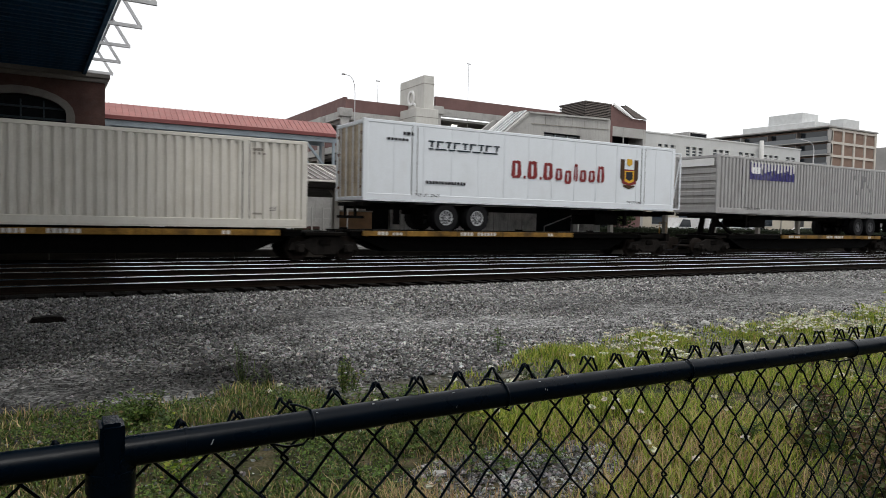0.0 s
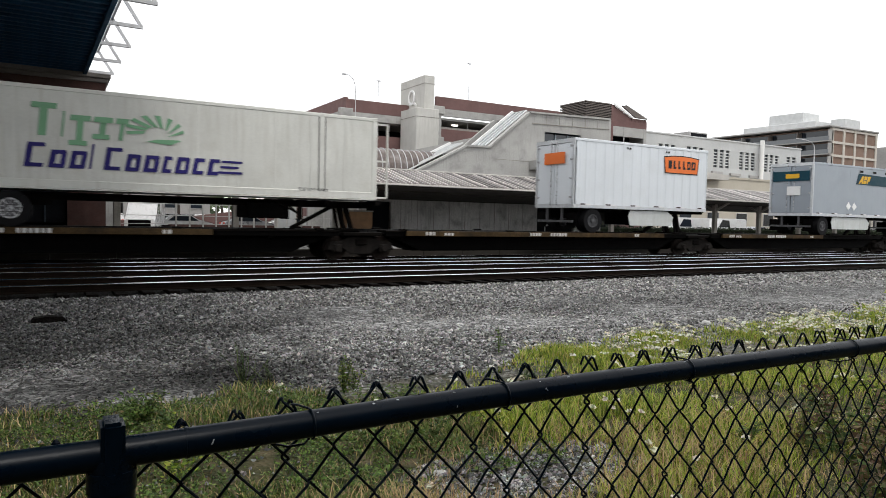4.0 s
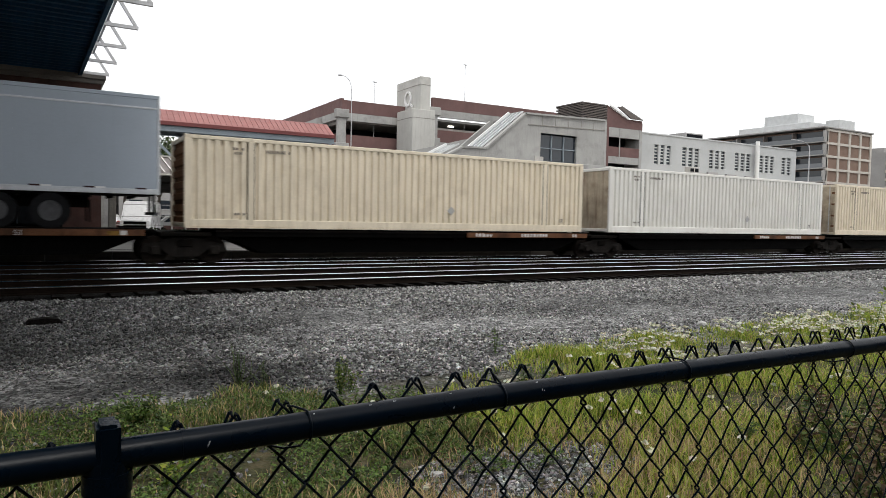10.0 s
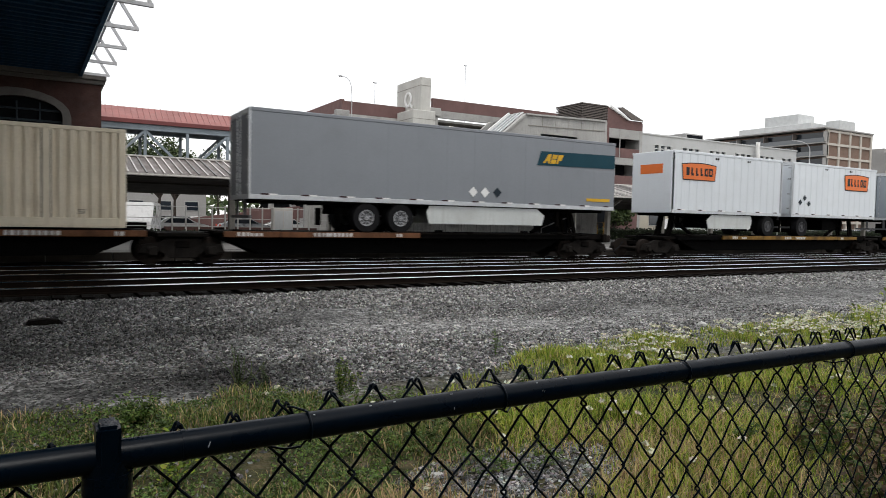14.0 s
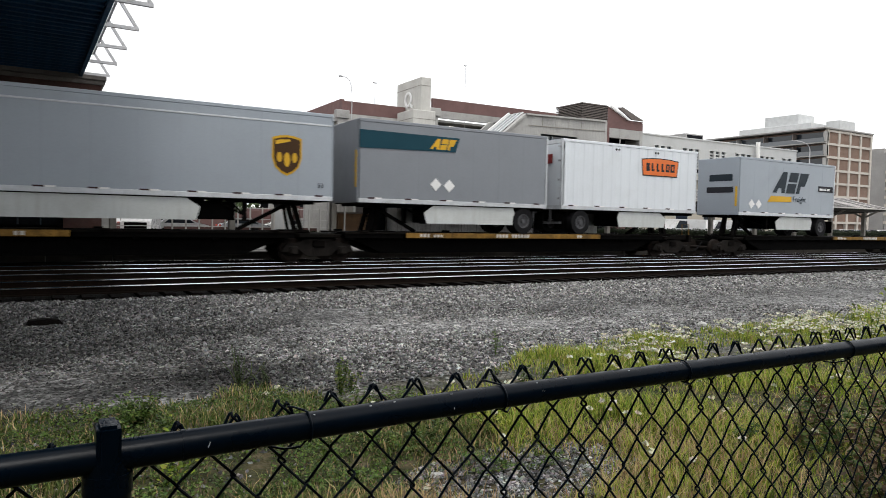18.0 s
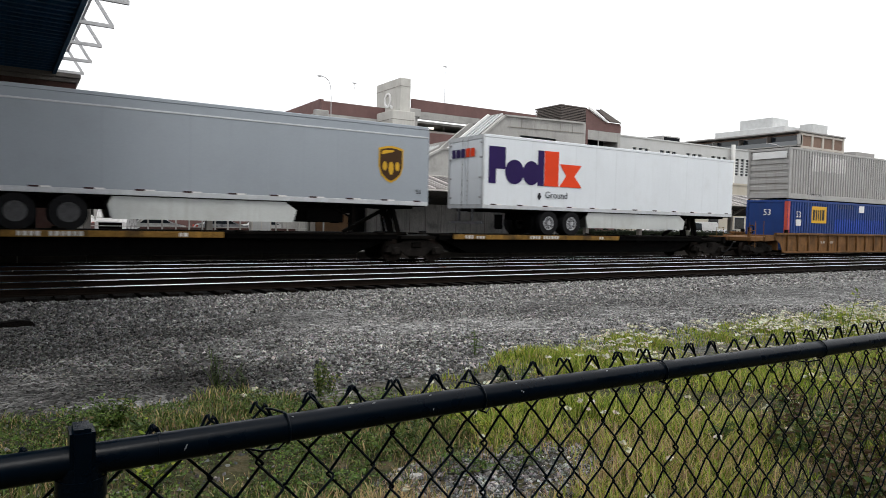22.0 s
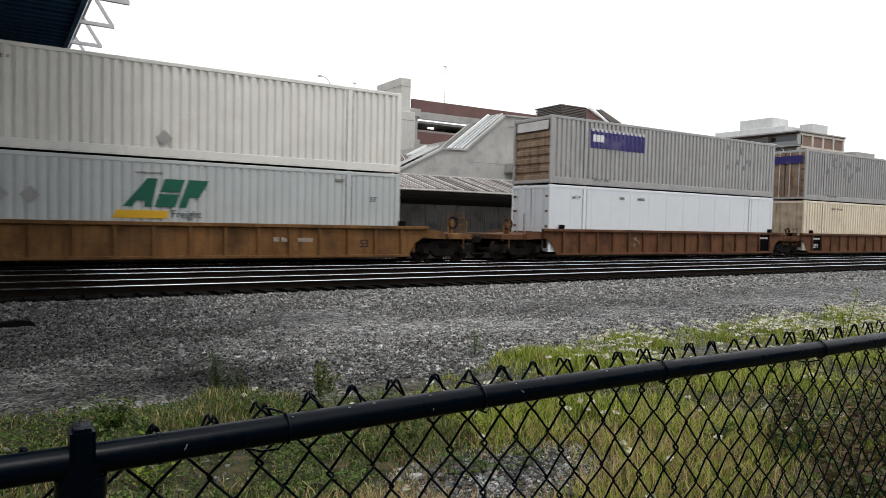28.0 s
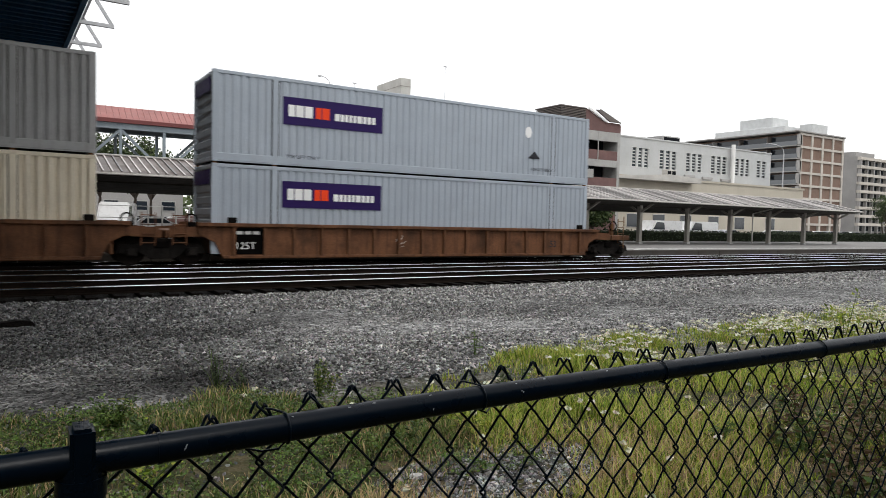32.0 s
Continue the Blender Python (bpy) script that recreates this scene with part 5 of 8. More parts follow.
for a, b, n in WINS:
    w = part("window", box(box(shape(), a, b, 63.96, 64.3, 9.44, 9.5), a, b, 63.98, 64.3, 12.05, 12.1), M_MULLION, wb)
    cw = (b - a) / n
    for c_ in range(n):
        xa, xb = a + c_ * cw + 0.22, a + (c_ + 1) * cw - 0.22
        part("pane", box(shape(), xa, xb, 64.2, 64.23, 9.5, 12.05), M_PANE, w)
        bm = box(box(shape(), a + c_ * cw, xa, 64.02, 64.3, 9.5, 12.05), xb, a + (c_ + 1) * cw, 64.02, 64.3, 9.5, 12.05)
        for r in range(1, 6):
            box(bm, xa, xb, 64.1, 64.22, 9.5 + r * 0.425 - 0.07, 9.5 + r * 0.425 + 0.07)
        part("glazing_bars", bm, M_WHITEWALL, w)
for x, z in ((80.5, 8.6), (84.5, 8.5), (88.8, 8.4)):
    part("vent", soft_box(x, x + 2.2, 63.7, 64.0, z, z + 0.35), M_GREYBOX, wb)
fl = solid("flue", tube(shape(), (90.9, 63.4, 6.0), (90.9, 63.4, 13.95), 0.3, 14), M_PAPER, "white vertical flue pipe on the pale building", "flue", smooth=True)
hv = thing("rooftop_unit", (0, 0, 0), "grey rooftop ventilation units on the pale building", "ventilation unit")
part("casing", soft_box(76.0, 80.5, 68, 71, 13.42, 14.3, 0.05), M_GREYWALL, hv)
part("casing", soft_box(80.6, 84.5, 68, 71, 13.42, 14.9, 0.05), M_GREYBOX, hv)
part("grille", box(shape(), 80.9, 84.2, 67.94, 68.0, 13.6, 14.7), M_VOID, hv)
lo = thing("low_building", (0, 0, 0), "low cream rendered building beyond the platform", "building")
part("front_wall", box(shape(), 58.0, 97.0, 56.0, 56.3, -0.2, 7.2), M_CREAMWALL, lo)
part("side_wall", box(shape(), 96.7, 97.0, 56.3, 63.5, -0.2, 7.4), M_CREAMWALL, lo)
part("roof", box(shape(), 58.0, 97.2, 55.9, 63.6, 7.2, 7.45), M_CREAMWALL, lo)
part("roof", prism(shape(), [(54.0, 6.9), (66.0, 7.75), (72.0, 7.5), (72.0, 6.9)], 54.5, 56), M_FASCIA, lo)
part("casing", soft_box(66.2, 67.8, 55.0, 55.8, 7.6, 8.4, 0.03), M_FASCIA, lo)
part("grille", box(box(shape(), 66.3, 66.9, 54.96, 55.0, 7.7, 8.2), 67.1, 67.7, 54.96, 55.0, 7.7, 8.2), M_VOID, lo)
for a, b in ((44.0, 58.0),):
    part("wall", box(shape(), a, b, 54.8, 55.2, -0.2, 3.4), M_CREAMWALL, lo)
for x in (60.5, 65, 70, 75.5, 81, 88):
    w = part("window", box(shape(), x, x + 2.2, 55.94, 55.99, 1.3, 3.0), M_FASCIA, lo)
    part("pane", box(shape(), x + 0.1, x + 2.1, 55.9, 55.94, 1.4, 2.9), M_PANE, w)

# ---- apartment blocks ----
ap = thing("apartment_block", (0, 0, 0), "cream framed apartment block with brown infill and dark balconies", "apartment building")
M_BALUSTRADE = glass("grey balcony glass", (0.13, 0.14, 0.15), 0.15)
FX, FY0, TOP, ST = 164.3, 96.0, 25.7, 3.2
part("core", box(shape(), FX + 0.6, FX + 19.6, FY0 + 0.6, FY0 + 44, -0.2, TOP - 0.3), M_APTBROWN, ap)
for r in range(8):
    z = TOP - 0.5 - r * ST
    part("floor_edge", box(shape(), FX, FX + 20.2, FY0 - 0.02, FY0 + 0.6, z - 0.28, z + 0.28), M_APTFRAME, ap)
    for c_ in range(4):
        if r < 7:
            p = part("infill_panel", box(shape(), FX + 0.9 + c_ * 4.85, FX + 5.0 + c_ * 4.85, FY0 + 0.25, FY0 + 0.6, z - ST + 0.28, z - 0.28), M_APTBROWN, ap)
for c_ in range(5):
    part("frame_post", box(shape(), FX + c_ * 4.85 + 0.05, FX + c_ * 4.85 + 0.85, FY0, FY0 + 0.6, -0.2, TOP), M_APTFRAME, ap)
part("roof_edge", soft_box(FX - 1.6, FX + 20.4, FY0 - 0.3, FY0 + 44, TOP - 0.12, TOP + 0.25, 0.05), M_GREYWALL, ap)
for r in range(8):
    z = TOP - 0.4 - (r + 1) * ST
    part("balcony_slab", box(shape(), FX - 1.5, FX + 0.6, FY0, FY0 + 44, z + 0.0, z + 0.24), M_GREYWALL, ap)
    part("balcony_glass", box(shape(), FX - 1.45, FX - 1.38, FY0, FY0 + 44, z + 0.2, z + 1.3), M_BALUSTRADE, ap)
    part("window_band", box(shape(), FX + 0.45, FX + 0.6, FY0 + 0.6, FY0 + 44, z + 0.35, z + 2.85), M_PANE, ap)
    for k in range(11):
        if k % 2 == 0:
            part("party_wall", box(shape(), FX - 1.4, FX + 0.5, FY0 + 4 * k, FY0 + 4 * k + 0.2, z + 0.35, z + 2.85), M_LOUVRE if k % 3 else M_GREYWALL, ap)
part("penthouse", soft_box(FX + 2, FX + 12, FY0 + 5.5, FY0 + 26, TOP + 0.25, TOP + 2.2, 0.05), M_MULLION, ap)
part("penthouse", soft_box(FX + 3, FX + 10, FY0 + 9.5, FY0 + 19, TOP + 2.2, TOP + 4.9, 0.05), M_MULLION, ap)
part("penthouse", soft_box(FX + 6, FX + 13, FY0 + 0.6, FY0 + 4, TOP + 0.25, TOP + 2.6, 0.05), M_MULLION, ap)
ap2 = thing("apartment_block", (0, 0, 0), "grey far apartment block with banded balconies", "apartment building")
GX, GY = 259.7, 130.0
part("core", box(shape(), GX, GX + 60, GY, GY + 20, -0.2, 28.6), M_GREYWALL, ap2)
for r in range(9):
    z = 27.8 - r * 3.0
    part("floor_edge", box(shape(), GX - 0.4, GX + 60, GY - 1.4, GY, z - 0.5, z + 0.5), M_APTFRAME, ap2)
    part("window_band", box(shape(), GX + 1, GX + 59, GY - 0.15, GY - 0.02, z - 2.4, z - 0.6), M_PANE, ap2)
for k in range(13):
    part("party_wall", box(shape(), GX + 4.6 * k, GX + 4.6 * k + 0.5, GY - 1.3, GY - 0.16, 0, 28), M_GREYWALL, ap2)
part("penthouse", box(shape(), GX + 6, GX + 20, GY + 4, GY + 14, 28.6, 31), M_GREYWALL, ap2)

# ---- lamp posts ----
def lamp_post(x, y, z, arm, label, r=0.09):
    ob = thing("street_lamp", (x, y, -0.2), label, "street lamp", "lamp posts")
    part("pole", tube(shape(), (0, 0, 0), (0, 0, z + 0.2), r, 10, r * 0.55), M_PALESTEEL, ob)
    if arm:
        a = shape()
        pts = [(0, z + 0.2), (arm * 0.06, z + 0.9), (arm * 0.25, z + 1.35), (arm * 0.6, z + 1.6), (arm, z + 1.65)]
        for p, q in zip(pts, pts[1:]):
            tube(a, (p[0], 0, p[1]), (q[0], 0, q[1]), r * 0.5, 8)
        part("arm", a, M_PALESTEEL, ob)
        part("lamp_head", soft_box(min(arm, arm * 1.35), max(arm, arm * 1.35), -0.1, 0.1, z + 1.6, z + 1.71, 0.03), M_PALESTEEL, ob)
    else:
        part("lamp_head", soft_box(-0.2, 0.2, -0.06, 0.06, z + 0.15, z + 0.24, 0.02), M_PALESTEEL, ob)
    return ob
lamp_post(21.0, 50.5, 11.2, -0.85, "pale steel street lamp with a curved arm before the garage", 0.055)
lamp_post(26.2, 57.6, 14.0, 0, "thin lamp mast on the garage roof", 0.035)
lamp_post(36.0, 57.6, 16.85, 0, "tall thin lamp mast on the garage roof", 0.04)
lamp_post(118.0, 72.0, 15.2, -4.0, "pale steel street lamp with a curved arm", 0.16)

# ---- hedges, fence and street behind the platform ----
def leafy(name, boxes, count, size, material, label, category, kind="stuff"):
    vs, fs = [], []
    total = sum((b[1] - b[0]) * (b[3] - b[2]) * (b[5] - b[4]) for b in boxes)
    for x0, x1, y0, y1, z0, z1 in boxes:
        for _ in range(int(count * (x1 - x0) * (y1 - y0) * (z1 - z0) / total)):
            p = Vector((tw.uniform(x0, x1), tw.uniform(y0, y1), tw.uniform(z0, z1) + 0.12 * noise.noise((x0, 0, 0))))
            d = Vector((tw.gauss(0, 1), tw.gauss(0, 1), tw.gauss(0, 1))).normalized() * size * tw.uniform(0.6, 1.3)
            w = d.cross(Vector((tw.gauss(0, 1), tw.gauss(0, 1), 1))).normalized() * size * 0.5
            b0 = len(vs)
            vs += [tuple(p), tuple(p + d * 0.5 + w), tuple(p + d), tuple(p + d * 0.5 - w)]
            fs.append((b0, b0 + 1, b0 + 2, b0 + 3))
    return tagged(new(name, merge(name, vs, fs, material)), label, category, kind=kind)
leafy("hedge", [(38, 72, 41.2, 42.6, 0.15, 1.15), (72, 120, 44.0, 46.0, -0.2, 1.2)], 26000, 0.16, M_HEDGE, "dark clipped hedge behind the platform", "hedge")
for x0, x1, y0, y1, z1 in ((38, 72, 41.35, 42.45, 1.05), (72, 120, 44.2, 45.8, 1.1)):
    solid("hedge_core", soft_box(x0, x1, y0, y1, -0.2, z1, 0.1), mat("dark hedge twigs", (0.010, 0.014, 0.007), 0.95, 0, 0.4, 4, 30, 0.8, 20, spec=0.1), "dense dark inside of the clipped hedge", "hedge", kind="structure")
leafy("hedge", [(3.4, 15.5, 42.0, 42.8, -0.2, 0.55)], 4000, 0.14, M_HEDGE, "low dark hedge along the platform's back", "hedge")
rf = thing("railing_fence", (0, 43.6, -0.2), "pale railing fence with square posts behind the platform", "fence")
for i in range(13):
    part("post", shared(("rfp",), lambda: finish("post", soft_box(-0.045, 0.045, -0.045, 0.045, 0, 2.3, 0.01), M_CONC)), None, rf, at=(6.6 + i * 0.78, 0, 0))
for z in (0.5, 1.0, 1.5, 2.2):
    part("rail", soft_box(3.2, 16.5, -0.02, 0.02, z, z + 0.04, 0.008), M_CONC, rf)
bw = solid("brick_wall", box(shape(), 6.5, 16.6, 46.0, 46.3, -0.2, 0.75), M_BRICK, "low red brick wall beyond the railing", "wall", kind="structure")
ut = thing("utility_cabinet", (12.6, 43.0, -0.2), "pale grey steel cabinet beside the railing", "cabinet")
part("body", soft_box(0, 1.3, 0, 0.6, 0, 2.3, 0.03), M_FASCIA, ut)
part("door", soft_box(0.08, 0.62, -0.03, 0.0, 0.2, 2.1, 0.01), M_WHITEWALL, ut)
part("door", soft_box(0.68, 1.22, -0.03, 0.0, 0.2, 2.1, 0.01), M_WHITEWALL, ut)


def car(x, y, rz, paint, label, kind="car", k=1.0):
    """A parked vehicle: lofted body, glasshouse, wheels and lamps."""
    ob = thing("van" if kind == "van" else "car", (x, y, -0.2), label, kind, "parked vehicles", rz=rz)
    if kind == "van":
        prof = [(-2.7, 0.35), (-2.7, 2.15), (-2.5, 2.3), (1.2, 2.3), (1.9, 1.35), (2.65, 1.1), (2.75, 0.4)]
        cab = [(0.0, 1.4), (0.15, 2.1), (1.2, 2.15), (1.75, 1.4)]
        h = 0.95
    else:
        prof = [(-2.2, 0.3), (-2.25, 0.75), (-2.0, 1.0), (-1.5, 1.05), (-0.95, 1.5), (0.4, 1.52), (1.1, 1.02), (2.05, 0.88), (2.25, 0.6), (2.2, 0.3)]
        cab = [(-1.35, 1.05), (-0.88, 1.44), (0.36, 1.46), (0.98, 1.05)]
        h = 0.88
    body = prism(shape(), [(a * k, b * k) for a, b in prof], -h, h)
    bmesh.ops.bevel(body, geom=[e for e in body.edges if abs(e.verts[0].co.y) == abs(e.verts[1].co.y) and e.verts[0].co.y == e.verts[1].co.y], offset=0.09, segments=2, affect="EDGES")
    part("body", body, paint, ob, smooth=True)
    for s in (-1, 1):
        part("side_window", prism(shape(), [(a * k, b * k) for a, b in cab], s * (h + 0.004) - 0.004, s * (h + 0.004) + 0.004), M_PANE, ob)
        for wx in (-1.35, 1.4):
            w = part("wheel", disc_y(shape(), wx * k, 0.33, s * h - 0.1, s * h + 0.02, 0.33, 16), M_RUBBER, ob)
            part("rim", disc_y(shape(), wx * k, 0.33, s * (h + 0.02) - 0.01, s * (h + 0.02) + 0.01, 0.2, 12), M_CHROME, w)
        front, rear = max(p[0] for p in prof) * k, min(p[0] for p in prof) * k
        part("headlight", soft_box(front - 0.12, front + 0.02, s * h * 0.72 - 0.15, s * h * 0.72 + 0.15, 0.6, 0.75, 0.02), M_MULLION, ob)
        part("tail_light", soft_box(rear - 0.02, rear + 0.1, s * h * 0.8 - 0.12, s * h * 0.8 + 0.12, 0.75, 0.95, 0.02), M_RED, ob)
    part("grille", box(shape(), front - 0.02, front + 0.015, -0.45, 0.45, 0.45, 0.7) if kind != "van" else soft_box(front - 0.1, front + 0.03, -0.7, 0.7, 0.5, 1.15, 0.02), M_BLACK, ob)
    part("bumper", soft_box(front - 0.1, front + 0.06, -h, h, 0.28, 0.45, 0.03), M_STEEL_DARK, ob)
    return ob


PAINT_W = mat("white car paint", (0.62, 0.62, 0.62), 0.3, 0, 0.03, 1, 10)
PAINT_R = mat("red car paint", (0.30, 0.03, 0.03), 0.3, 0, 0.03, 1, 10)
PAINT_S = mat("silver car paint", (0.33, 0.34, 0.36), 0.3, 0.4, 0.03, 1, 10)
PAINT_K = mat("black car paint", (0.02, 0.02, 0.022), 0.3, 0, 0.03, 1, 10)
car(5.9, 52.4, -104, PAINT_W, "white van with a dark grille parked on the street", "van", 1.1)
car(9.4, 58.0, 0, PAINT_W, "white car parked under the footbridge")
car(15.0, 60.0, 0, PAINT_S, "silver car parked under the footbridge")
car(19.0, 60.5, 0, PAINT_W, "white car parked by the garage")
car(54.8, 46.5, 180, PAINT_W, "white van parked behind the hedge", "van")
car(60.6, 46.5, 180, PAINT_W, "white van parked behind the hedge", "van")
car(66.8, 47.0, 0, PAINT_S, "silver car parked behind the hedge")
car(44.5, 47.5, 0, PAINT_W, "white car parked behind the hedge")
for i in range(7):
    car(84.0 + 5.6 * i, 52.0 + 1.2 * i, -20 + 7 * (i % 3), (PAINT_W, PAINT_S, PAINT_K)[i % 3], "parked car beyond the platform's end")
street = solid("street", box(shape(), 2.8, 160, 44.2, 53.0, -0.25, -0.17), mat("worn asphalt", (0.085, 0.085, 0.085), 0.9, 0, 0.15, 0.4, 12, 0.4, 40), "worn grey asphalt street", "street", kind="structure")


# ---- trees ----
def tree(x, y, h, spread, seed, label="leafy green street tree", low=0.5):
    r = random.Random(seed)
    ob = thing("tree", (x, y, -0.25), label, "tree", "trees")
    tr = shape()
    fork = Vector((r.gauss(0, 0.2), r.gauss(0, 0.2), h * 0.38))
    tube(tr, (0, 0, 0), fork, 0.2, 9, 0.13)
    vs, fs = [], []
    for k in range(11):
        a = r.uniform(0, 6.3)
        tip = Vector((math.cos(a) * spread * r.uniform(0.3, 0.9), math.sin(a) * spread * r.uniform(0.3, 0.9), h * r.uniform(low, 0.95)))
        tube(tr, fork, tip, 0.08, 6, 0.02)
        for _ in range(14):
            c = tip + Vector((r.gauss(0, spread * 0.25), r.gauss(0, spread * 0.25), r.gauss(0, h * 0.09)))
            for _ in range(26):
                p = c + Vector((r.gauss(0, 0.35), r.gauss(0, 0.35), r.gauss(0, 0.28)))
                d = Vector((r.gauss(0, 1), r.gauss(0, 1), r.gauss(0, 1))).normalized() * r.uniform(0.14, 0.32)
                w = d.cross(Vector((r.gauss(0, 1), r.gauss(0, 1), 1))).normalized() * 0.12
                b0 = len(vs)
                vs += [tuple(p), tuple(p + d * 0.5 + w), tuple(p + d), tuple(p + d * 0.5 - w)]
                fs.append((b0, b0 + 1, b0 + 2, b0 + 3))
    part("trunk", tr, M_BARK, ob)
    part("crown", merge("crown", vs, fs, M_FOLIAGE), None, ob)
    return ob
tree(6.6, 74, 8.8, 3.0, 1, low=0.72)
tree(9.8, 76, 8.8, 3.0, 2, low=0.72)
tree(13.0, 84, 8.8, 3.0, 3, low=0.72)
tree(20.5, 96, 10.0, 3.0, 13, low=0.6)
tree(48, 56.5 - 8.0, 3.6, 1.3, 9, "small dark street tree behind the hedge")
tree(187, 86, 9.5, 3.6, 10)
tree(205, 95, 11, 4.0, 8)


# ---- the lot and low buildings that close the view behind the footbridge ----
lot = solid("parking_lot", box(shape(), -20, 22.4, 57.0, 108, -0.24, -0.16), mat("pale parking concrete", (0.30, 0.30, 0.29), 0.9, 0, 0.12, 0.4, 12, 0.3, 40), "pale grey concrete parking lot", "parking lot", kind="structure")
ramp_ = solid("ramp_wall", prism(shape(), [(4.0, -0.2), (22.0, -0.2), (22.0, 2.6), (10.0, 1.0), (4.0, 0.6)], 66.0, 66.4), M_BRICKRED, "dull red ramp wall across the parking lot", "wall", kind="structure")
for i, (x0, x1, h, m) in enumerate(((-40, -8, 7.5, M_BRICKRED), (-7, 9, 5.2, M_GREYWALL), (9.5, 22, 6.4, M_GREYWALL), (105, 150, 6.0, M_GREYWALL), (152, 250, 7.0, M_BRICKRED))):
    y = 112.0 if x0 < 50 else 150.0
    fb = thing("low_building", (0, 0, 0), "low flat roofed building in the distance", "building", "far low buildings")
    part("wall", box(shape(), x0, x1, y, y + 14, -0.2, h), m, fb)
    part("roof_edge", box(shape(), x0 - 0.2, x1 + 0.2, y - 0.2, y + 14.2, h, h + 0.35), M_CONC, fb)
    for k in range(int((x1 - x0) / 4)):
        w = part("window", box(shape(), x0 + 1.2 + 4 * k, x0 + 3.4 + 4 * k, y - 0.06, y - 0.01, 2.0, 3.6), M_CONC, fb)
        part("pane", box(shape(), x0 + 1.35 + 4 * k, x0 + 3.25 + 4 * k, y - 0.1, y - 0.06, 2.15, 3.45), M_PANE, w)
for i in range(9):
    car(5.0 + (i % 5) * 3.1, 70.0 + 7.5 * (i // 5), 90, (PAINT_W, PAINT_S, PAINT_K, PAINT_W, PAINT_R)[i % 5], "car parked in rows on the lot")


def far_woods():
    vs, fs = [], []
    for i in range(5200):
        x = tw.uniform(-160, 420)
        y = tw.uniform(190, 235) if x < 130 else tw.uniform(165, 215)
        z = tw.uniform(0, 1) ** 0.7 * (7.5 + 3.5 * noise.noise((x * 0.03, 0, 0)) + (5.0 if x > 190 else 0))
        for _ in range(2):
            d = Vector((tw.gauss(0, 1), tw.gauss(0, 1), tw.gauss(0, 1))).normalized() * tw.uniform(1.0, 2.2)
            w = d.cross(Vector((tw.gauss(0, 1), tw.gauss(0, 1), 1))).normalized() * 0.9
            b0 = len(vs)
            p = Vector((x, y, z))
            vs += [tuple(p), tuple(p + d * 0.5 + w), tuple(p + d), tuple(p + d * 0.5 - w)]
            fs.append((b0, b0 + 1, b0 + 2, b0 + 3))
    return merge("far_woods", vs, fs, M_FOLIAGE)


tagged(new("far_woods", far_woods()), "belt of green trees on the far slope", "woods", kind="stuff")
# ---- the freight train ----
TRACK_Y = 23.4
TRAIN = []
AXLES = ([], [])
PITCH = 0.27


def rides(ob):
    """Notes a thing that goes with the train, with its place at the start."""
    TRAIN.append((ob, ob.location.copy()))
    return ob


def ribs(length, z0, z1, y, depth, pitch=PITCH, flat=0.56, slope=0.10):
    """A sheet with upright trapezoid ribs, outer flats at y, inner ones deeper by depth."""
    count = max(1, round(length / pitch))
    p = length / count
    xs, ys = [], []
    for i in range(count):
        for fx, fy in ((0.0, 0), (flat, 0), (flat + slope, 1), (1 - slope, 1)):
            xs.append((i + fx) * p)
            ys.append(y + depth * fy)
    xs.append(length)
    ys.append(y)
    k = len(xs)
    verts = [(x, yy, z0) for x, yy in zip(xs, ys)] + [(x, yy, z1) for x, yy in zip(xs, ys)]
    return verts, [(i, i + 1, k + i + 1, k + i) for i in range(k - 1)]


def side_sheet(length, h, sign, material, pitch):
    v, f = ribs(length, 0.27, h - 0.10, -1.285, 0.03 if material in (M_FXGREY, M_PALE) else 0.075, pitch, 0.5, 0.08)
    if sign > 0:
        v = [(x, -y, z) for x, y, z in v]
    return merge("side_panel", v, f, material)


def end_sheet(h, sign, x, material, flat=False):
    """Horizontally ribbed end wall."""
    rows, verts, faces = 7, [], []
    prof = []
    step = (h - 0.3) / rows
    for i in range(rows):
        for fz, d in ((0.0, 0), (0.5, 0), (0.62, 1), (0.88, 1)):
            prof.append((0.15 + (i + fz) * step, 0.0 if flat else 0.06 * d))
    prof.append((h - 0.15, 0))
    for y in (-1.18, 1.18):
        verts += [(x + sign * d, y, z) for z, d in prof]
    k = len(prof)
    return merge("end_panel", verts, [(i, i + 1, k + i + 1, k + i) for i in range(k - 1)], material)


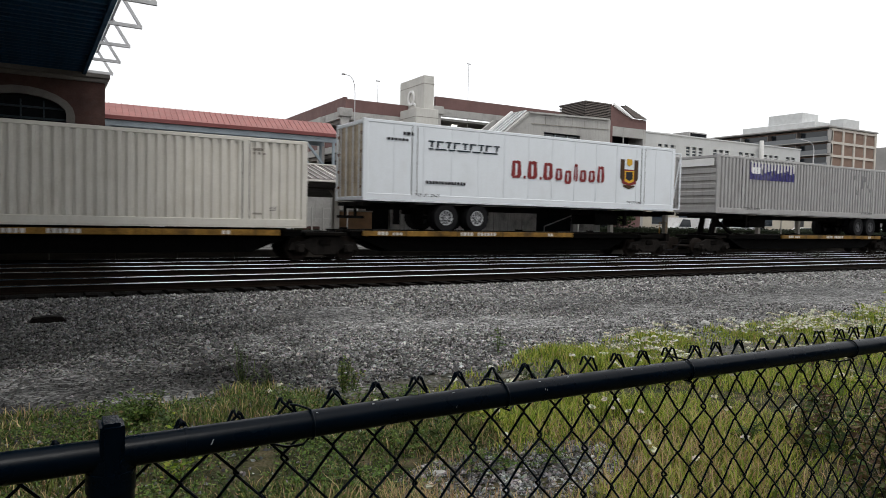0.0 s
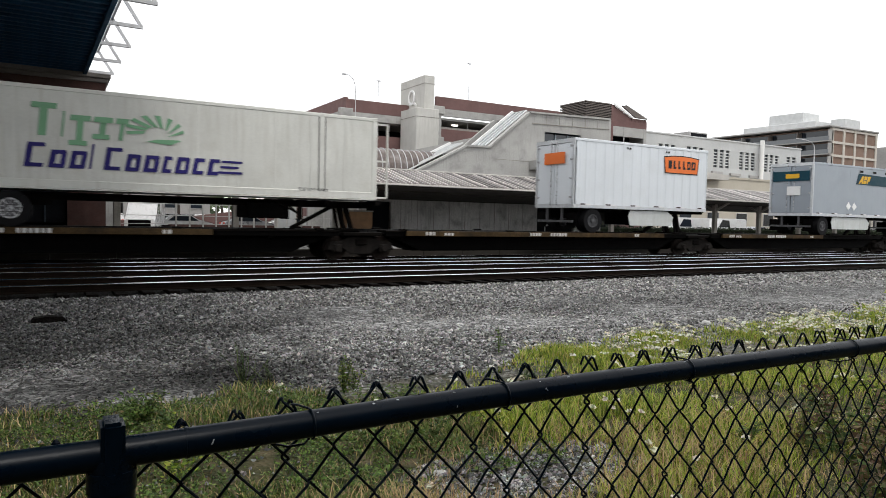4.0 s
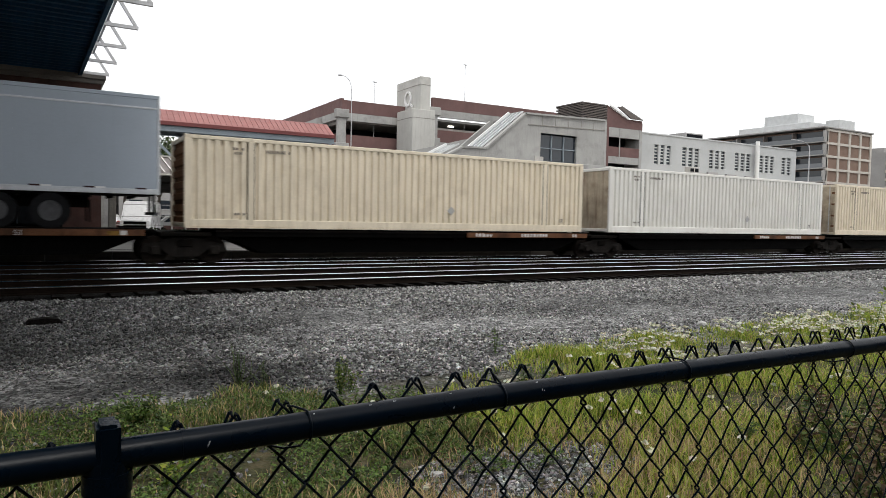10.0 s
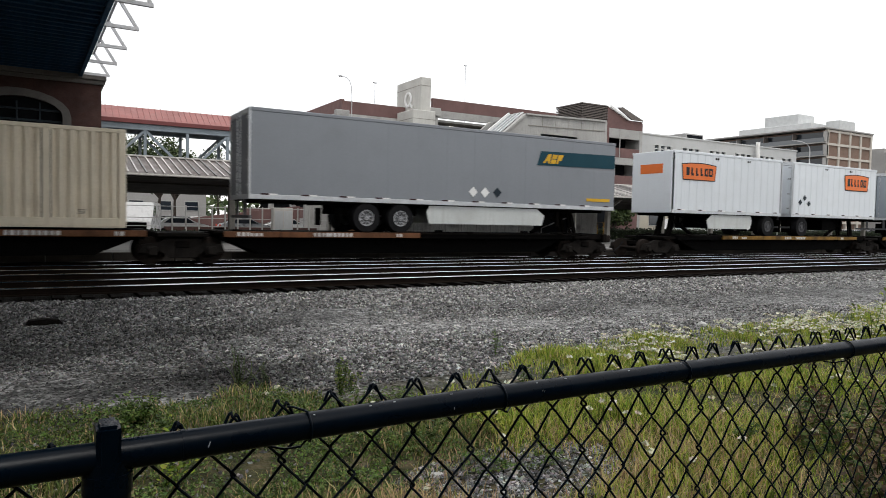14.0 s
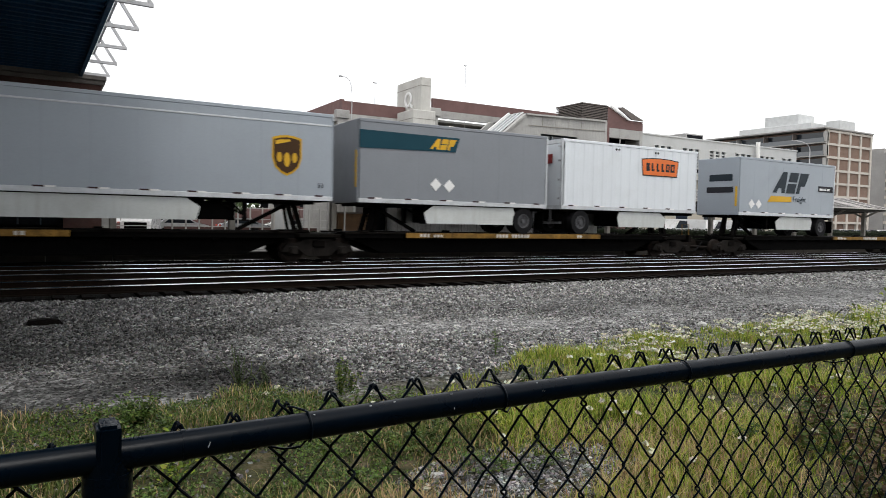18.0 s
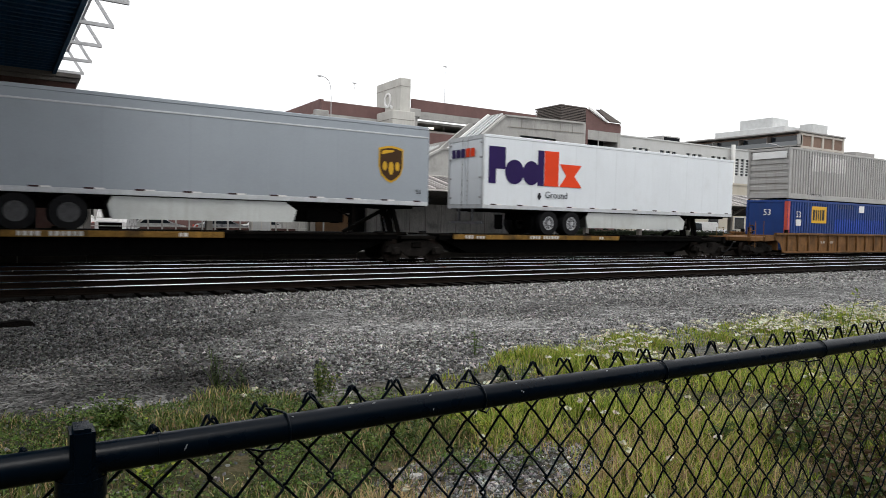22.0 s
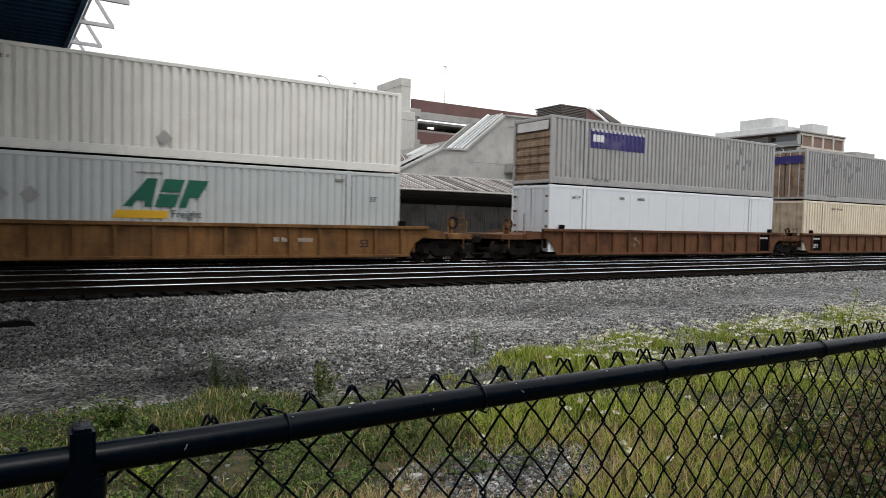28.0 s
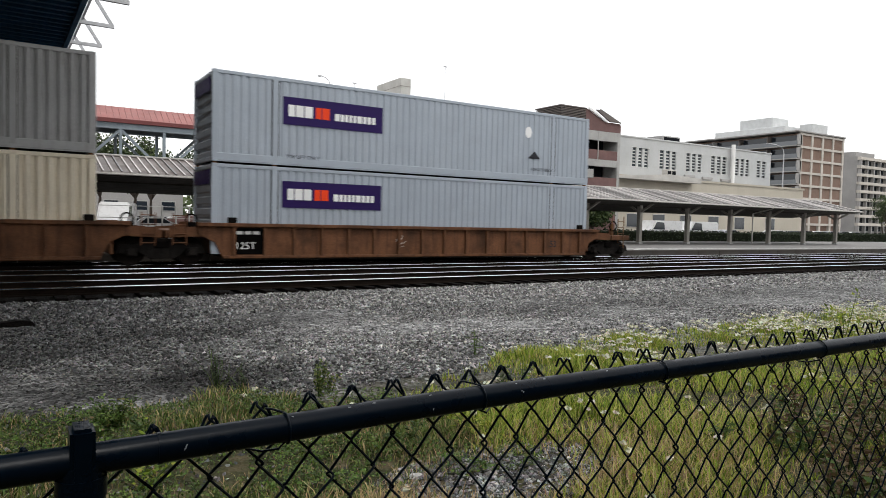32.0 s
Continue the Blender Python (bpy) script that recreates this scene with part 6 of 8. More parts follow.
def container(x, z, material, left="ribs", ribbed=True, label="", h=2.896, length=16.154, end_material=None, pitch=PITCH, group="intermodal containers"):
    ob = rides(thing("shipping_container", (x, TRACK_Y, z), label, "container", group))
    key, em = material.name, end_material or material
    for sign in (-1, 1):
        if ribbed:
            part("side_panel", shared(("side", key, sign, h, pitch, length), lambda: side_sheet(length - 0.2, h, sign, material, pitch)), None, ob, at=(0.1, 0, 0))
        else:
            part("side_panel", shared(("flat", key, sign, h, length), lambda: finish("side_panel", box(shape(), 0.08, length - 0.08, sign * 1.25 - 0.03, sign * 1.25 + 0.03, 0.15, h - 0.1), material)), None, ob)
            for i in range(1, 13):
                part("seam", shared(("seam", key, h), lambda: finish("seam", box(shape(), -0.03, 0.03, -0.006, 0.006, 0.16, h - 0.11), material)), None, ob, at=(i * length / 13, sign * 1.284, 0))
        part("top_rail", shared(("trail", key, length), lambda: finish("top_rail", soft_box(0.1, length - 0.1, -0.04, 0.04, -0.06, 0.06), material)), None, ob, at=(0, sign * 1.255, h - 0.06))
        part("bottom_rail", shared(("brail", key, length), lambda: finish("bottom_rail", box(soft_box(0.1, length - 0.1, -0.035, 0.035, -0.08, 0.165), 0.1, length - 0.1, -0.05, 0.03, -0.112, -0.082), material)), None, ob, at=(0, sign * 1.264, 0.115))
        for px in (0.08, 2.03, length - 2.03, length - 0.08):
            name = "corner_post" if px in (0.08, length - 0.08) else "lift_post"
            part(name, shared(("post", key, h), lambda: finish(name, soft_box(-0.1, 0.1, -0.055, 0.055, 0.1, h - 0.1), material)), None, ob, at=(px, sign * 1.247, 0))
            # dark strips paint the shaded recess on either side of a lift post
            for dx in (-0.112, 0.112) if name == "lift_post" else ():
                part("post_gap", shared(("gap", h), lambda: finish("post_gap", box(shape(), -0.012, 0.012, -0.003, 0.003, 0.24, h - 0.13), M_GAP)), None, ob, at=(px + dx, sign * 1.29, 0))
            for pz in (0.06, h - 0.055):
                part("corner_casting", shared(("casting", key), lambda: finish("corner_casting", soft_box(-0.09, 0.09, -0.08, 0.08, -0.06, 0.062, 0.012), material)), None, ob, at=(px, sign * 1.222, pz))
    if z > 3:
        for px in (0.1, 2.03, length - 2.03, length - 0.1):
            for sign in (-1, 1):
                part("twist_lock", shared(("lock",), lambda: finish("twist_lock", box(shape(), -0.06, 0.06, -0.05, 0.05, -0.062, 0.0), M_RUST)), None, ob, at=(px, sign * 1.2, 0))
    part("roof_panel", shared(("roof", key, h, length), lambda: finish("roof_panel", box(shape(), 0.1, length - 0.1, -1.22, 1.22, h - 0.06, h - 0.03), material)), None, ob)
    part("floor_panel", shared(("floor", h, length), lambda: finish("floor_panel", box(shape(), 0.1, length - 0.1, -1.22, 1.22, 0.1, 0.14), M_STEEL_DARK)), None, ob)
    for x_end, sign in ((0.06, 1), (length - 0.06, -1)):
        kind = left if sign > 0 else ("ribs" if left == "door" else "door")
        for zz in (0.09, h - 0.09):
            part("end_sill", shared(("endsill", key), lambda: finish("end_sill", soft_box(-0.05, 0.05, -1.2, 1.2, -0.07, 0.07), material)), None, ob, at=(x_end, 0, zz))
        if kind == "door":
            for s2 in (-1, 1):
                door = part("door", shared(("door", em.name, h), lambda: finish("door", soft_box(-0.025, 0.025, -0.57, 0.57, 0.16, h - 0.16), em)), None, ob, at=(x_end, s2 * 0.6, 0))
                for ry in (-0.28, 0.28):
                    part("lock_rod", shared(("rod", h), lambda: finish("lock_rod", tube(shape(), (0, 0, 0.12), (0, 0, h - 0.12), 0.024, 6), M_ALU)), None, door, at=(-sign * 0.06, ry, 0))
                for rz in (0.5, 1.1, 1.75, 2.4):
                    part("hinge", shared(("hinge",), lambda: finish("hinge", box(shape(), -0.02, 0.02, -0.1, 0.1, -0.05, 0.05), M_RUST)), None, door, at=(-sign * 0.035, s2 * 0.5, rz))
        else:
            part("end_panel", shared(("end", em.name, sign, kind, h), lambda: end_sheet(h, sign, 0.0, em, kind == "plain")), None, ob, at=(x_end - sign * 0.02, 0, 0))
    return ob


def wheel(parent, x, y, rim, r=0.51):
    tyre = part("wheel", shared(("tyre", r), lambda: finish("wheel", disc_y(shape(), 0, 0, -0.14, 0.14, r, 22, 0.29), M_RUBBER, True)), None, parent, at=(x, y, r))
    def dish():
        bm = disc_y(shape(), 0, 0, -0.10, 0.10, 0.30, 22, 0.245)
        disc_y(bm, 0, 0, -0.11, -0.03, 0.085, 12)
        if rim is not M_CHROME:
            disc_y(bm, 0, 0, -0.04, 0.0, 0.25, 18)
        for i in range(10):
            a = i * math.pi / 5
            disc_y(bm, 0.135 * math.cos(a), 0.135 * math.sin(a), -0.065, -0.035, 0.016, 6)
            beam(bm, (0.14 * math.cos(a + 0.3), -0.035, 0.14 * math.sin(a + 0.3)), (0.25 * math.cos(a + 0.3), -0.05, 0.25 * math.sin(a + 0.3)), 0.02, 0.035)
        return finish("rim", bm, rim, True)
    part("rim", shared(("rim", rim.name), dish), None, tyre, at=(0, -0.03 if y < 0 else 0.03, 0))
    if rim is M_CHROME and y < 0:
        tyre_face = shared(("rimdisc",), lambda: finish("rim_disc", disc_y(shape(), 0, 0, -0.04, 0.0, 0.25, 18), M_RIMDARK))
        part("rim_disc", tyre_face, None, tyre, "dark recessed wheel centre", at=(0, -0.03, 0))


def running_gear(ob, axles, length, rim, nose, chassis=False, base=1.05):
    """Wheels, suspension, landing gear and underframe of a trailer. nose: +1 when the kingpin end is at x = length."""
    for ax in axles:
        for y in (-1.12, -0.80, 0.80, 1.12):
            wheel(ob, ax, y, rim if abs(y) > 1 else M_RIMDARK)
        part("axle", shared(("axle",), lambda: finish("axle", tube(shape(), (0, -0.9, 0.5), (0, 0.9, 0.5), 0.07, 8), M_STEEL_DARK)), None, ob, at=(ax, 0, 0))
    a0, a1 = min(axles) - 1.0, max(axles) + 1.0
    bm = shape()
    for y in (-0.5, 0.5):
        box(bm, a0, a1, y - 0.06, y + 0.06, 0.62, base - 0.06)
    part("slider_frame", bm, M_STEEL_DARK, ob)
    for i, ax in enumerate(axles):
        for y in (-1.0, 1.0):
            part("mud_flap", shared(("flap",), lambda: finish("mud_flap", box(shape(), -0.01, 0.01, -0.3, 0.3, 0.2, 0.85), M_BLACK)), None, ob, at=((a0 if nose > 0 else a1), y, 0)) if i == 0 else None
    gx = length - 2.9 if nose > 0 else 2.9
    for y in (-0.85, 0.85):
        leg = part("landing_leg", shared(("leg",), lambda: finish("landing_leg", box(box(shape(), -0.07, 0.07, -0.07, 0.07, 0.35, 1.0), -0.14, 0.14, -0.12, 0.12, 0.33, 0.36), M_STEEL_DARK)), None, ob, at=(gx, y, 0))
    part("leg_brace", beam(beam(shape(), (gx, -0.85, 0.5), (gx, 0.85, 0.95), 0.05, 0.05), (gx, -0.85, 0.5), (gx - nose * 0.9, -0.85, 1.0), 0.05, 0.05), M_STEEL_DARK, ob)
    c0, c1 = sorted((gx - nose * 0.35, gx - nose * 1.75))
    part("tyre_carrier", soft_box(c0, c1, -0.8, 0.8, 0.36, base - 0.1, 0.03), M_BLACK, ob)
    tail = 0.05 if nose > 0 else length - 0.05
    bm = box(shape(), tail - 0.05, tail + 0.05, -1.2, 1.2, 0.42, 0.52)
    for y in (-0.5, 0.5):
        box(bm, tail - 0.04, tail + 0.04, y - 0.05, y + 0.05, 0.5, base)
    part("underride_guard", bm, M_STEEL_DARK if chassis else M_RIMDARK, ob)


def trailer(x, length, material, nose=1, axles=(3.0, 4.3), skirt=None, label="", rim=M_RIMDARK, ribbed=False, upper=False, group="highway trailers on flatcars", z=1.06, door_material=None, tape=True):
    """A box trailer; nose +1: its front is at x = length."""
    ob = rides(thing("semi_trailer", (x, TRACK_Y, z), label, "trailer", group))
    key, b, h = material.name, 1.05, 4.02
    for sign in (-1, 1):
        if ribbed:
            v, f = ribs(length - 0.2, b + 0.16, h - 0.1, -1.288, 0.018, 0.55, 0.5, 0.06)
            me = merge("side_panel", [(px, -sign * py, pz) for px, py, pz in v], f, material)
            part("side_panel", me, None, ob, at=(0.1, 0, 0))
        else:
            part("side_panel", shared(("tside", key, length, sign), lambda: finish("side_panel", soft_box(0.04, length - 0.04, sign * 1.255 - 0.03, sign * 1.255 + 0.03, b + 0.14, h - 0.08, 0.008), material)), None, ob)
            n = round(length / 1.22)
            for i in range(1, n):
                part("panel_seam", shared(("tseam", key), lambda: finish("panel_seam", box(shape(), -0.015, 0.015, -0.0015, 0.0015, b + 0.15, h - 0.1), material)), None, ob, at=(i * length / n, sign * 1.2855, 0))
        part("bottom_rail", shared(("tbrail", key, length), lambda: finish("bottom_rail", soft_box(0.02, length - 0.02, -0.025, 0.025, -0.08, 0.08, 0.01), M_ALU)), None, ob, at=(0, sign * 1.275, b + 0.08))
        part("top_rail", shared(("ttrail", key, length), lambda: finish("top_rail", soft_box(0.0, length, -0.03, 0.03, -0.06, 0.06, 0.015), material)), None, ob, at=(0, sign * 1.27, h - 0.06))
        if upper:
            part("upper_rail", shared(("urail", length), lambda: finish("upper_rail", soft_box(0.05, length - 0.05, -0.012, 0.012, -0.028, 0.028, 0.006), M_ALU)), None, ob, "bright aluminium rail", at=(0, sign * 1.29, h - 0.40))
        if tape:
            n = int(length / 1.25)
            for i in range(n):
                part("reflector_strip", shared(("tape",), lambda: finish("reflector_strip", box(shape(), -0.14, 0.14, -0.003, 0.003, -0.025, 0.025), M_TAPE)), None, ob, at=(0.5 + i * (length - 1) / (n - 1), sign * 1.304, b + 0.17))
                part("reflector_strip", shared(("tape2",), lambda: finish("reflector_strip", box(shape(), -0.14, 0.14, -0.003, 0.003, -0.025, 0.025), M_PAPER)), None, ob, at=(0.78 + i * (length - 1) / (n - 1), sign * 1.304, b + 0.17)) if i < n - 1 else None
    part("roof_panel", box(shape(), 0.03, length - 0.03, -1.25, 1.25, h - 0.04, h - 0.01), material, ob)
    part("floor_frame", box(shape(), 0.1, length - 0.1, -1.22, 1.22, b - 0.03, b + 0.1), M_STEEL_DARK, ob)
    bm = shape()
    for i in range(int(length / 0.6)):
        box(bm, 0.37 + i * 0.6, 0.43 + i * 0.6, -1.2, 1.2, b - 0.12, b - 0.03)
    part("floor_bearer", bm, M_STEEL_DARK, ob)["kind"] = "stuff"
    rear, front = (0.0, length) if nose > 0 else (length, 0.0)
    s = 1 if nose > 0 else -1
    fr = shape()
    for y in (-1.24, 1.24):
        box(fr, rear - 0.03, rear + 0.03, y - 0.06, y + 0.06, b, h - 0.01)
    box(fr, rear - 0.03, rear + 0.03, -1.18, 1.18, h - 0.18, h - 0.01)
    box(fr, rear - 0.03, rear + 0.03, -1.18, 1.18, b, b + 0.16)
    part("rear_frame", fr, M_ALU, ob)
    for y in (-0.59, 0.59):
        door = part("rear_door", soft_box(rear - 0.02, rear + 0.02, y - 0.57, y + 0.57, b + 0.17, h - 0.2, 0.008), door_material or material, ob)
        part("lock_rod", tube(shape(), (rear - s * 0.04, y * 0.35, b + 0.1), (rear - s * 0.04, y * 0.35, h - 0.1), 0.018, 6), M_CHROME, door)
        for zz in (1.5, 2.3, 3.1, 3.7):
            part("hinge", box(shape(), rear - s * 0.035 - 0.015, rear - s * 0.035 + 0.015, y * 1.9 - 0.08, y * 1.9 + 0.08, zz - 0.04, zz + 0.04), M_CHROME, door)
    part("front_wall", soft_box(front - 0.03, front + 0.03, -1.25, 1.25, b, h - 0.02, 0.02), material, ob)
    running_gear(ob, axles, length, rim, nose)
    if skirt:
        for sign in (-1, 1):
            sk = shape()
            a, c = skirt
            k = 0.45
            prism(sk, [(a + (k if nose < 0 else 0.12), b), (a + 0.0, 0.75), (a + 0.12, 0.34), (c - 0.12, 0.34), (c, 0.75), (c - (k if nose > 0 else 0.12), b)], sign * 1.2 - 0.012, sign * 1.2 + 0.012)
            part("side_skirt", sk, M_SKIRT, ob, "pale grey aerodynamic skirt panel")
            for i in range(1, 4):
                part("skirt_bracket", beam(shape(), (a + (c - a) * i / 4, sign * 1.18, 0.5), (a + (c - a) * i / 4, sign * 0.6, b), 0.04, 0.04), M_RIMDARK, ob)
    return ob


M_SKIRT = mat("skirt panel", (0.50, 0.52, 0.51), 0.5, 0, 0.07, 0.7, 20, 0.04, 40, 0.3, (0.25, 0.23, 0.2), 0.25)


def decal(parent, material, pts, name="decal", y=-1.306, label="", side="near"):
    """A flat mark of that outline (x, z) on the near side, or (y, z) on the left end."""
    if side == "near":
        return part(name, prism(shape(), pts, y, y + 0.008), material, parent, label)
    return part(name, prism(shape(), pts, side, side + 0.008, "x"), material, parent, label)


def rect(x0, x1, z0, z1, lean=0.0):
    return [(x0, z0), (x1, z0), (x1 + lean, z1), (x0 + lean, z1)]


def bars(parent, material, x, z, widths, h, gap=0.06, name="marking_bar", lean=0.0, y=-1.306):
    for w in widths:
        decal(parent, material, rect(x, x + w, z, z + h, lean), name, y)
        x += w + gap


def code(parent, x, z, count, h=0.11, seed=0, y=-1.306, material=None):
    """A row of small worn bars where a marking cannot be read."""
    r = random.Random(seed + count)
    for k in range(count):
        if r.random() < 0.12:
            x += 0.08
        w = r.uniform(0.045, 0.075)
        decal(parent, material or M_CODE, rect(x, x + w, z, z + h * r.uniform(0.8, 1.0)), "marking_bar", y)
        x += w + 0.03


def rib_patch(parent, material, x0, x1, z0, z1, length=16.154, ragged=0.0, seed=1, label="", name="paint_strip", depth=0.075):
    """Paint or film laid over a ribbed side: strips on the outer and the inner flats."""
    r = random.Random(seed)
    p = (length - 0.2) / max(1, round((length - 0.2) / PITCH))
    for i in range(int((x0 - 0.1) / p), int((x1 - 0.1) / p)):
        a, lo, hi = 0.1 + i * p, z0 + r.uniform(0, ragged), z1 - r.uniform(0, ragged)
        decal(parent, material, rect(a, a + p * 0.5, lo, hi), name, -1.288, label)
        decal(parent, material, rect(a + p * 0.59, a + p * 0.91, lo, hi), name, -1.288 + depth, label)


def shield(parent, x, z, k=1.0):
    """A brown shield with a gold rim."""
    def outline(s):
        return [(x + s * px, z + s * pz) for px, pz in ((-0.42, 0.5), (-0.2, 0.56), (0.0, 0.58), (0.2, 0.56), (0.42, 0.5), (0.42, -0.05), (0.34, -0.3), (0.18, -0.45), (0, -0.54), (-0.18, -0.45), (-0.34, -0.3), (-0.42, -0.05))]
    decal(parent, M_GOLD, outline(k * 1.12), "logo_rim", -1.302)
    decal(parent, M_UMBER, outline(k), "logo_shield", -1.308)
    for dx, w, h0, h1 in ((-0.24, 0.17, -0.2, 0.12), (0.0, 0.19, -0.34, 0.12), (0.24, 0.16, -0.2, 0.12)):
        n = 10
        decal(parent, M_GOLD, [(x + k * (dx + w / 2 * math.cos(2 * math.pi * i / n)), z + k * ((h0 + h1) / 2 + (h1 - h0) / 2 * math.sin(2 * math.pi * i / n))) for i in range(n)], "logo_disc", -1.314)
    decal(parent, M_GOLD, [(x - 0.36 * k, z + 0.34 * k), (x + 0.1 * k, z + 0.46 * k), (x + 0.1 * k, z + 0.52 * k), (x - 0.2 * k, z + 0.50 * k), (x - 0.36 * k, z + 0.46 * k)], "logo_crest", -1.312)


def yellow_plate(parent, x, z, w=2.1, h=0.95):
    """An orange badge with a dark rim and six dark bars."""
    def o(k, d):
        return [(x - w / 2 + 0.09 * k + d, z - h / 2 + d), (x + w / 2 - 0.09 * k - d, z - h / 2 + d), (x + w / 2 - d, z + h / 2 - 0.04 - d), (x + w / 4, z + h / 2 + 0.02 - d), (x, z + h / 2 + 0.04 - d), (x - w / 4, z + h / 2 + 0.02 - d), (x - w / 2 + d, z + h / 2 - 0.04 - d)]
    decal(parent, M_INK, o(1, 0), "logo_rim", -1.304)
    decal(parent, M_ORANGE, o(1, 0.045), "logo_plate", -1.310, "orange badge")
    for i, k in enumerate((1.0, 0.85, 0.8, 0.8, 1.05, 1.25)):
        cx, hw = x + (i - 2.5) * w * 0.132, w * 0.047 * k
        decal(parent, M_INK, rect(cx - hw, cx + hw * (0.1 if i in (1, 2, 3) else 1.0), z - h * 0.22, z + h * 0.24), "logo_bar", -1.316)
        if i in (1, 2, 3):
            decal(parent, M_INK, rect(cx + hw * 0.1, cx + hw, z - h * 0.22, z - h * 0.1), "logo_bar", -1.316)
        elif i > 3:
            decal(parent, M_ORANGE, rect(cx - hw * 0.3, cx + hw * 0.3, z - h * 0.1, z + h * 0.13), "logo_gap", -1.320)


def slant_marks(parent, material, x, z, h, k=1.0, y=-1.306):
    """Three bold leaning blocks: a wedge, a slab parted by a line, and a stepped slab."""
    w, L = h * 0.72, h * 0.34
    decal(parent, material, [(x, z), (x + w * 0.42, z), (x + w * 0.62, z + h * 0.22), (x + w * 0.95, z + h * 0.22), (x + w * 0.95, z), (x + w * 1.3, z), (x + w * 1.1 + L, z + h), (x + w * 0.62 + L, z + h)], "logo_block", y)
    x0 = x + w * 1.42
    for a, b in ((0.0, 0.46), (0.54, 1.0)):
        decal(parent, material, rect(x0 + L * a, x0 + w * 0.95 + L * a, z + h * a, z + h * b, L * (b - a)), "logo_block", y)
    x0 += w * 1.12
    decal(parent, material, [(x0, z), (x0 + w * 0.36, z), (x0 + w * 0.36 + L * 0.36, z + h * 0.36), (x0 + w * 0.8 + L * 0.36, z + h * 0.36), (x0 + w * 0.98 + L, z + h), (x0 + L, z + h)], "logo_block", y)


def block_marks(parent, x, z, h, y=-1.306):
    """Three purple blocks and two orange ones, parted by narrow gaps."""
    def bar(m, x0, x1, z0, z1):
        decal(parent, m, rect(x + x0 * h, x + x1 * h, z + z0 * h, z + z1 * h), "logo_block", y)
    def disc(m, x0, x1, z0, z1):
        n, cx, cz = 18, (x0 + x1) / 2, (z0 + z1) / 2
        decal(parent, m, [(x + h * (cx + (x1 - x0) / 2 * math.cos(2 * math.pi * i / n)), z + h * (cz + (z1 - z0) / 2 * math.sin(2 * math.pi * i / n))) for i in range(n)], "logo_disc", y)
    bar(M_PURPLE, 0.0, 0.25, 0, 1)
    bar(M_PURPLE, 0.25, 0.57, 0.40, 1)
    disc(M_PURPLE, 0.56, 1.22, 0.0, 0.68)
    disc(M_PURPLE, 1.18, 1.80, 0.0, 0.68)
    bar(M_PURPLE, 1.72, 1.95, 0.0, 1.0)
    bar(M_ORANGERED, 1.97, 2.50, 0, 1)
    decal(parent, M_ORANGERED, [(x + px * h, z + pz * h) for px, pz in ((2.54, 0.0), (3.42, 0.0), (3.12, 0.33), (3.40, 0.66), (2.54, 0.66), (2.80, 0.33))], "logo_block", y)


def purple_sign(parent, x, z, w, h, faded=False, y=-1.300, worn=False):
    """A purple sign with white, orange and thin white marks."""
    if faded:
        n = round(w / PITCH)
        for i in range(n):
            top = z + h * (0.3 + 0.1 * ((i * 7) % 3)) if worn and i > 1 else z + h
            decal(parent, M_PURPLE_OLD, rect(x + i * PITCH, x + i * PITCH + PITCH * 0.84, z, top), "decal_strip", y)
            if top < z + h:
                decal(parent, M_PURPLE_OLD, rect(x + i * PITCH, x + i * PITCH + PITCH * (0.2 + 0.04 * i), top, z + h * 0.98), "decal_strip", y)
            decal(parent, M_FADED, rect(x + i * PITCH + PITCH * 0.3, x + i * PITCH + PITCH * 0.84, z + h * (0.9 if not worn else 0.45 + 0.06 * (i % 4)), z + h * 1.06), "decal_strip", y - 0.004)
        bars(parent, M_PAPER, x + 0.15, z + h * 0.35, (0.18, 0.2, 0.2), h * 0.38, 0.04, "logo_bar", 0, y - 0.008)
        return
    decal(parent, M_PURPLE, rect(x, x + w, z, z + h), "sign_panel", y, "purple sign panel")
    u = w / 10
    bars(parent, M_PAPER, x + 0.5 * u, z + h * 0.3, (u * 0.6, u * 0.75, u * 0.75), h * 0.42, u * 0.1, "logo_bar", 0, y - 0.008)
    bars(parent, M_ORANGERED, x + 3.1 * u, z + h * 0.3, (u * 0.55, u * 0.7), h * 0.42, u * 0.1, "logo_bar", 0, y - 0.008)
    bars(parent, M_PAPER, x + 5.0 * u, z + h * 0.3, (u * 0.5, u * 0.3, u * 0.3, u * 0.3, u * 0.3, u * 0.5, u * 0.35, u * 0.35, u * 0.35), h * 0.27, u * 0.12, "logo_bar", 0, y - 0.008)


def vent_dots(parent, xs):
    for x in xs:
        for d in (0, 0.16):
            decal(parent, M_GAP, [(x + d + 0.055 * math.cos(i * math.pi / 4), 3.76 + 0.055 * math.sin(i * math.pi / 4)) for i in range(8)], "vent")


def placards(parent, places, material=M_PAPER, k=0.17):
    for x, z in places:
        decal(parent, material, [(x - k, z), (x, z - k), (x + k, z), (x, z + k)], "placard")


def smudges(parent, x0, x1, seed, count=16):
    """Painted-out scrawl: dark irregular dabs on the ribs' outer faces."""
    r = random.Random(seed)
    for q in range(count):
        k = r.randint(int(x0 / PITCH), int(x1 / PITCH))
        x, z = 0.1 + k * PITCH + 0.01, r.uniform(1.2, 2.4)
        w, h = PITCH * 0.46, r.uniform(0.1, 0.4)
        decal(parent, M_SMUDGE, [(x, z), (x + w, z + r.uniform(-0.08, 0.04)), (x + w, z + h * r.uniform(0.6, 1.0)), (x + w * 0.4, z + h), (x, z + h * r.uniform(0.5, 0.9))], "smudge", -1.290 - 0.0006 * q)


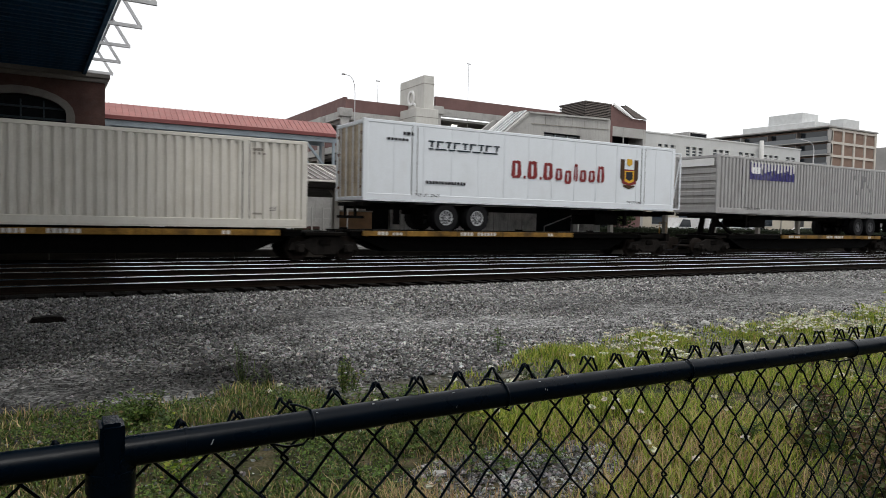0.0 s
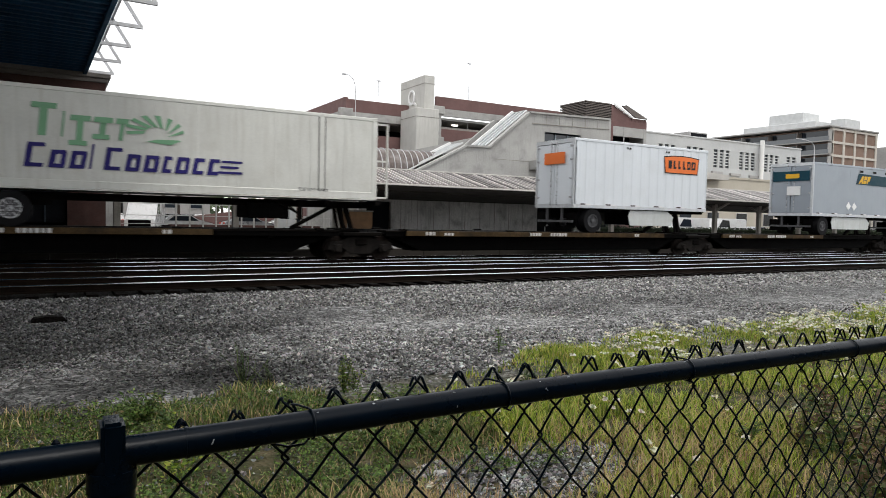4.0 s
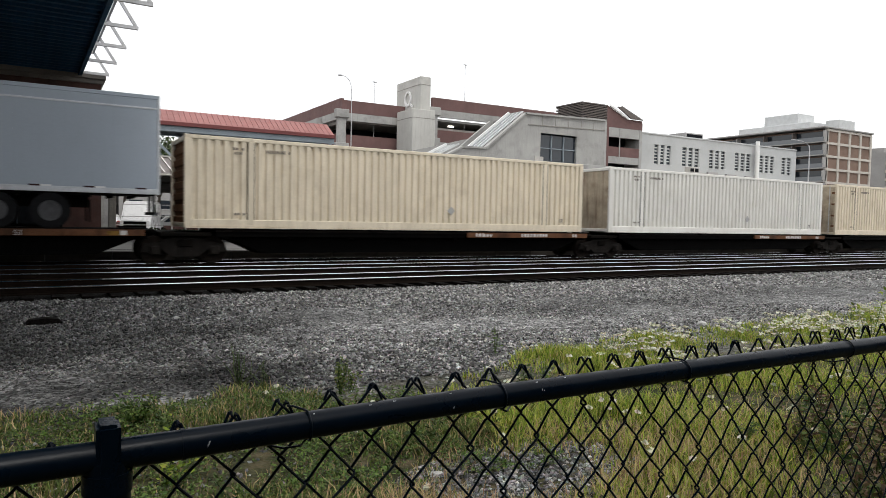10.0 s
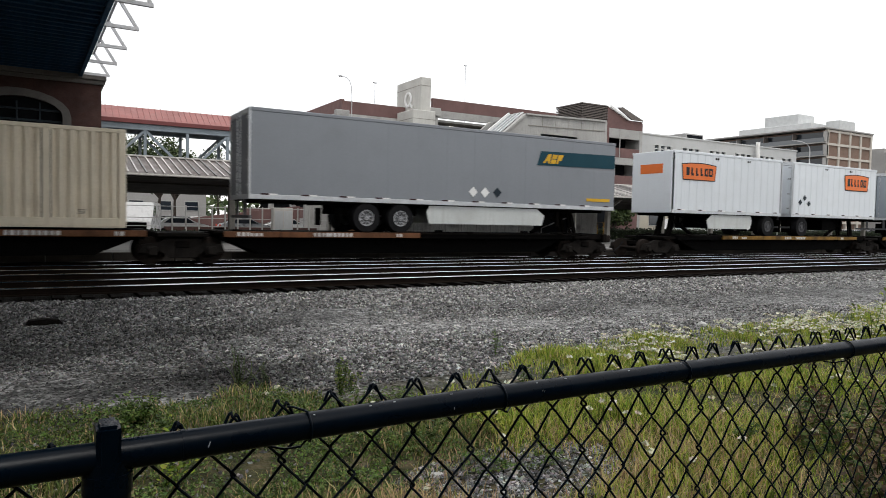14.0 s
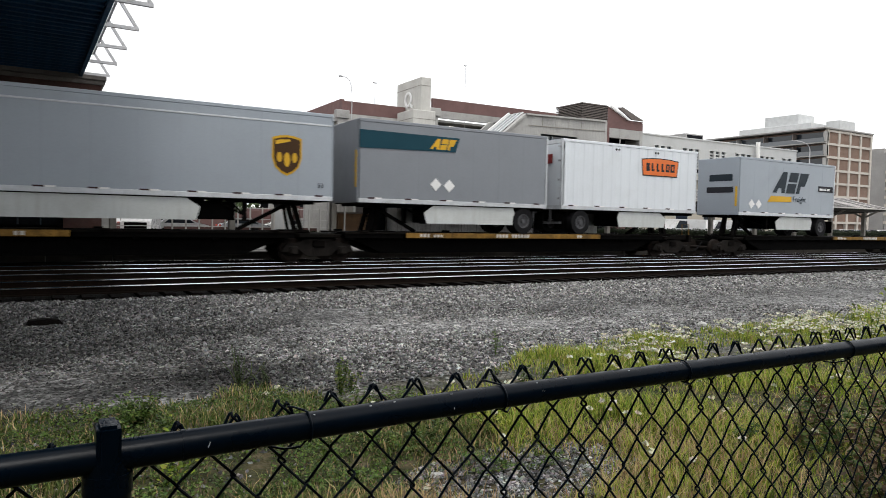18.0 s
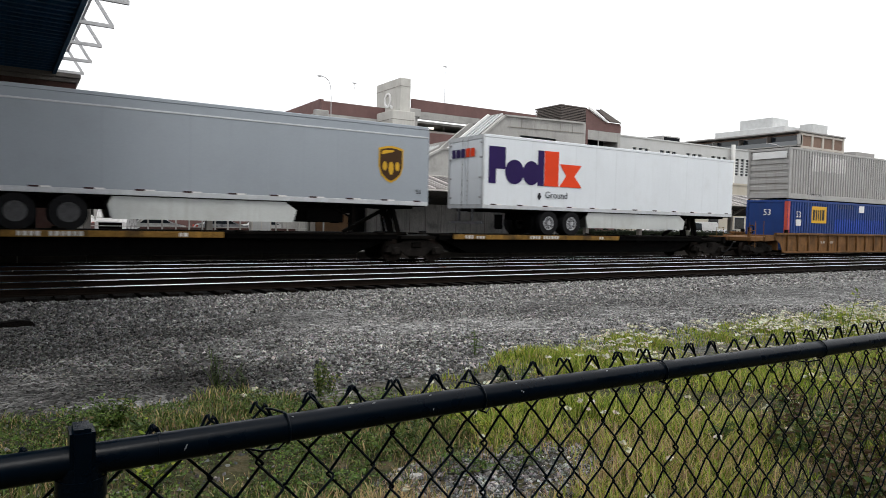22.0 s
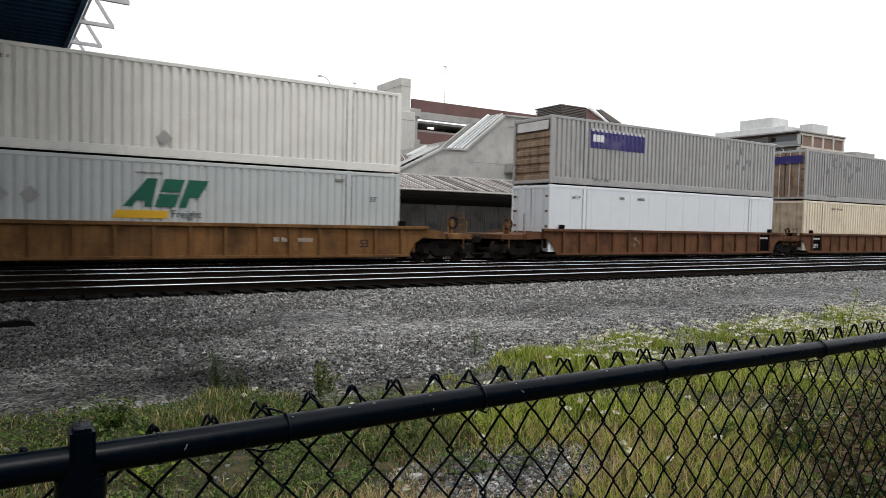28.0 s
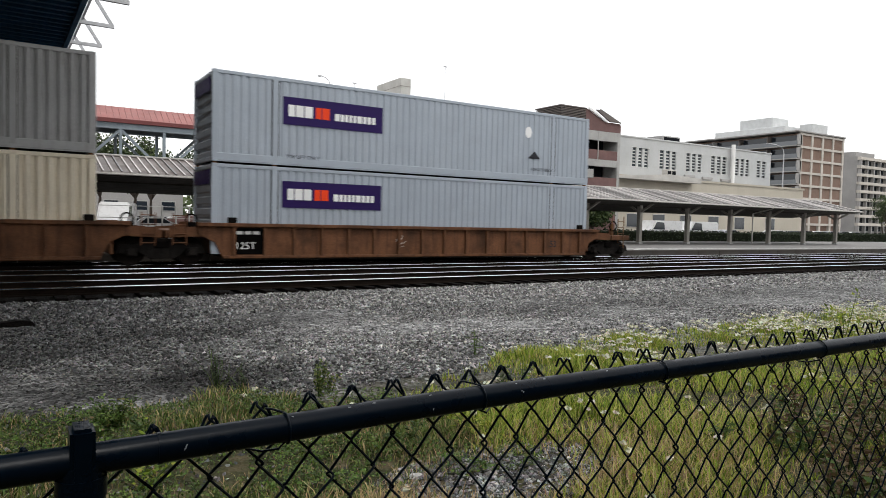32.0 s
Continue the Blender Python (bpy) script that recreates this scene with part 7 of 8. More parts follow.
# loads, in the order in which they pass
c = container(-8.65, 1.12, M_IVORY, "ribs", label="pale ivory ribbed steel container on a spine car")
placards(c, [(7.2, 0.75)], M_GREYWARM)
words("53'", 0.2, M_INK, c, (14.9, -1.302, 0.55))
code(c, 14.35, 2.48, 4, 0.1)
code(c, 14.35, 2.36, 3, 0.08, 4)
code(c, 14.35, 0.42, 4, 0.07, 5)


def chassis_under(x, length, axles, nose, rim):
    ob = rides(thing("container_chassis", (x, TRACK_Y, 1.06), "black steel skeletal container chassis on a spine car", "chassis", "container chassis"))
    bm = shape()
    for y in (-0.45, 0.45):
        box(bm, 0.1, length - 0.1, y - 0.07, y + 0.07, 0.78, 1.0)
    part("main_beam", bm, M_STEEL_DARK, ob)
    for xx in (0.15, 2.03, length - 2.03, length - 0.15):
        part("bolster", box(shape(), xx - 0.1, xx + 0.1, -1.22, 1.22, 0.88, 1.02), M_STEEL_DARK, ob)
    for i in range(1, 9):
        part("cross_member", box(shape(), i * length / 9 - 0.05, i * length / 9 + 0.05, -0.7, 0.7, 0.85, 0.95), M_STEEL_DARK, ob)
    running_gear(ob, axles, length, rim, nose, True, 1.0)
    return ob


# white refrigerated container with dark red lettering
chassis_under(9.55, 16.0, (3.45, 4.85), 1, M_CHROME)
c = container(9.55, 2.12, M_WHITE, "door", False, "white insulated container with maroon marks and a crest", end_material=M_RUSTY, length=15.75)
x = 6.38
for w, hh in ((0.55, 0.72), (0.10, 0.12), (0.56, 0.74), (0.10, 0.12), (0.56, 0.72), (0.42, 0.52), (0.42, 0.58), (0.26, 0.76), (0.42, 0.52), (0.42, 0.52), (0.46, 0.74)):
    z0 = 1.10 - (0.12 if hh == 0.58 else 0)
    if w < 0.15:
        decal(c, M_MAROON, rect(x, x + w, z0, z0 + hh), "logo_bar")
    else:
        decal(c, M_MAROON, [(x, z0 + 0.1), (x + 0.1, z0), (x + w * 0.36, z0 + 0.04), (x + w * 0.34, z0 + hh), (x + 0.06, z0 + hh - 0.04)], "logo_bar")
        decal(c, M_MAROON, [(x + w * 0.55, z0), (x + w * 0.78, z0 + 0.04), (x + w * 0.92, z0 + 0.14), (x + w * 0.84, z0 + hh * 0.9), (x + w * 0.58, z0 + hh * 0.86)], "logo_bar")
        decal(c, M_MAROON, [(x + w * 0.2, z0 + hh * 0.88), (x + w * 0.5, z0 + hh * 0.80), (x + w * 0.9, z0 + hh * 0.92), (x + w * 0.55, z0 + hh)], "logo_bar", -1.308)
        if hh < 0.7 or w > 0.54:
            decal(c, M_MAROON, [(x + w * 0.1, z0), (x + w * 0.5, z0 + 0.02), (x + w * 0.9, z0 + 0.1), (x + w * 0.5, z0 + 0.13)], "logo_bar", -1.308)
    x += w + 0.075
for dx, dz, w, h, m in ((0, 0, 0.86, 0.72, M_MAROON), (0, 0.02, 0.56, 0.56, M_GOLD), (0, 0.05, 0.42, 0.40, M_INK), (-0.42, 0.32, 0.24, 0.95, M_UMBER), (0.42, 0.32, 0.24, 0.95, M_UMBER), (0, 0.66, 0.32, 0.32, M_GOLD), (0, -0.42, 0.7, 0.16, M_UMBER)):
    decal(c, m, [(12.85 + dx - w / 2, 1.42 + dz - h / 2 + 0.1), (12.85 + dx, 1.42 + dz - h / 2), (12.85 + dx + w / 2, 1.42 + dz - h / 2 + 0.1), (12.85 + dx + w / 2, 1.42 + dz + h / 2), (12.85 + dx - w / 2, 1.42 + dz + h / 2)], "crest_piece", -1.304 - 0.002 * (w < 0.7) - 0.002 * (w < 0.45))
for k in range(9):
    gx = 2.58 + k * 0.365
    decal(c, M_SLATE, rect(gx, gx + 0.29, 2.25, 2.30, 0.02), "logo_bar")
    decal(c, M_SLATE, rect(gx + (0.0 if k % 2 else 0.11), gx + (0.08 if k % 2 else 0.19), 2.06, 2.25, 0.02), "logo_bar")
bars(c, M_SLATE, 2.6, 1.97, (0.2, 0.5, 0.3, 0.6, 0.4, 0.7), 0.05, 0.08, "marking_bar")
bars(c, M_INK, 2.52, 0.70, (0.1,) * 13, 0.11, 0.035)
words("TOP LIFT ONLY", 0.15, M_INK, c, (2.06, -1.308, 0.22))
words("TOP LIFT ONLY", 0.14, M_INK, c, (12.72, -1.308, 0.28))
bars(c, M_INK, 0.9, 2.2, (0.12, 0.1, 0.12, 0.1, 0.12, 0.1), 0.09, 0.04)
bars(c, M_INK, 1.55, 2.42, (0.1, 0.14, 0.1), 0.11, 0.04)
fr = shape()
for y in (-1.2, 1.2):
    for zz in (0.1, 2.7):
        beam(fr, (15.7, y, zz), (16.25, y, zz), 0.06, 0.06)
    beam(fr, (16.25, y, 0.1), (16.25, y, 2.7), 0.06, 0.06)
    beam(fr, (15.75, y, 0.2), (16.25, y, 2.6), 0.04, 0.04)
beam(fr, (16.25, -1.2, 2.7), (16.25, 1.2, 2.7), 0.06, 0.06)
beam(fr, (16.25, -1.2, 0.1), (16.25, 1.2, 0.1), 0.06, 0.06)
part("nose_frame", fr, M_WHITE, c, "white tubular guard frame")

# grey ribbed container on a chassis, with an old purple sign
chassis_under(28.35, 16.1, (12.7, 14.0), -1, M_RIMDARK)
c = container(28.35, 2.10, M_GREYBOX, "ribs", label="weathered grey ribbed container with a faded purple sign")
purple_sign(c, 2.5, 1.78, 3.78, 0.86, True, worn=True)
smudges(c, 12.0, 14.2, 5, 8)
words("TOP LIFT ONLY", 0.17, M_INK, c, (2.2, -1.302, 0.22))
words("TOP LIFT ONLY", 0.17, M_INK, c, (12.8, -1.302, 0.22))
decal(c, M_PAPER, rect(-1.1, 0.9, 2.35, 2.72), "patch", side=-0.03, label="white painted patch")

# white container with green and navy marks
chassis_under(46.3, 16.0, (3.4, 4.75), 1, M_CHROME)
c = container(46.3, 2.12, M_WHITE2, "door", False, "dirty white insulated container with green and navy marks", end_material=M_RUSTY, length=15.75)
M_MINT = mat("soft green decal", (0.16, 0.36, 0.20), 0.45, 0, 0.08, 1, 20)
x = 5.22
for w, hh, dz in ((0.62, 0.92, 0), (0.17, 0.72, 0), (0.52, 0.86, -0.22), (0.50, 0.64, 0), (0.34, 0.64, 0)):
    z0 = 1.5 + dz
    decal(c, M_MINT, rect(x + w * 0.32, x + w * 0.64, z0, z0 + hh, 0.07), "logo_bar")
    if w > 0.2:
        decal(c, M_MINT, rect(x + 0.04, x + w + 0.04, z0 + hh - 0.16, z0 + hh, 0.02), "logo_bar", -1.308)
    if 0.4 < w < 0.55:
        decal(c, M_MINT, rect(x, x + w * 0.9, z0, z0 + 0.14), "logo_bar", -1.308)
    x += w + 0.08
for i in range(8):
    a = i / 7
    u0, u1 = math.radians(200 - 190 * a), math.radians(188 - 190 * a)
    decal(c, M_MINT, [(8.45 + 0.82 * math.cos(u0), 1.86 + 0.46 * math.sin(u0)), (8.45 + 0.82 * math.cos(u1), 1.86 + 0.46 * math.sin(u1)), (8.5 + 0.32 * math.cos(u1 - 0.4), 1.78 + 0.2 * math.sin(u1 - 0.4)), (8.5 + 0.36 * math.cos(u0 - 0.3), 1.76 + 0.2 * math.sin(u0 - 0.3))], "logo_stripe")
decal(c, M_MINT, [(8.2, 1.52), (8.9, 1.46), (9.22, 1.62), (8.9, 1.62), (8.5, 1.6)], "logo_stripe")
x = 5.08
for w, hh in ((0.5, 0.68), (0.44, 0.5), (0.44, 0.5), (0.14, 0.72), (0.0, 0), (0.48, 0.66), (0.42, 0.5), (0.44, 0.5), (0.3, 0.5), (0.42, 0.5), (0.38, 0.5), (0.38, 0.5)):
    if w:
        decal(c, M_NAVY, rect(x, x + min(w, 0.36) * 0.4, 0.62, 0.62 + hh, 0.1), "logo_bar")
        if w > 0.2:
            decal(c, M_NAVY, rect(x + 0.03, x + w * 0.9, 0.62, 0.73, 0.02), "logo_bar", -1.308)
            decal(c, M_NAVY, rect(x + 0.1, x + w + 0.03, 0.51 + hh, 0.62 + hh), "logo_bar", -1.308)
        if 0.41 < w < 0.45:
            decal(c, M_NAVY, rect(x + w * 0.66, x + w * 0.95, 0.66, 0.58 + hh, 0.07), "logo_bar", -1.310)
    x += (w + 0.075) if w else 0.16
for k in range(3):
    decal(c, M_NAVY, rect(x - 0.1 + 0.05 * k, x + 0.65 - 0.12 * (k % 2), 0.68 + 0.17 * k, 0.75 + 0.17 * k), "logo_bar")
words("TOP LIFT ONLY", 0.17, M_INK, c, (2.25, -1.308, 0.25))
words("TOP LIFT ONLY", 0.15, M_INK, c, (12.9, -1.308, 0.25))
part("nose_frame", fr2 := (lambda b: [beam(b, (15.7, y, zz), (16.2, y, zz), 0.06, 0.06) for y in (-1.2, 1.2) for zz in (0.1, 1.4, 2.7)] and [beam(b, (16.2, y, 0.1), (16.2, y, 2.7), 0.06, 0.06) for y in (-1.2, 1.2)] and b)(shape()), M_WHITE2, c, "white tubular guard frame")

PUP, LONG = 8.4, 16.05
YL = "white trailer with an orange badge on a spine car"
c = trailer(71.2, PUP, M_WHITE, 1, (1.15,), (3.3, 6.2), YL, ribbed=True)
vent_dots(c, (3.04, 5.5))
yellow_plate(c, 6.55, 3.2, 2.4, 0.82)
decal(c, M_ORANGE, rect(-0.75, 0.65, 2.95, 3.45), "logo_plate", side=-0.08)

AB = "grey aluminium trailer with a teal stripe"
c = trailer(88.3, PUP, M_SILVER, 1, (1.1,), (2.0, 5.9), AB + " on a spine car")
decal(c, M_TEAL, [(4.17, 2.97), (8.38, 2.93), (8.38, 3.5), (4.38, 3.6)], "stripe", label="dark teal stripe")
slant_marks(c, M_GOLD, 4.42, 3.02, 0.44, y=-1.312)
for px in (4.5, 5.9, 7.2):
    decal(c, M_GAP, rect(px, px + 0.35, 3.66, 3.78), "vent")
placards(c, [(3.48, 1.68), (4.07, 1.66)], k=0.24)
decal(c, M_TEAL, rect(-1.1, 1.1, 3.0, 3.55), "stripe", side=-0.07)
decal(c, M_GOLD, rect(-0.5, 0.3, 3.15, 3.4), "logo_bar", side=-0.08)
decal(c, M_PAPER, rect(-0.6, 0.2, 2.2, 2.7), "notice", side=-0.07)

UP = "grey trailer with a brown and gold shield"
c = trailer(98.0, LONG, M_SILVER, 1, (2.9, 4.25), (5.2, 11.6), UP + " on a spine car", upper=True)
shield(c, 14.5, 2.60, 1.07)
words("53", 0.22, M_INK, c, (15.5, -1.31, 1.5))
decal(c, M_GOLD, rect(0.7, 1.1, 1.7, 2.1), "notice", side=-0.07)
c = trailer(117.75, LONG, M_GREYBLUE, -1, (11.9, 13.2), (5.0, 10.9), "blue grey trailer with a brown and gold shield on a flatcar", upper=True)
shield(c, 1.5, 2.48, 1.1)
words("53", 0.2, M_INK, c, (0.45, -1.31, 1.6))
decal(c, M_INK, rect(-0.9, -0.4, 1.3, 1.7), "notice", side=-0.04)
decal(c, M_INK, rect(0.3, 1.0, 1.25, 1.7), "notice", side=-0.04)

for x, m, left, lb, em in ((134.55, M_CREAM, "ribs", "cream ribbed container with dark stained ends on a spine car", M_RUST), (152.3, M_BONE, "plain", "off-white ribbed container with rust streaks on a spine car", M_RUSTY), (169.9, M_CREAM, "door", "cream ribbed steel container with rusty doors on a spine car", M_RUSTY)):
    c = container(x, 1.12, m, left, label=lb, end_material=em)
    placards(c, [(9.6, 0.75)], M_GREYWARM)
    code(c, 2.5, 2.46, 9)
    code(c, 1.45, 2.5, 3, 0.09)
    code(c, 1.5, 2.36, 3, 0.09, 1)
    code(c, 1.5, 0.42, 3, 0.08, 2)
    words("53'", 0.19, M_INK, c, (14.9, -1.302, 0.4))

c = trailer(189.7, LONG, M_DULL, 1, (4.15, 5.5), (6.6, 12.2), "dull grey trailer with a teal and gold stripe on a flatcar", M_CHROME)
decal(c, M_TEAL, [(11.68, 2.82), (16.0, 2.88), (16.0, 3.47), (11.88, 3.4)], "stripe", label="dark teal stripe")
slant_marks(c, M_GOLD, 11.98, 2.92, 0.38, y=-1.312)
placards(c, [(8.6, 1.6), (9.15, 1.6)], k=0.2)
placards(c, [(9.74, 1.62)], M_SLATE, 0.2)
decal(c, M_GOLD, rect(14.4, 15.75, 1.42, 1.55), "marking_bar")

c = trailer(209.45, PUP, M_WHITE, -1, (7.4,), (2.6, 6.1), YL, ribbed=True)
vent_dots(c, (3.04, 5.5))
yellow_plate(c, 1.83, 3.05, 2.5, 0.82)
decal(c, M_ORANGE, rect(-0.7, 0.7, 2.95, 3.4), "logo_plate", side=-0.04)
c = trailer(218.8, PUP, M_WHITE, 1, (1.05,), None, YL, ribbed=True)
vent_dots(c, (3.04, 5.5))
yellow_plate(c, 6.22, 3.12, 2.55, 0.92)
placards(c, [(0.75, 1.85), (1.15, 2.1), (1.55, 1.8)], M_SLATE)
c = trailer(229.75, LONG, M_SILVER, 1, (3.6, 5.0), (6.1, 11.7), UP + " on a spine car", upper=True)
shield(c, 14.43, 2.50, 1.07)
words("53", 0.22, M_INK, c, (15.5, -1.31, 1.5))
decal(c, M_GOLD, rect(0.7, 1.1, 1.7, 2.1), "notice", side=-0.07)
c = trailer(246.75, PUP, M_DULL, -1, (7.3,), (2.7, 6.9), AB + " on a spine car")
decal(c, M_TEAL, [(0.02, 2.98), (3.97, 3.06), (4.15, 3.6), (0.02, 3.62)], "stripe", label="dark teal stripe")
slant_marks(c, M_GOLD, 2.85, 3.12, 0.40, y=-1.312)
placards(c, [(3.13, 1.81), (3.72, 1.78)], k=0.24)
decal(c, M_GOLD, rect(-1.2, -1.05, 1.6, 2.9), "marking_bar", side=-0.04)
c = trailer(256.0, PUP, M_WHITE, 1, (1.1,), (3.3, 6.4), YL, ribbed=True)
vent_dots(c, (3.04, 5.5))
yellow_plate(c, 5.83, 3.1, 2.45, 0.80)
decal(c, M_MAROON, rect(-0.7, 0.5, 3.0, 3.4), "logo_plate", side=-0.08)
c = trailer(267.6, PUP, M_SILVER, -1, (7.3,), (3.2, 6.5), "light grey trailer with slate and yellow marks on a flatcar")
slant_marks(c, M_SLATE, 2.72, 2.30, 1.12)
decal(c, M_GOLD, [(2.34, 1.80), (4.38, 1.84), (4.4, 2.12), (2.6, 2.12)], "logo_bar")
words("Freight", 0.42, M_SLATE, c, (4.5, -1.31, 1.86))
decal(c, M_INK, rect(6.85, 8.25, 2.48, 2.8), "notice")
bars(c, M_PAPER, 6.95, 2.56, (0.3, 0.1, 0.1, 0.3), 0.12, 0.06, y=-1.312)
placards(c, [(1.01, 1.64), (1.59, 1.65)], k=0.24)
decal(c, M_SLATE, rect(-0.9, 0.5, 2.8, 3.15), "logo_bar", side=-0.04)
decal(c, M_INK, rect(-0.95, 0.65, 2.2, 2.5), "notice", side=-0.04)
decal(c, M_GOLD, rect(-1.2, -1.08, 1.5, 2.5), "marking_bar", side=-0.045)
c = trailer(287.6, LONG, M_SILVER, 1, (2.8, 4.1), (5.1, 10.9), UP + " on a spine car", upper=True)
shield(c, 14.43, 2.50, 1.07)
words("53", 0.22, M_INK, c, (15.5, -1.31, 1.5))
decal(c, M_GOLD, rect(0.7, 1.1, 1.7, 2.1), "notice", side=-0.07)
c = trailer(306.2, LONG, M_WHITE, 1, (3.5, 4.8), (5.7, 12.4), "white trailer with large purple and orange marks on a flatcar", M_CHROME)
block_marks(c, 0.23, 2.08, 1.48)
words("Ground", 0.40, M_SLATE, c, (3.2, -1.31, 1.58))
decal(c, M_INK, [(2.8, 1.6), (2.9, 1.46), (3.0, 1.6), (2.95, 1.78), (2.85, 1.78)], "marking_bar")
for y0, m in ((0.95, M_PURPLE), (0.6, M_PURPLE), (0.25, M_PURPLE), (-0.1, M_ORANGERED), (-0.45, M_ORANGERED)):
    decal(c, m, rect(y0 - 0.28, y0, 3.15, 3.5), "logo_bar", side=-0.08)

# double stacks in well cars
W0, W1 = 0.34, 3.30
c = container(327.35, W0, M_BLUE, "plain", label="deep blue ribbed container with a yellow sign in a well car")
decal(c, M_GOLD, rect(2.4, 3.98, 1.6, 2.58), "sign_panel", -1.300, "yellow sign panel")
bars(c, M_INK, 2.52, 1.76, (0.2, 0.14, 0.1, 0.14, 0.24), 0.62, 0.1, "logo_bar", y=-1.308)
words("53", 0.5, M_PAPER, c, (0.8, -1.302, 1.9))
decal(c, M_PAPER, rect(0.82, 1.33, 1.42, 1.78), "notice", -1.300)
decal(c, M_PAPER, rect(7.7, 8.3, 2.33, 2.75), "notice", -1.300)
rib_patch(c, M_BLUE3, 5.24, 7.25, 2.5, 2.76, name="repaint_strip")
code(c, 13.0, 2.45, 7, 0.11, 3, material=M_FADED)
rib_patch(c, M_BLUE2, 5.1, 11.1, 1.02, 1.92, ragged=0.12, name="repaint_strip")
for px in (0.08, 16.07):
    decal(c, M_RED, rect(px - 0.09, px + 0.09, 0.1, 2.8), "corner_stripe", -1.306)
words("53", 0.5, M_PAPER, c, (-0.03, 0.2, 2.0), axis="x")
decal(c, M_RED, rect(-1.28, -1.1, 0.1, 2.8), "corner_stripe", side=-0.035)
c = container(327.35, W1, M_GREYWARM, "ribs", label="warm grey ribbed container with a worn white patch stacked on another")
rib_patch(c, M_FADED, 2.3, 6.15, 1.62, 2.6, ragged=0.1, seed=4, name="decal_strip")
smudges(c, 12.6, 14.0, 9, 9)
words("TOP LIFT ONLY", 0.17, M_INK, c, (2.2, -1.302, 0.22))
decal(c, M_PAPER, rect(-1.1, 1.0, 2.3, 2.7), "patch", side=-0.03, label="white painted patch")

def abf_box(x, z, green, lb):
    c = container(x, z, M_PALE, "door", label=lb)
    slant_marks(c, M_GREEN if green else M_SLATE, 6.85, 1.45, 0.86)
    decal(c, M_GOLD, [(6.56, 1.1), (8.1, 1.1), (8.13, 1.34), (6.68, 1.34)], "logo_bar")
    words("Freight", 0.32, M_SLATE, c, (8.2, -1.308, 1.14))
    words("53'", 0.24, M_INK, c, (1.35 if not green else 1.6, -1.302, 1.7))
    words("53'", 0.24, M_INK, c, (14.95, -1.302, 1.86))
    code(c, 2.5, 2.5, 5, 0.12)
    code(c, 7.2, 2.44, 9, 0.07, 6)
    code(c, 13.6, 2.5, 4, 0.12, 7)
    return c

c = abf_box(346.85, W0, False, "pale grey ribbed container with slate slanted marks in a well car")
placards(c, [(11.28, 2.0), (11.9, 2.0)], M_PAPER)
c = container(346.85, W1, M_FXGREY, "ribs", label="light blue grey ribbed container with a purple sign stacked on another")
purple_sign(c, 2.33, 1.6, 3.66, 0.88)
words("TOP LIFT ONLY", 0.17, M_INK, c, (2.3, -1.302, 0.25))
words("TOP LIFT ONLY", 0.17, M_INK, c, (12.9, -1.302, 0.25))
decal(c, M_PURPLE, rect(-1.1, 1.1, 2.3, 2.7), "sign_panel", side=-0.03)
c = abf_box(366.45, W0, True, "pale grey green ribbed container with dark green slanted marks")
placards(c, [(3.75, 1.7), (4.5, 1.7)], M_GREYBOX, 0.26)
c = container(366.45, W1, M_BONE, "door", label="off-white ribbed container with rusty doors stacked on another", end_material=M_ENDRUST)
placards(c, [(8.0, 0.6)], M_GREYWARM, 0.24)
code(c, 3.1, 2.42, 10, 0.12)
words("53'", 0.24, M_INK, c, (0.45, -1.302, 0.35))
decal(c, M_GOLD, rect(2.05, 2.35, 0.35, 0.5), "notice")

c = container(389.88, W0, M_WHITE, "door", False, "clean white container in a well car")
code(c, 4.2, 2.38, 4, 0.14)
code(c, 5.4, 2.38, 6, 0.14, 3)
words("WTP", 0.24, M_INK, c, (1.25, -1.308, 2.3))
c = container(389.88, W1, M_GREYBOX, "ribs", label="grey ribbed container with a faded purple sign stacked on another", end_material=M_ENDRUST)
purple_sign(c, 2.27, 1.66, 3.51, 0.82, True)
smudges(c, 12.0, 14.5, 4, 9)
words("TOP LIFT ONLY", 0.17, M_INK, c, (2.4, -1.302, 0.2))
decal(c, M_FADED, rect(-1.1, 1.0, 2.3, 2.7), "patch", side=-0.03)
c = container(409.17, W0, M_CREAM, "plain", label="cream ribbed container in a well car", end_material=M_RUSTY)
code(c, 2.9, 2.42, 11, 0.12)
c = container(409.17, W1, M_GREYBOX, "door", label="grey ribbed container with a small faded purple sign", end_material=M_ENDRUST)
purple_sign(c, 9.97, 1.68, 3.78, 0.78, True)
smudges(c, 2.4, 6.0, 3)
words("TOP LIFT ONLY", 0.17, M_INK, c, (2.3, -1.302, 0.2))
decal(c, M_PURPLE_OLD, rect(-1.1, 1.1, 2.1, 2.55), "sign_panel", side=-0.07)
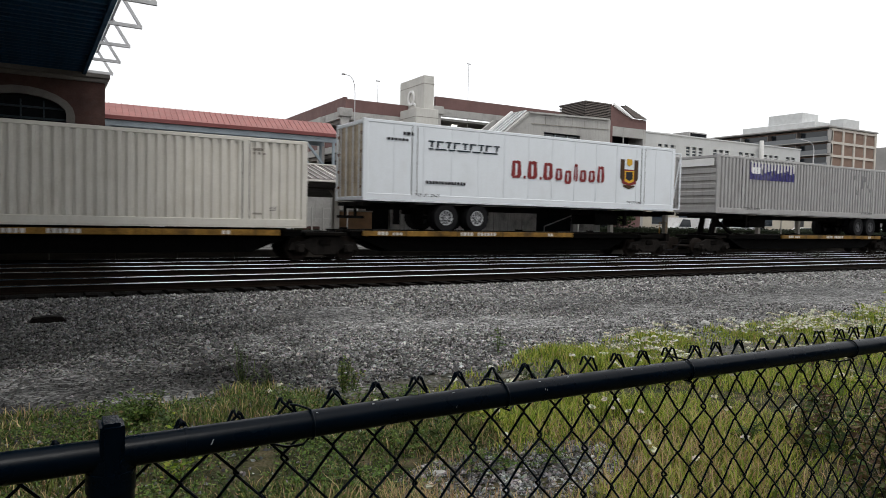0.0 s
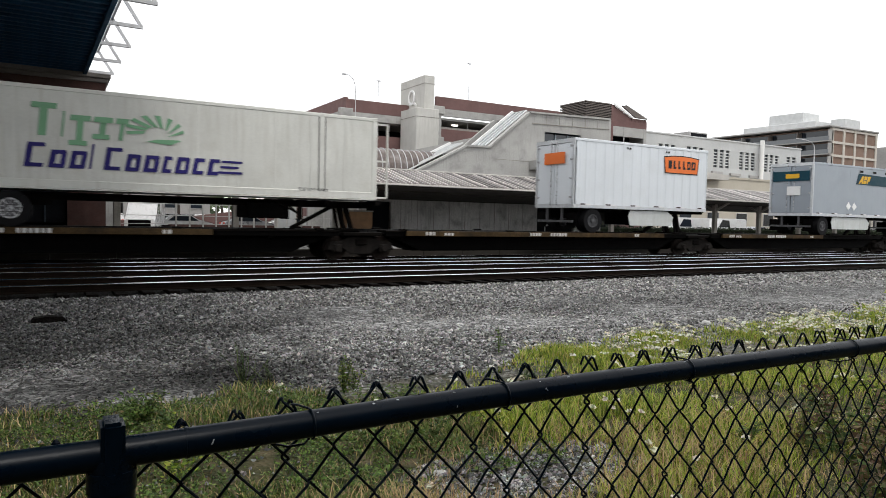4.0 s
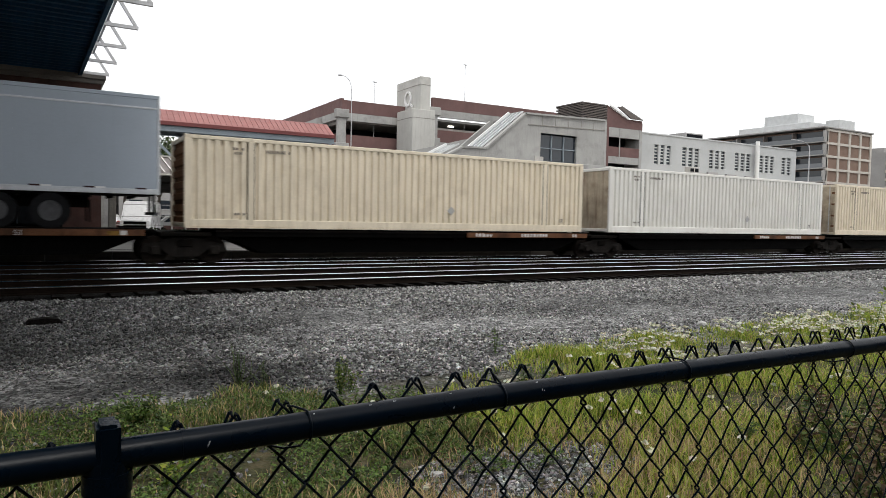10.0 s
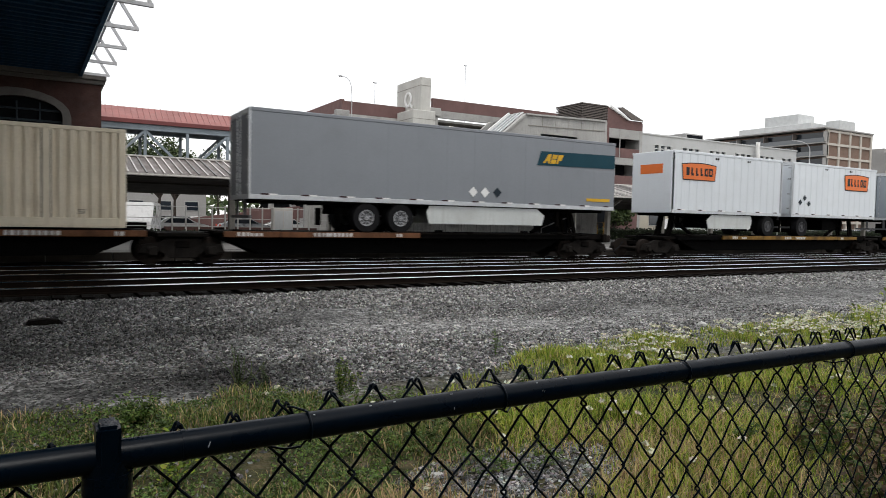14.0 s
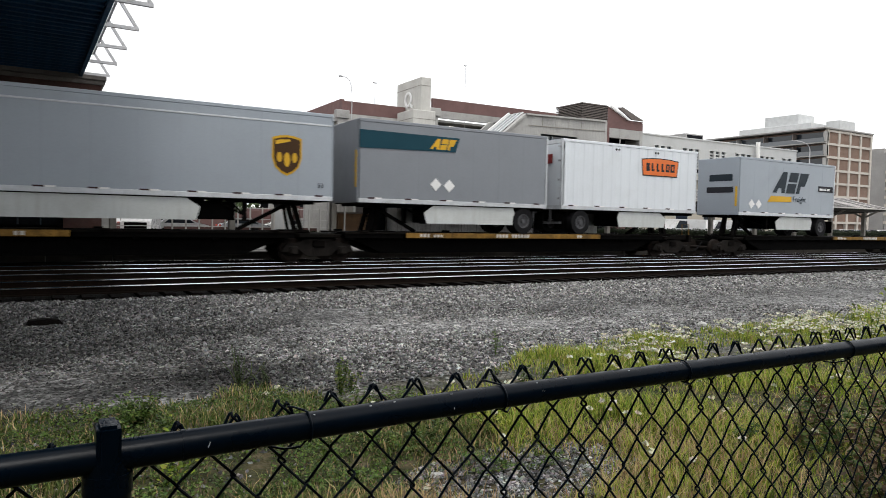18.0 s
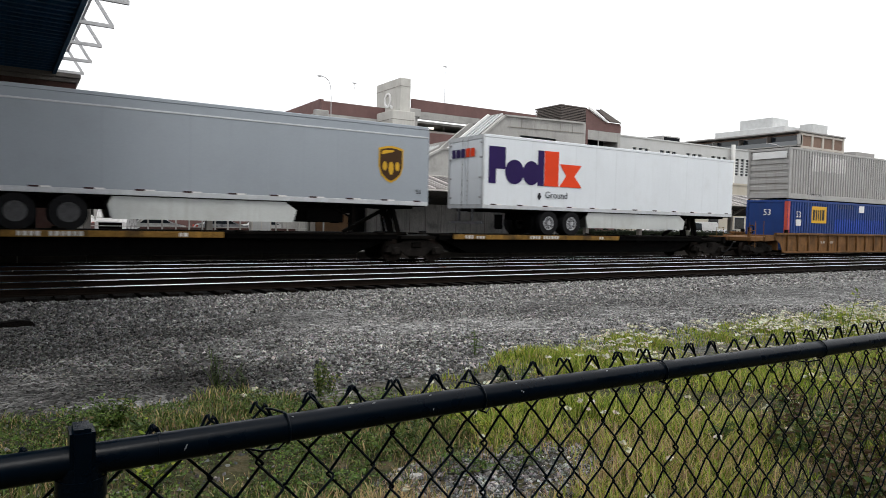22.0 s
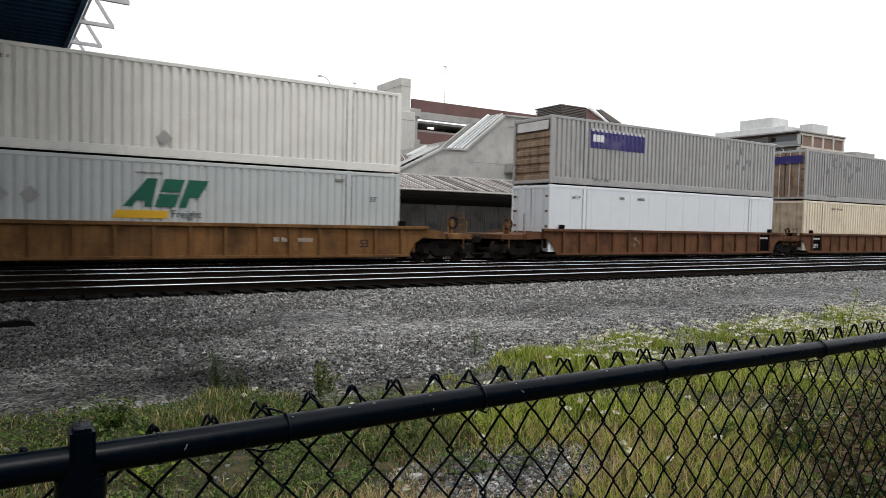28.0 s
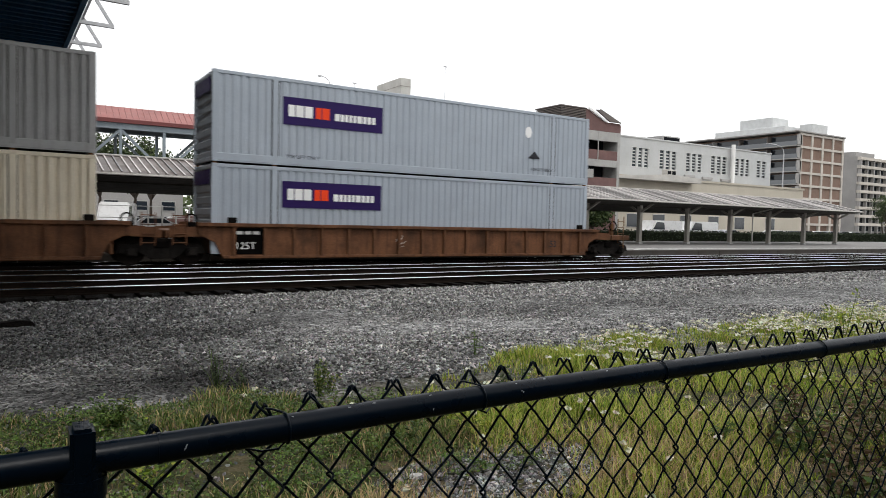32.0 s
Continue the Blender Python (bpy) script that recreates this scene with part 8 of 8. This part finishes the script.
for zb, zt in ((W0, 1.28), (W1, 1.75)):
    c = container(428.62, zb, M_FXGREY, "ribs", label="blue grey ribbed container with a purple sign " + ("stacked on another" if zb > 1 else "in a well car"))
    purple_sign(c, 2.28, 1.55 if zb < 1 else 1.37, 3.7, 0.89 if zb < 1 else 0.92)
    if zb > 1:
        words("TOP LIFT ONLY", 0.17, M_INK, c, (2.4, -1.302, 0.25))
        words("TOP LIFT ONLY", 0.17, M_INK, c, (12.9, -1.302, 0.45))
        decal(c, M_PAPER, [(12.75 + 0.17 * math.cos(i * math.pi / 5), 2.02 + 0.24 * math.sin(i * math.pi / 5)) for i in range(10)], "patch")
        decal(c, M_INK, [(12.75, 0.95), (13.4, 0.95), (13.1, 1.25)], "marking_bar")
    decal(c, M_PURPLE, rect(-1.1, 1.1, 2.25, 2.7), "sign_panel", side=-0.03)


# ---- running gear of the train ----
def bogie_meshes():
    fr = prism(shape(), [(-1.3, 0.36), (-1.18, 0.62), (-0.75, 0.66), (-0.45, 0.82), (0.45, 0.82), (0.75, 0.66), (1.18, 0.62), (1.3, 0.36), (1.0, 0.34), (0.72, 0.48), (0.5, 0.30), (0.38, 0.20), (-0.38, 0.20), (-0.5, 0.30), (-0.72, 0.48), (-1.0, 0.34)], -0.07, 0.07)
    bmesh.ops.bevel(fr, geom=[e for e in fr.edges if e.calc_length() > 0.2], offset=0.015, segments=1, affect="EDGES")
    sp = shape()
    for dx in (-0.2, 0, 0.2):
        for k in range(5):
            tube(sp, (dx, 0, 0.30 + k * 0.07), (dx, 0, 0.335 + k * 0.07), 0.085, 8)
    ws = shape()
    for y in (-0.76, 0.76):
        disc_y(ws, 0, 0, y - 0.06, y + 0.06, 0.42, 24)
        disc_y(ws, 0, 0, (y - 0.075) if y > 0 else (y + 0.045), (y - 0.045) if y > 0 else (y + 0.075), 0.445, 24)
        for i in range(4):
            a = i * math.pi / 2
            disc_y(ws, 0.26 * math.cos(a), 0.26 * math.sin(a), y - 0.066, y + 0.066, 0.045, 6)
    tube(ws, (0, -1.02, 0), (0, 1.02, 0), 0.075, 10)
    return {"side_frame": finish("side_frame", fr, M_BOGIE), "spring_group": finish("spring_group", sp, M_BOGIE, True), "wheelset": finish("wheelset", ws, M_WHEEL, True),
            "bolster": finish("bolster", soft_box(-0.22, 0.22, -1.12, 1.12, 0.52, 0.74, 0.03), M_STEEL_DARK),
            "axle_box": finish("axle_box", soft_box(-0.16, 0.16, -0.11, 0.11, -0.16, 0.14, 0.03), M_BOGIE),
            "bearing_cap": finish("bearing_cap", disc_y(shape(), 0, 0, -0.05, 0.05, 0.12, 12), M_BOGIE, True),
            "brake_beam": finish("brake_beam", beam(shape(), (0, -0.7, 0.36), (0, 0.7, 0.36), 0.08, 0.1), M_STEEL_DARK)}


BOGIE = bogie_meshes()


def bogie(x):
    ob = rides(thing("bogie", (x, TRACK_Y, 0), "two-axle cast steel freight bogie coated in dark grime on the rails", "bogie", "train bogies"))
    for y in (-1.0, 1.0):
        f = part("side_frame", BOGIE["side_frame"], None, ob, at=(0, y, 0))
        part("spring_group", BOGIE["spring_group"], None, f)
        for dx in (-0.88, 0.88):
            part("axle_box", BOGIE["axle_box"], None, f, at=(dx, 0, 0.42))
            part("bearing_cap", BOGIE["bearing_cap"], None, f, at=(dx, 0.15 if y > 0 else -0.15, 0.42))
    part("bolster", BOGIE["bolster"], None, ob)
    for k, dx in enumerate((-0.88, 0.88)):
        AXLES[k].append(part("wheelset", BOGIE["wheelset"], None, ob, at=(dx, 0, 0.42)))
        part("brake_beam", BOGIE["brake_beam"], None, ob, at=(dx * 0.42, 0, 0))
    return ob


def spine_unit(x0, x1, sill=M_YELLOW, run=(0.0, 1.0), hitch=()):
    """One platform of a spine car, from bogie to bogie."""
    L = x1 - x0
    ob = rides(thing("spine_car", (x0, TRACK_Y, 0), "black spine flatcar platform with worn side sills on bogies", "railway car", "spine car platforms"))
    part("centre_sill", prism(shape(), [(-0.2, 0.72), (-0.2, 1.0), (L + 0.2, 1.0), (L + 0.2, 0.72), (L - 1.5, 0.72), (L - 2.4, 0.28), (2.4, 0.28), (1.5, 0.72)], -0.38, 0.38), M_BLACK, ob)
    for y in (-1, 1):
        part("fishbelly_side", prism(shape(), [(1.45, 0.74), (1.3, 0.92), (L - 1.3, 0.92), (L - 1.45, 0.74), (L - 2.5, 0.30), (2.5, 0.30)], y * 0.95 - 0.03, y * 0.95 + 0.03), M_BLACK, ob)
        a, b = 0.9 + run[0] * (L - 1.8), 0.9 + run[1] * (L - 1.8)
        s = part("side_sill", soft_box(a, b, y * 1.27 - 0.05, y * 1.27 + 0.05, 0.86, 1.05, 0.01), sill, ob, "worn yellow side sill" if sill is M_YELLOW else "grimy dark side sill")
        if y < 0 and x0 != 118.0:
            for gx, cnt, hh in ((0.06, 3, 0.13), (0.12, 3, 0.1), (0.42, 4, 0.13), (0.50, 6, 0.13), (0.86, 2, 0.12)):
                bars(s, M_FADED, a + gx * (b - a), 0.895, [0.085 + 0.03 * ((k * 5) % 2) for k in range(cnt)], hh, 0.05, y=-1.328)
        if (a > 1.2):
            part("side_sill", soft_box(0.9, a - 0.1, y * 1.2 - 0.04, y * 1.2 + 0.04, 0.84, 1.0, 0.01), M_BLACK, ob)
        if (b < L - 1.2):
            part("side_sill", soft_box(b + 0.1, L - 0.9, y * 1.2 - 0.04, y * 1.2 + 0.04, 0.84, 1.0, 0.01), M_BLACK, ob)
        part("runway", box(shape(), 0.9, L - 0.9, y * 0.85 - 0.42, y * 0.85 + 0.42, 1.0, 1.055), M_STEEL_DARK, ob)
        for i in range(4):
            part("pedestal", soft_box(1.6 + i * (L - 3.2) / 3 - 0.14, 1.6 + i * (L - 3.2) / 3 + 0.14, y * 1.2 - 0.12, y * 1.2 + 0.12, 1.05, 1.115, 0.01), M_STEEL_DARK, ob)
    for i in range(8):
        part("cross_bearer", shared(("xbear",), lambda: finish("cross_bearer", box(shape(), -0.08, 0.08, -1.22, 1.22, 0.78, 0.93), M_BLACK)), None, ob, at=(1.2 + i * (L - 2.4) / 7, 0, 0))
    for xe in (0.0, L):
        part("end_platform", soft_box(xe - 0.75 if xe else -0.1, xe + 0.1 if xe else 0.75, -1.25, 1.25, 0.86, 0.98, 0.015), M_STEEL_DARK, ob)
    for hx, way in hitch:
        top = part("hitch_head", soft_box(hx - 0.38, hx + 0.38, -0.45, 0.45, 1.97, 2.07, 0.02), M_STEEL_DARK, ob)
        for y in (-0.35, 0.35):
            part("hitch_leg", beam(shape(), (hx + way * 0.42, y, 1.0), (hx + way * 0.12, y, 2.0), 0.12, 0.16), M_STEEL_DARK, top)
            part("hitch_leg", beam(shape(), (hx + way * 0.16, y, 1.0), (hx - way * 0.04, y, 2.0), 0.08, 0.1), M_STEEL_DARK, top)
        part("hitch_strut", beam(shape(), (hx - way * 1.75, 0, 1.08), (hx - way * 0.1, 0, 1.95), 0.14, 0.12), M_STEEL_DARK, top)
        part("hitch_foot", soft_box(hx - 0.2, hx + 0.65, -0.6, 0.6, 1.0, 1.1, 0.02), M_STEEL_DARK, top)
    return ob


def coupler(ob, xe):
    """Drawbar, knuckle, hose, end sill and grab irons at a car's free end."""
    x, z = xe, 0.62
    part("drawbar", soft_box(x - 0.3, x + 2.15, -0.12, 0.12, z + 0.1, z + 0.32, 0.03), M_STEEL_DARK, ob)
    part("knuckle", soft_box(x + 1.95, x + 2.4, -0.2, 0.2, z + 0.05, z + 0.38, 0.05), M_WHEEL, ob)
    pts = [(1.3, 0.1), (1.6, -0.2), (1.9, -0.38), (2.4, -0.38), (2.7, -0.2), (3.0, 0.1)]
    part("brake_hose", swept([(x + a, -0.35, z + b) for a, b in pts], 0.028), M_RUBBER, ob)
    part("end_sill", soft_box(x + 0.9, x + 1.1, -1.25, 1.25, z + 0.1, z + 0.45), M_STEEL_DARK, ob)
    for y in (-1.0, 1.0):
        part("end_arm", soft_box(x - 0.2, x + 1.0, y - 0.1, y + 0.1, z + 0.2, z + 0.42), M_STEEL_DARK, ob)
    part("grab_iron", swept([(x + 1.0, -1.15, z + 0.4), (x + 1.0, -1.15, z + 0.95), (x + 1.0, -0.75, z + 0.95), (x + 1.0, -0.75, z + 0.4)], 0.02), M_YELLOW, ob)


def well_unit(x0, x1, paint, first=False, last=False, tag=True):
    L = x1 - x0
    ob = rides(thing("well_car", (x0, TRACK_Y, 0), "rust stained ochre steel well car unit with ribbed sides" if paint is M_OCHRE else "red brown steel well car unit with ribbed sides", "railway car", "well car units"))
    a, b = 1.75, L - 1.75
    for y in (-1, 1):
        side = part("side_plate", prism(shape(), [(a, 0.24), (a - 0.25, 0.72), (a - 0.75, 0.98), (a - 0.75, 1.26), (b + 0.75, 1.26), (b + 0.75, 0.98), (b + 0.25, 0.72), (b, 0.24)], y * 1.36 - 0.012, y * 1.36 + 0.012), paint, ob)
        part("top_chord", soft_box(a - 0.8, b + 0.8, y * 1.40 - 0.09, y * 1.40 + 0.09, 1.22, 1.34, 0.015), paint, ob)
        part("bottom_chord", soft_box(a, b, y * 1.39 - 0.07, y * 1.39 + 0.07, 0.20, 0.30, 0.012), paint, ob)
        n = 16
        for i in range(n):
            part("side_rib", shared(("wrib", paint.name, y), lambda: finish("side_rib", prism(shape(), [(-0.045, 0.29), (0.045, 0.29), (0.045, 1.23), (-0.045, 1.23)], *sorted((y * 1.37, y * 1.47))), paint)), None, ob, at=(a + 0.35 + i * (b - a - 0.7) / (n - 1), 0, 0))
        for px in (2.05, L - 2.05):
            part("lift_guide", soft_box(px - 0.14, px + 0.14, y * 1.36 - 0.06, y * 1.36 + 0.06, 1.33, 1.52, 0.02), M_STEEL_DARK, ob)
        # end structure over the bogies
        for xe, s in ((0.0, 1), (L, -1)):
            part("end_side", prism(shape(), [(xe + s * 0.15, 0.86), (xe + s * 0.15, 1.16), (xe + s * 1.1, 1.22), (xe + s * 1.1, 0.98), (xe + s * 0.9, 0.90)], y * 1.30 - 0.02, y * 1.30 + 0.02), paint, ob)
    for xe, s in ((0.0, 1), (L, -1)):
        part("end_platform", prism(shape(), [(xe + s * 0.05, 0.86), (xe + s * 0.05, 1.08), (xe + s * 1.45, 1.14), (xe + s * 1.45, 0.9)], -1.28, 1.28), paint, ob)
        part("bulkhead", soft_box(min(xe + s * 1.4, xe + s * 1.5), max(xe + s * 1.4, xe + s * 1.5), -1.25, 1.25, 0.35, 1.2, 0.015), paint, ob)
    for xe, s in ((0.0, 1), (L, -1)):
        if not (first and not xe) and not (last and xe):
            lad = shape()
            for xx in (0.25, 0.65):
                tube(lad, (xe + s * xx, -1.34, 0.62), (xe + s * xx, -1.34, 1.62), 0.02, 6)
            for k in range(4):
                tube(lad, (xe + s * 0.25, -1.34, 0.7 + k * 0.28), (xe + s * 0.65, -1.34, 0.7 + k * 0.28), 0.016, 6)
            part("ladder", lad, paint, ob)["kind"] = "stuff"
            part("hand_brake", disc_y(shape(), xe + s * 0.95, 1.42, -0.62, -0.56, 0.2, 14, 0.15), M_STEEL_DARK, ob)
            part("valve_box", soft_box(min(xe + s * 0.8, xe + s * 1.2), max(xe + s * 0.8, xe + s * 1.2), -1.0, -0.6, 1.12, 1.34, 0.02), M_STEEL_DARK, ob)
    part("well_floor", box(shape(), a, b, -1.3, 1.3, 0.24, 0.34), M_STEEL_DARK, ob)
    if tag:
        for px in ((b - 1.35,) if first else (a + 0.35,)):
            plate = part("notice_plate", box(shape(), px, px + 0.95, -1.395, -1.374, 0.34, 1.18), M_BLACK, ob, "black lettered panel")
            bars(plate, M_FADED, px + 0.08, 0.98, (0.2, 0.2, 0.2), 0.1, 0.07, y=-1.402)
        if not first:
            words("125T", 0.32, M_PAPER, ob, (a + 0.38, -1.40, 0.5))
    if last or first:
        words("53", 0.38, M_INK, ob, (b - 2.02, -1.376, 0.56), bold=0.006)
    if paint is M_OCHRE:
        cx = 13.27 if last else 5.6
        code(ob, cx, 0.75, 4, 0.15, 1, -1.376, M_SCRAWL)
        code(ob, cx + 0.85, 0.75, 6, 0.15, 2, -1.376, M_SCRAWL)
    elif first or last:
        # loose chalk strokes within one panel
        r = random.Random(int(x0))
        sx = 6.5 if first else 7.9
        for k in range(9):
            px, pz, w, h = sx + r.uniform(0.0, 0.5), r.uniform(0.52, 0.92), r.uniform(-0.2, 0.25), r.uniform(0.05, 0.17)
            decal(ob, M_SCRAWL, [(px, pz), (px + 0.025, pz - 0.012), (px + w + 0.025, pz + h - 0.01), (px + w, pz + h)], "scrawl", -1.376 - 0.0006 * k)
    for flag, xe, s in ((first, 0.0, 1), (last, L, -1)):
        if flag:
            lad = shape()
            for y in (-1.3, -0.95):
                tube(lad, (xe - s * 0.75, y, 0.5), (xe - s * 0.75, y, 1.85), 0.022, 6)
            for k in range(5):
                tube(lad, (xe - s * 0.75, -1.3, 0.6 + k * 0.28), (xe - s * 0.75, -0.95, 0.6 + k * 0.28), 0.015, 6)
            for xx in (0.0, -0.75):
                tube(lad, (xe + s * xx, -1.3, 1.05), (xe + s * xx, -1.3, 1.95), 0.02, 6)
            part("ladder", lad, M_OCHRE, ob)["kind"] = "stuff"
            part("end_beam", soft_box(min(xe - s * 1.15, xe), max(xe - s * 1.15, xe), -1.3, 1.3, 0.86, 1.08, 0.02), paint, ob)
            part("brake_wheel", disc_y(shape(), xe - s * 0.5, 1.5, -0.9, -0.86, 0.24, 18, 0.19), M_STEEL_DARK, ob)
            part("brake_stand", soft_box(xe - s * 0.5 - 0.08, xe - s * 0.5 + 0.08, -0.86, -0.7, 1.0, 1.6), paint, ob)
    return ob


SPINE = [([-8.4, 8.25, 24.05], 2), ([28.55, 44.6, 61.6, 79.2, 96.5, 112.9], 5), ([118.0, 134.6, 152.1, 169.9, 187.7, 204.3], 5), ([209.1, 227.0, 245.4, 263.1], 3), ([267.4, 284.8, 303.3, 320.8], 3)]
RUNS = {8.25: (0.03, 0.72), 28.55: (0.3, 0.98), 44.6: (0.03, 0.72), 61.6: (0.05, 0.9), 79.2: (0.05, 0.6), 96.5: (0.05, 0.72), 118.0: (0.5, 0.98), 134.6: (0.6, 0.99), 152.1: (0.6, 0.99), 169.9: (0.6, 0.99), 187.7: (0.02, 0.5), 209.1: (0.2, 0.95), 227.0: (0.02, 0.6), 245.4: (0.15, 0.75), 267.4: (0.5, 0.98), 284.8: (0.04, 0.62), 303.3: (0.04, 0.62)}
HITCH = [(24.3, 1), (29.55, -1), (61.1, 1), (78.4, 1), (95.5, 1), (112.85, 1), (118.95, -1), (203.9, 1), (210.65, -1), (226.0, 1), (244.6, 1), (247.95, -1), (262.9, 1), (268.8, -1), (302.5, 1), (320.2, 1)]
for marks, _ in SPINE:
    for p in marks:
        bogie(p)
    for p, q in zip(marks, marks[1:]):
        u = spine_unit(p, q, M_BROWN if 117 < p < 188 else M_SILLDARK if 40 < p < 100 else M_YELLOW, RUNS.get(p, (0.05, 0.95)), [(hx - p, way) for hx, way in HITCH if p <= hx < q])
        if p == 118.0:
            words("53", 0.21, M_FADED, u, (12.07, -1.334, 0.875))
            decal(u, M_YELLOW, rect(14.38, 14.72, 0.885, 1.0), "sticker", -1.326)
            decal(u, M_FADED, rect(14.74, 14.92, 0.885, 1.02), "sticker", -1.326)
        if q == marks[-1]:
            coupler(u, q - p)
WELL = [([325.1, 345.3, 364.6, 384.75], M_OCHRE), ([388.5, 407.8, 427.2, 446.4], M_BROWN)]
for marks, paint in WELL:
    for p in marks:
        bogie(p)
    for k, (p, q) in enumerate(zip(marks, marks[1:])):
        u = well_unit(p, q, paint, k == 0, k == 2)
        if q == 384.75:
            coupler(u, q - p)


def motions():
    """The train rolls past; its wheelsets turn."""
    for ob, at in TRAIN:
        walk(ob, [(t, pose(at.x - s, at.y, at.z)) for t, s in GONE])
    ts, ss = [g[0] for g in GONE], [g[1] for g in GONE]
    rows = [(k / FPS, float(np.interp(k / FPS, ts, ss)) / 0.42) for k in range(int(32 * FPS) + 1)]
    for k, dx in enumerate((-0.88, 0.88)):
        lead = AXLES[k][0]
        walk(lead, [(t, Matrix.Translation((dx, 0, 0.42)) @ Matrix.Rotation(-a, 4, "Y")) for t, a in rows])
        for other in AXLES[k][1:]:
            other.rotation_mode = "QUATERNION"
            keys = other.animation_data_create()
            keys.action = lead.animation_data.action
            keys.action_slot = keys.action.slots[0]


motions()
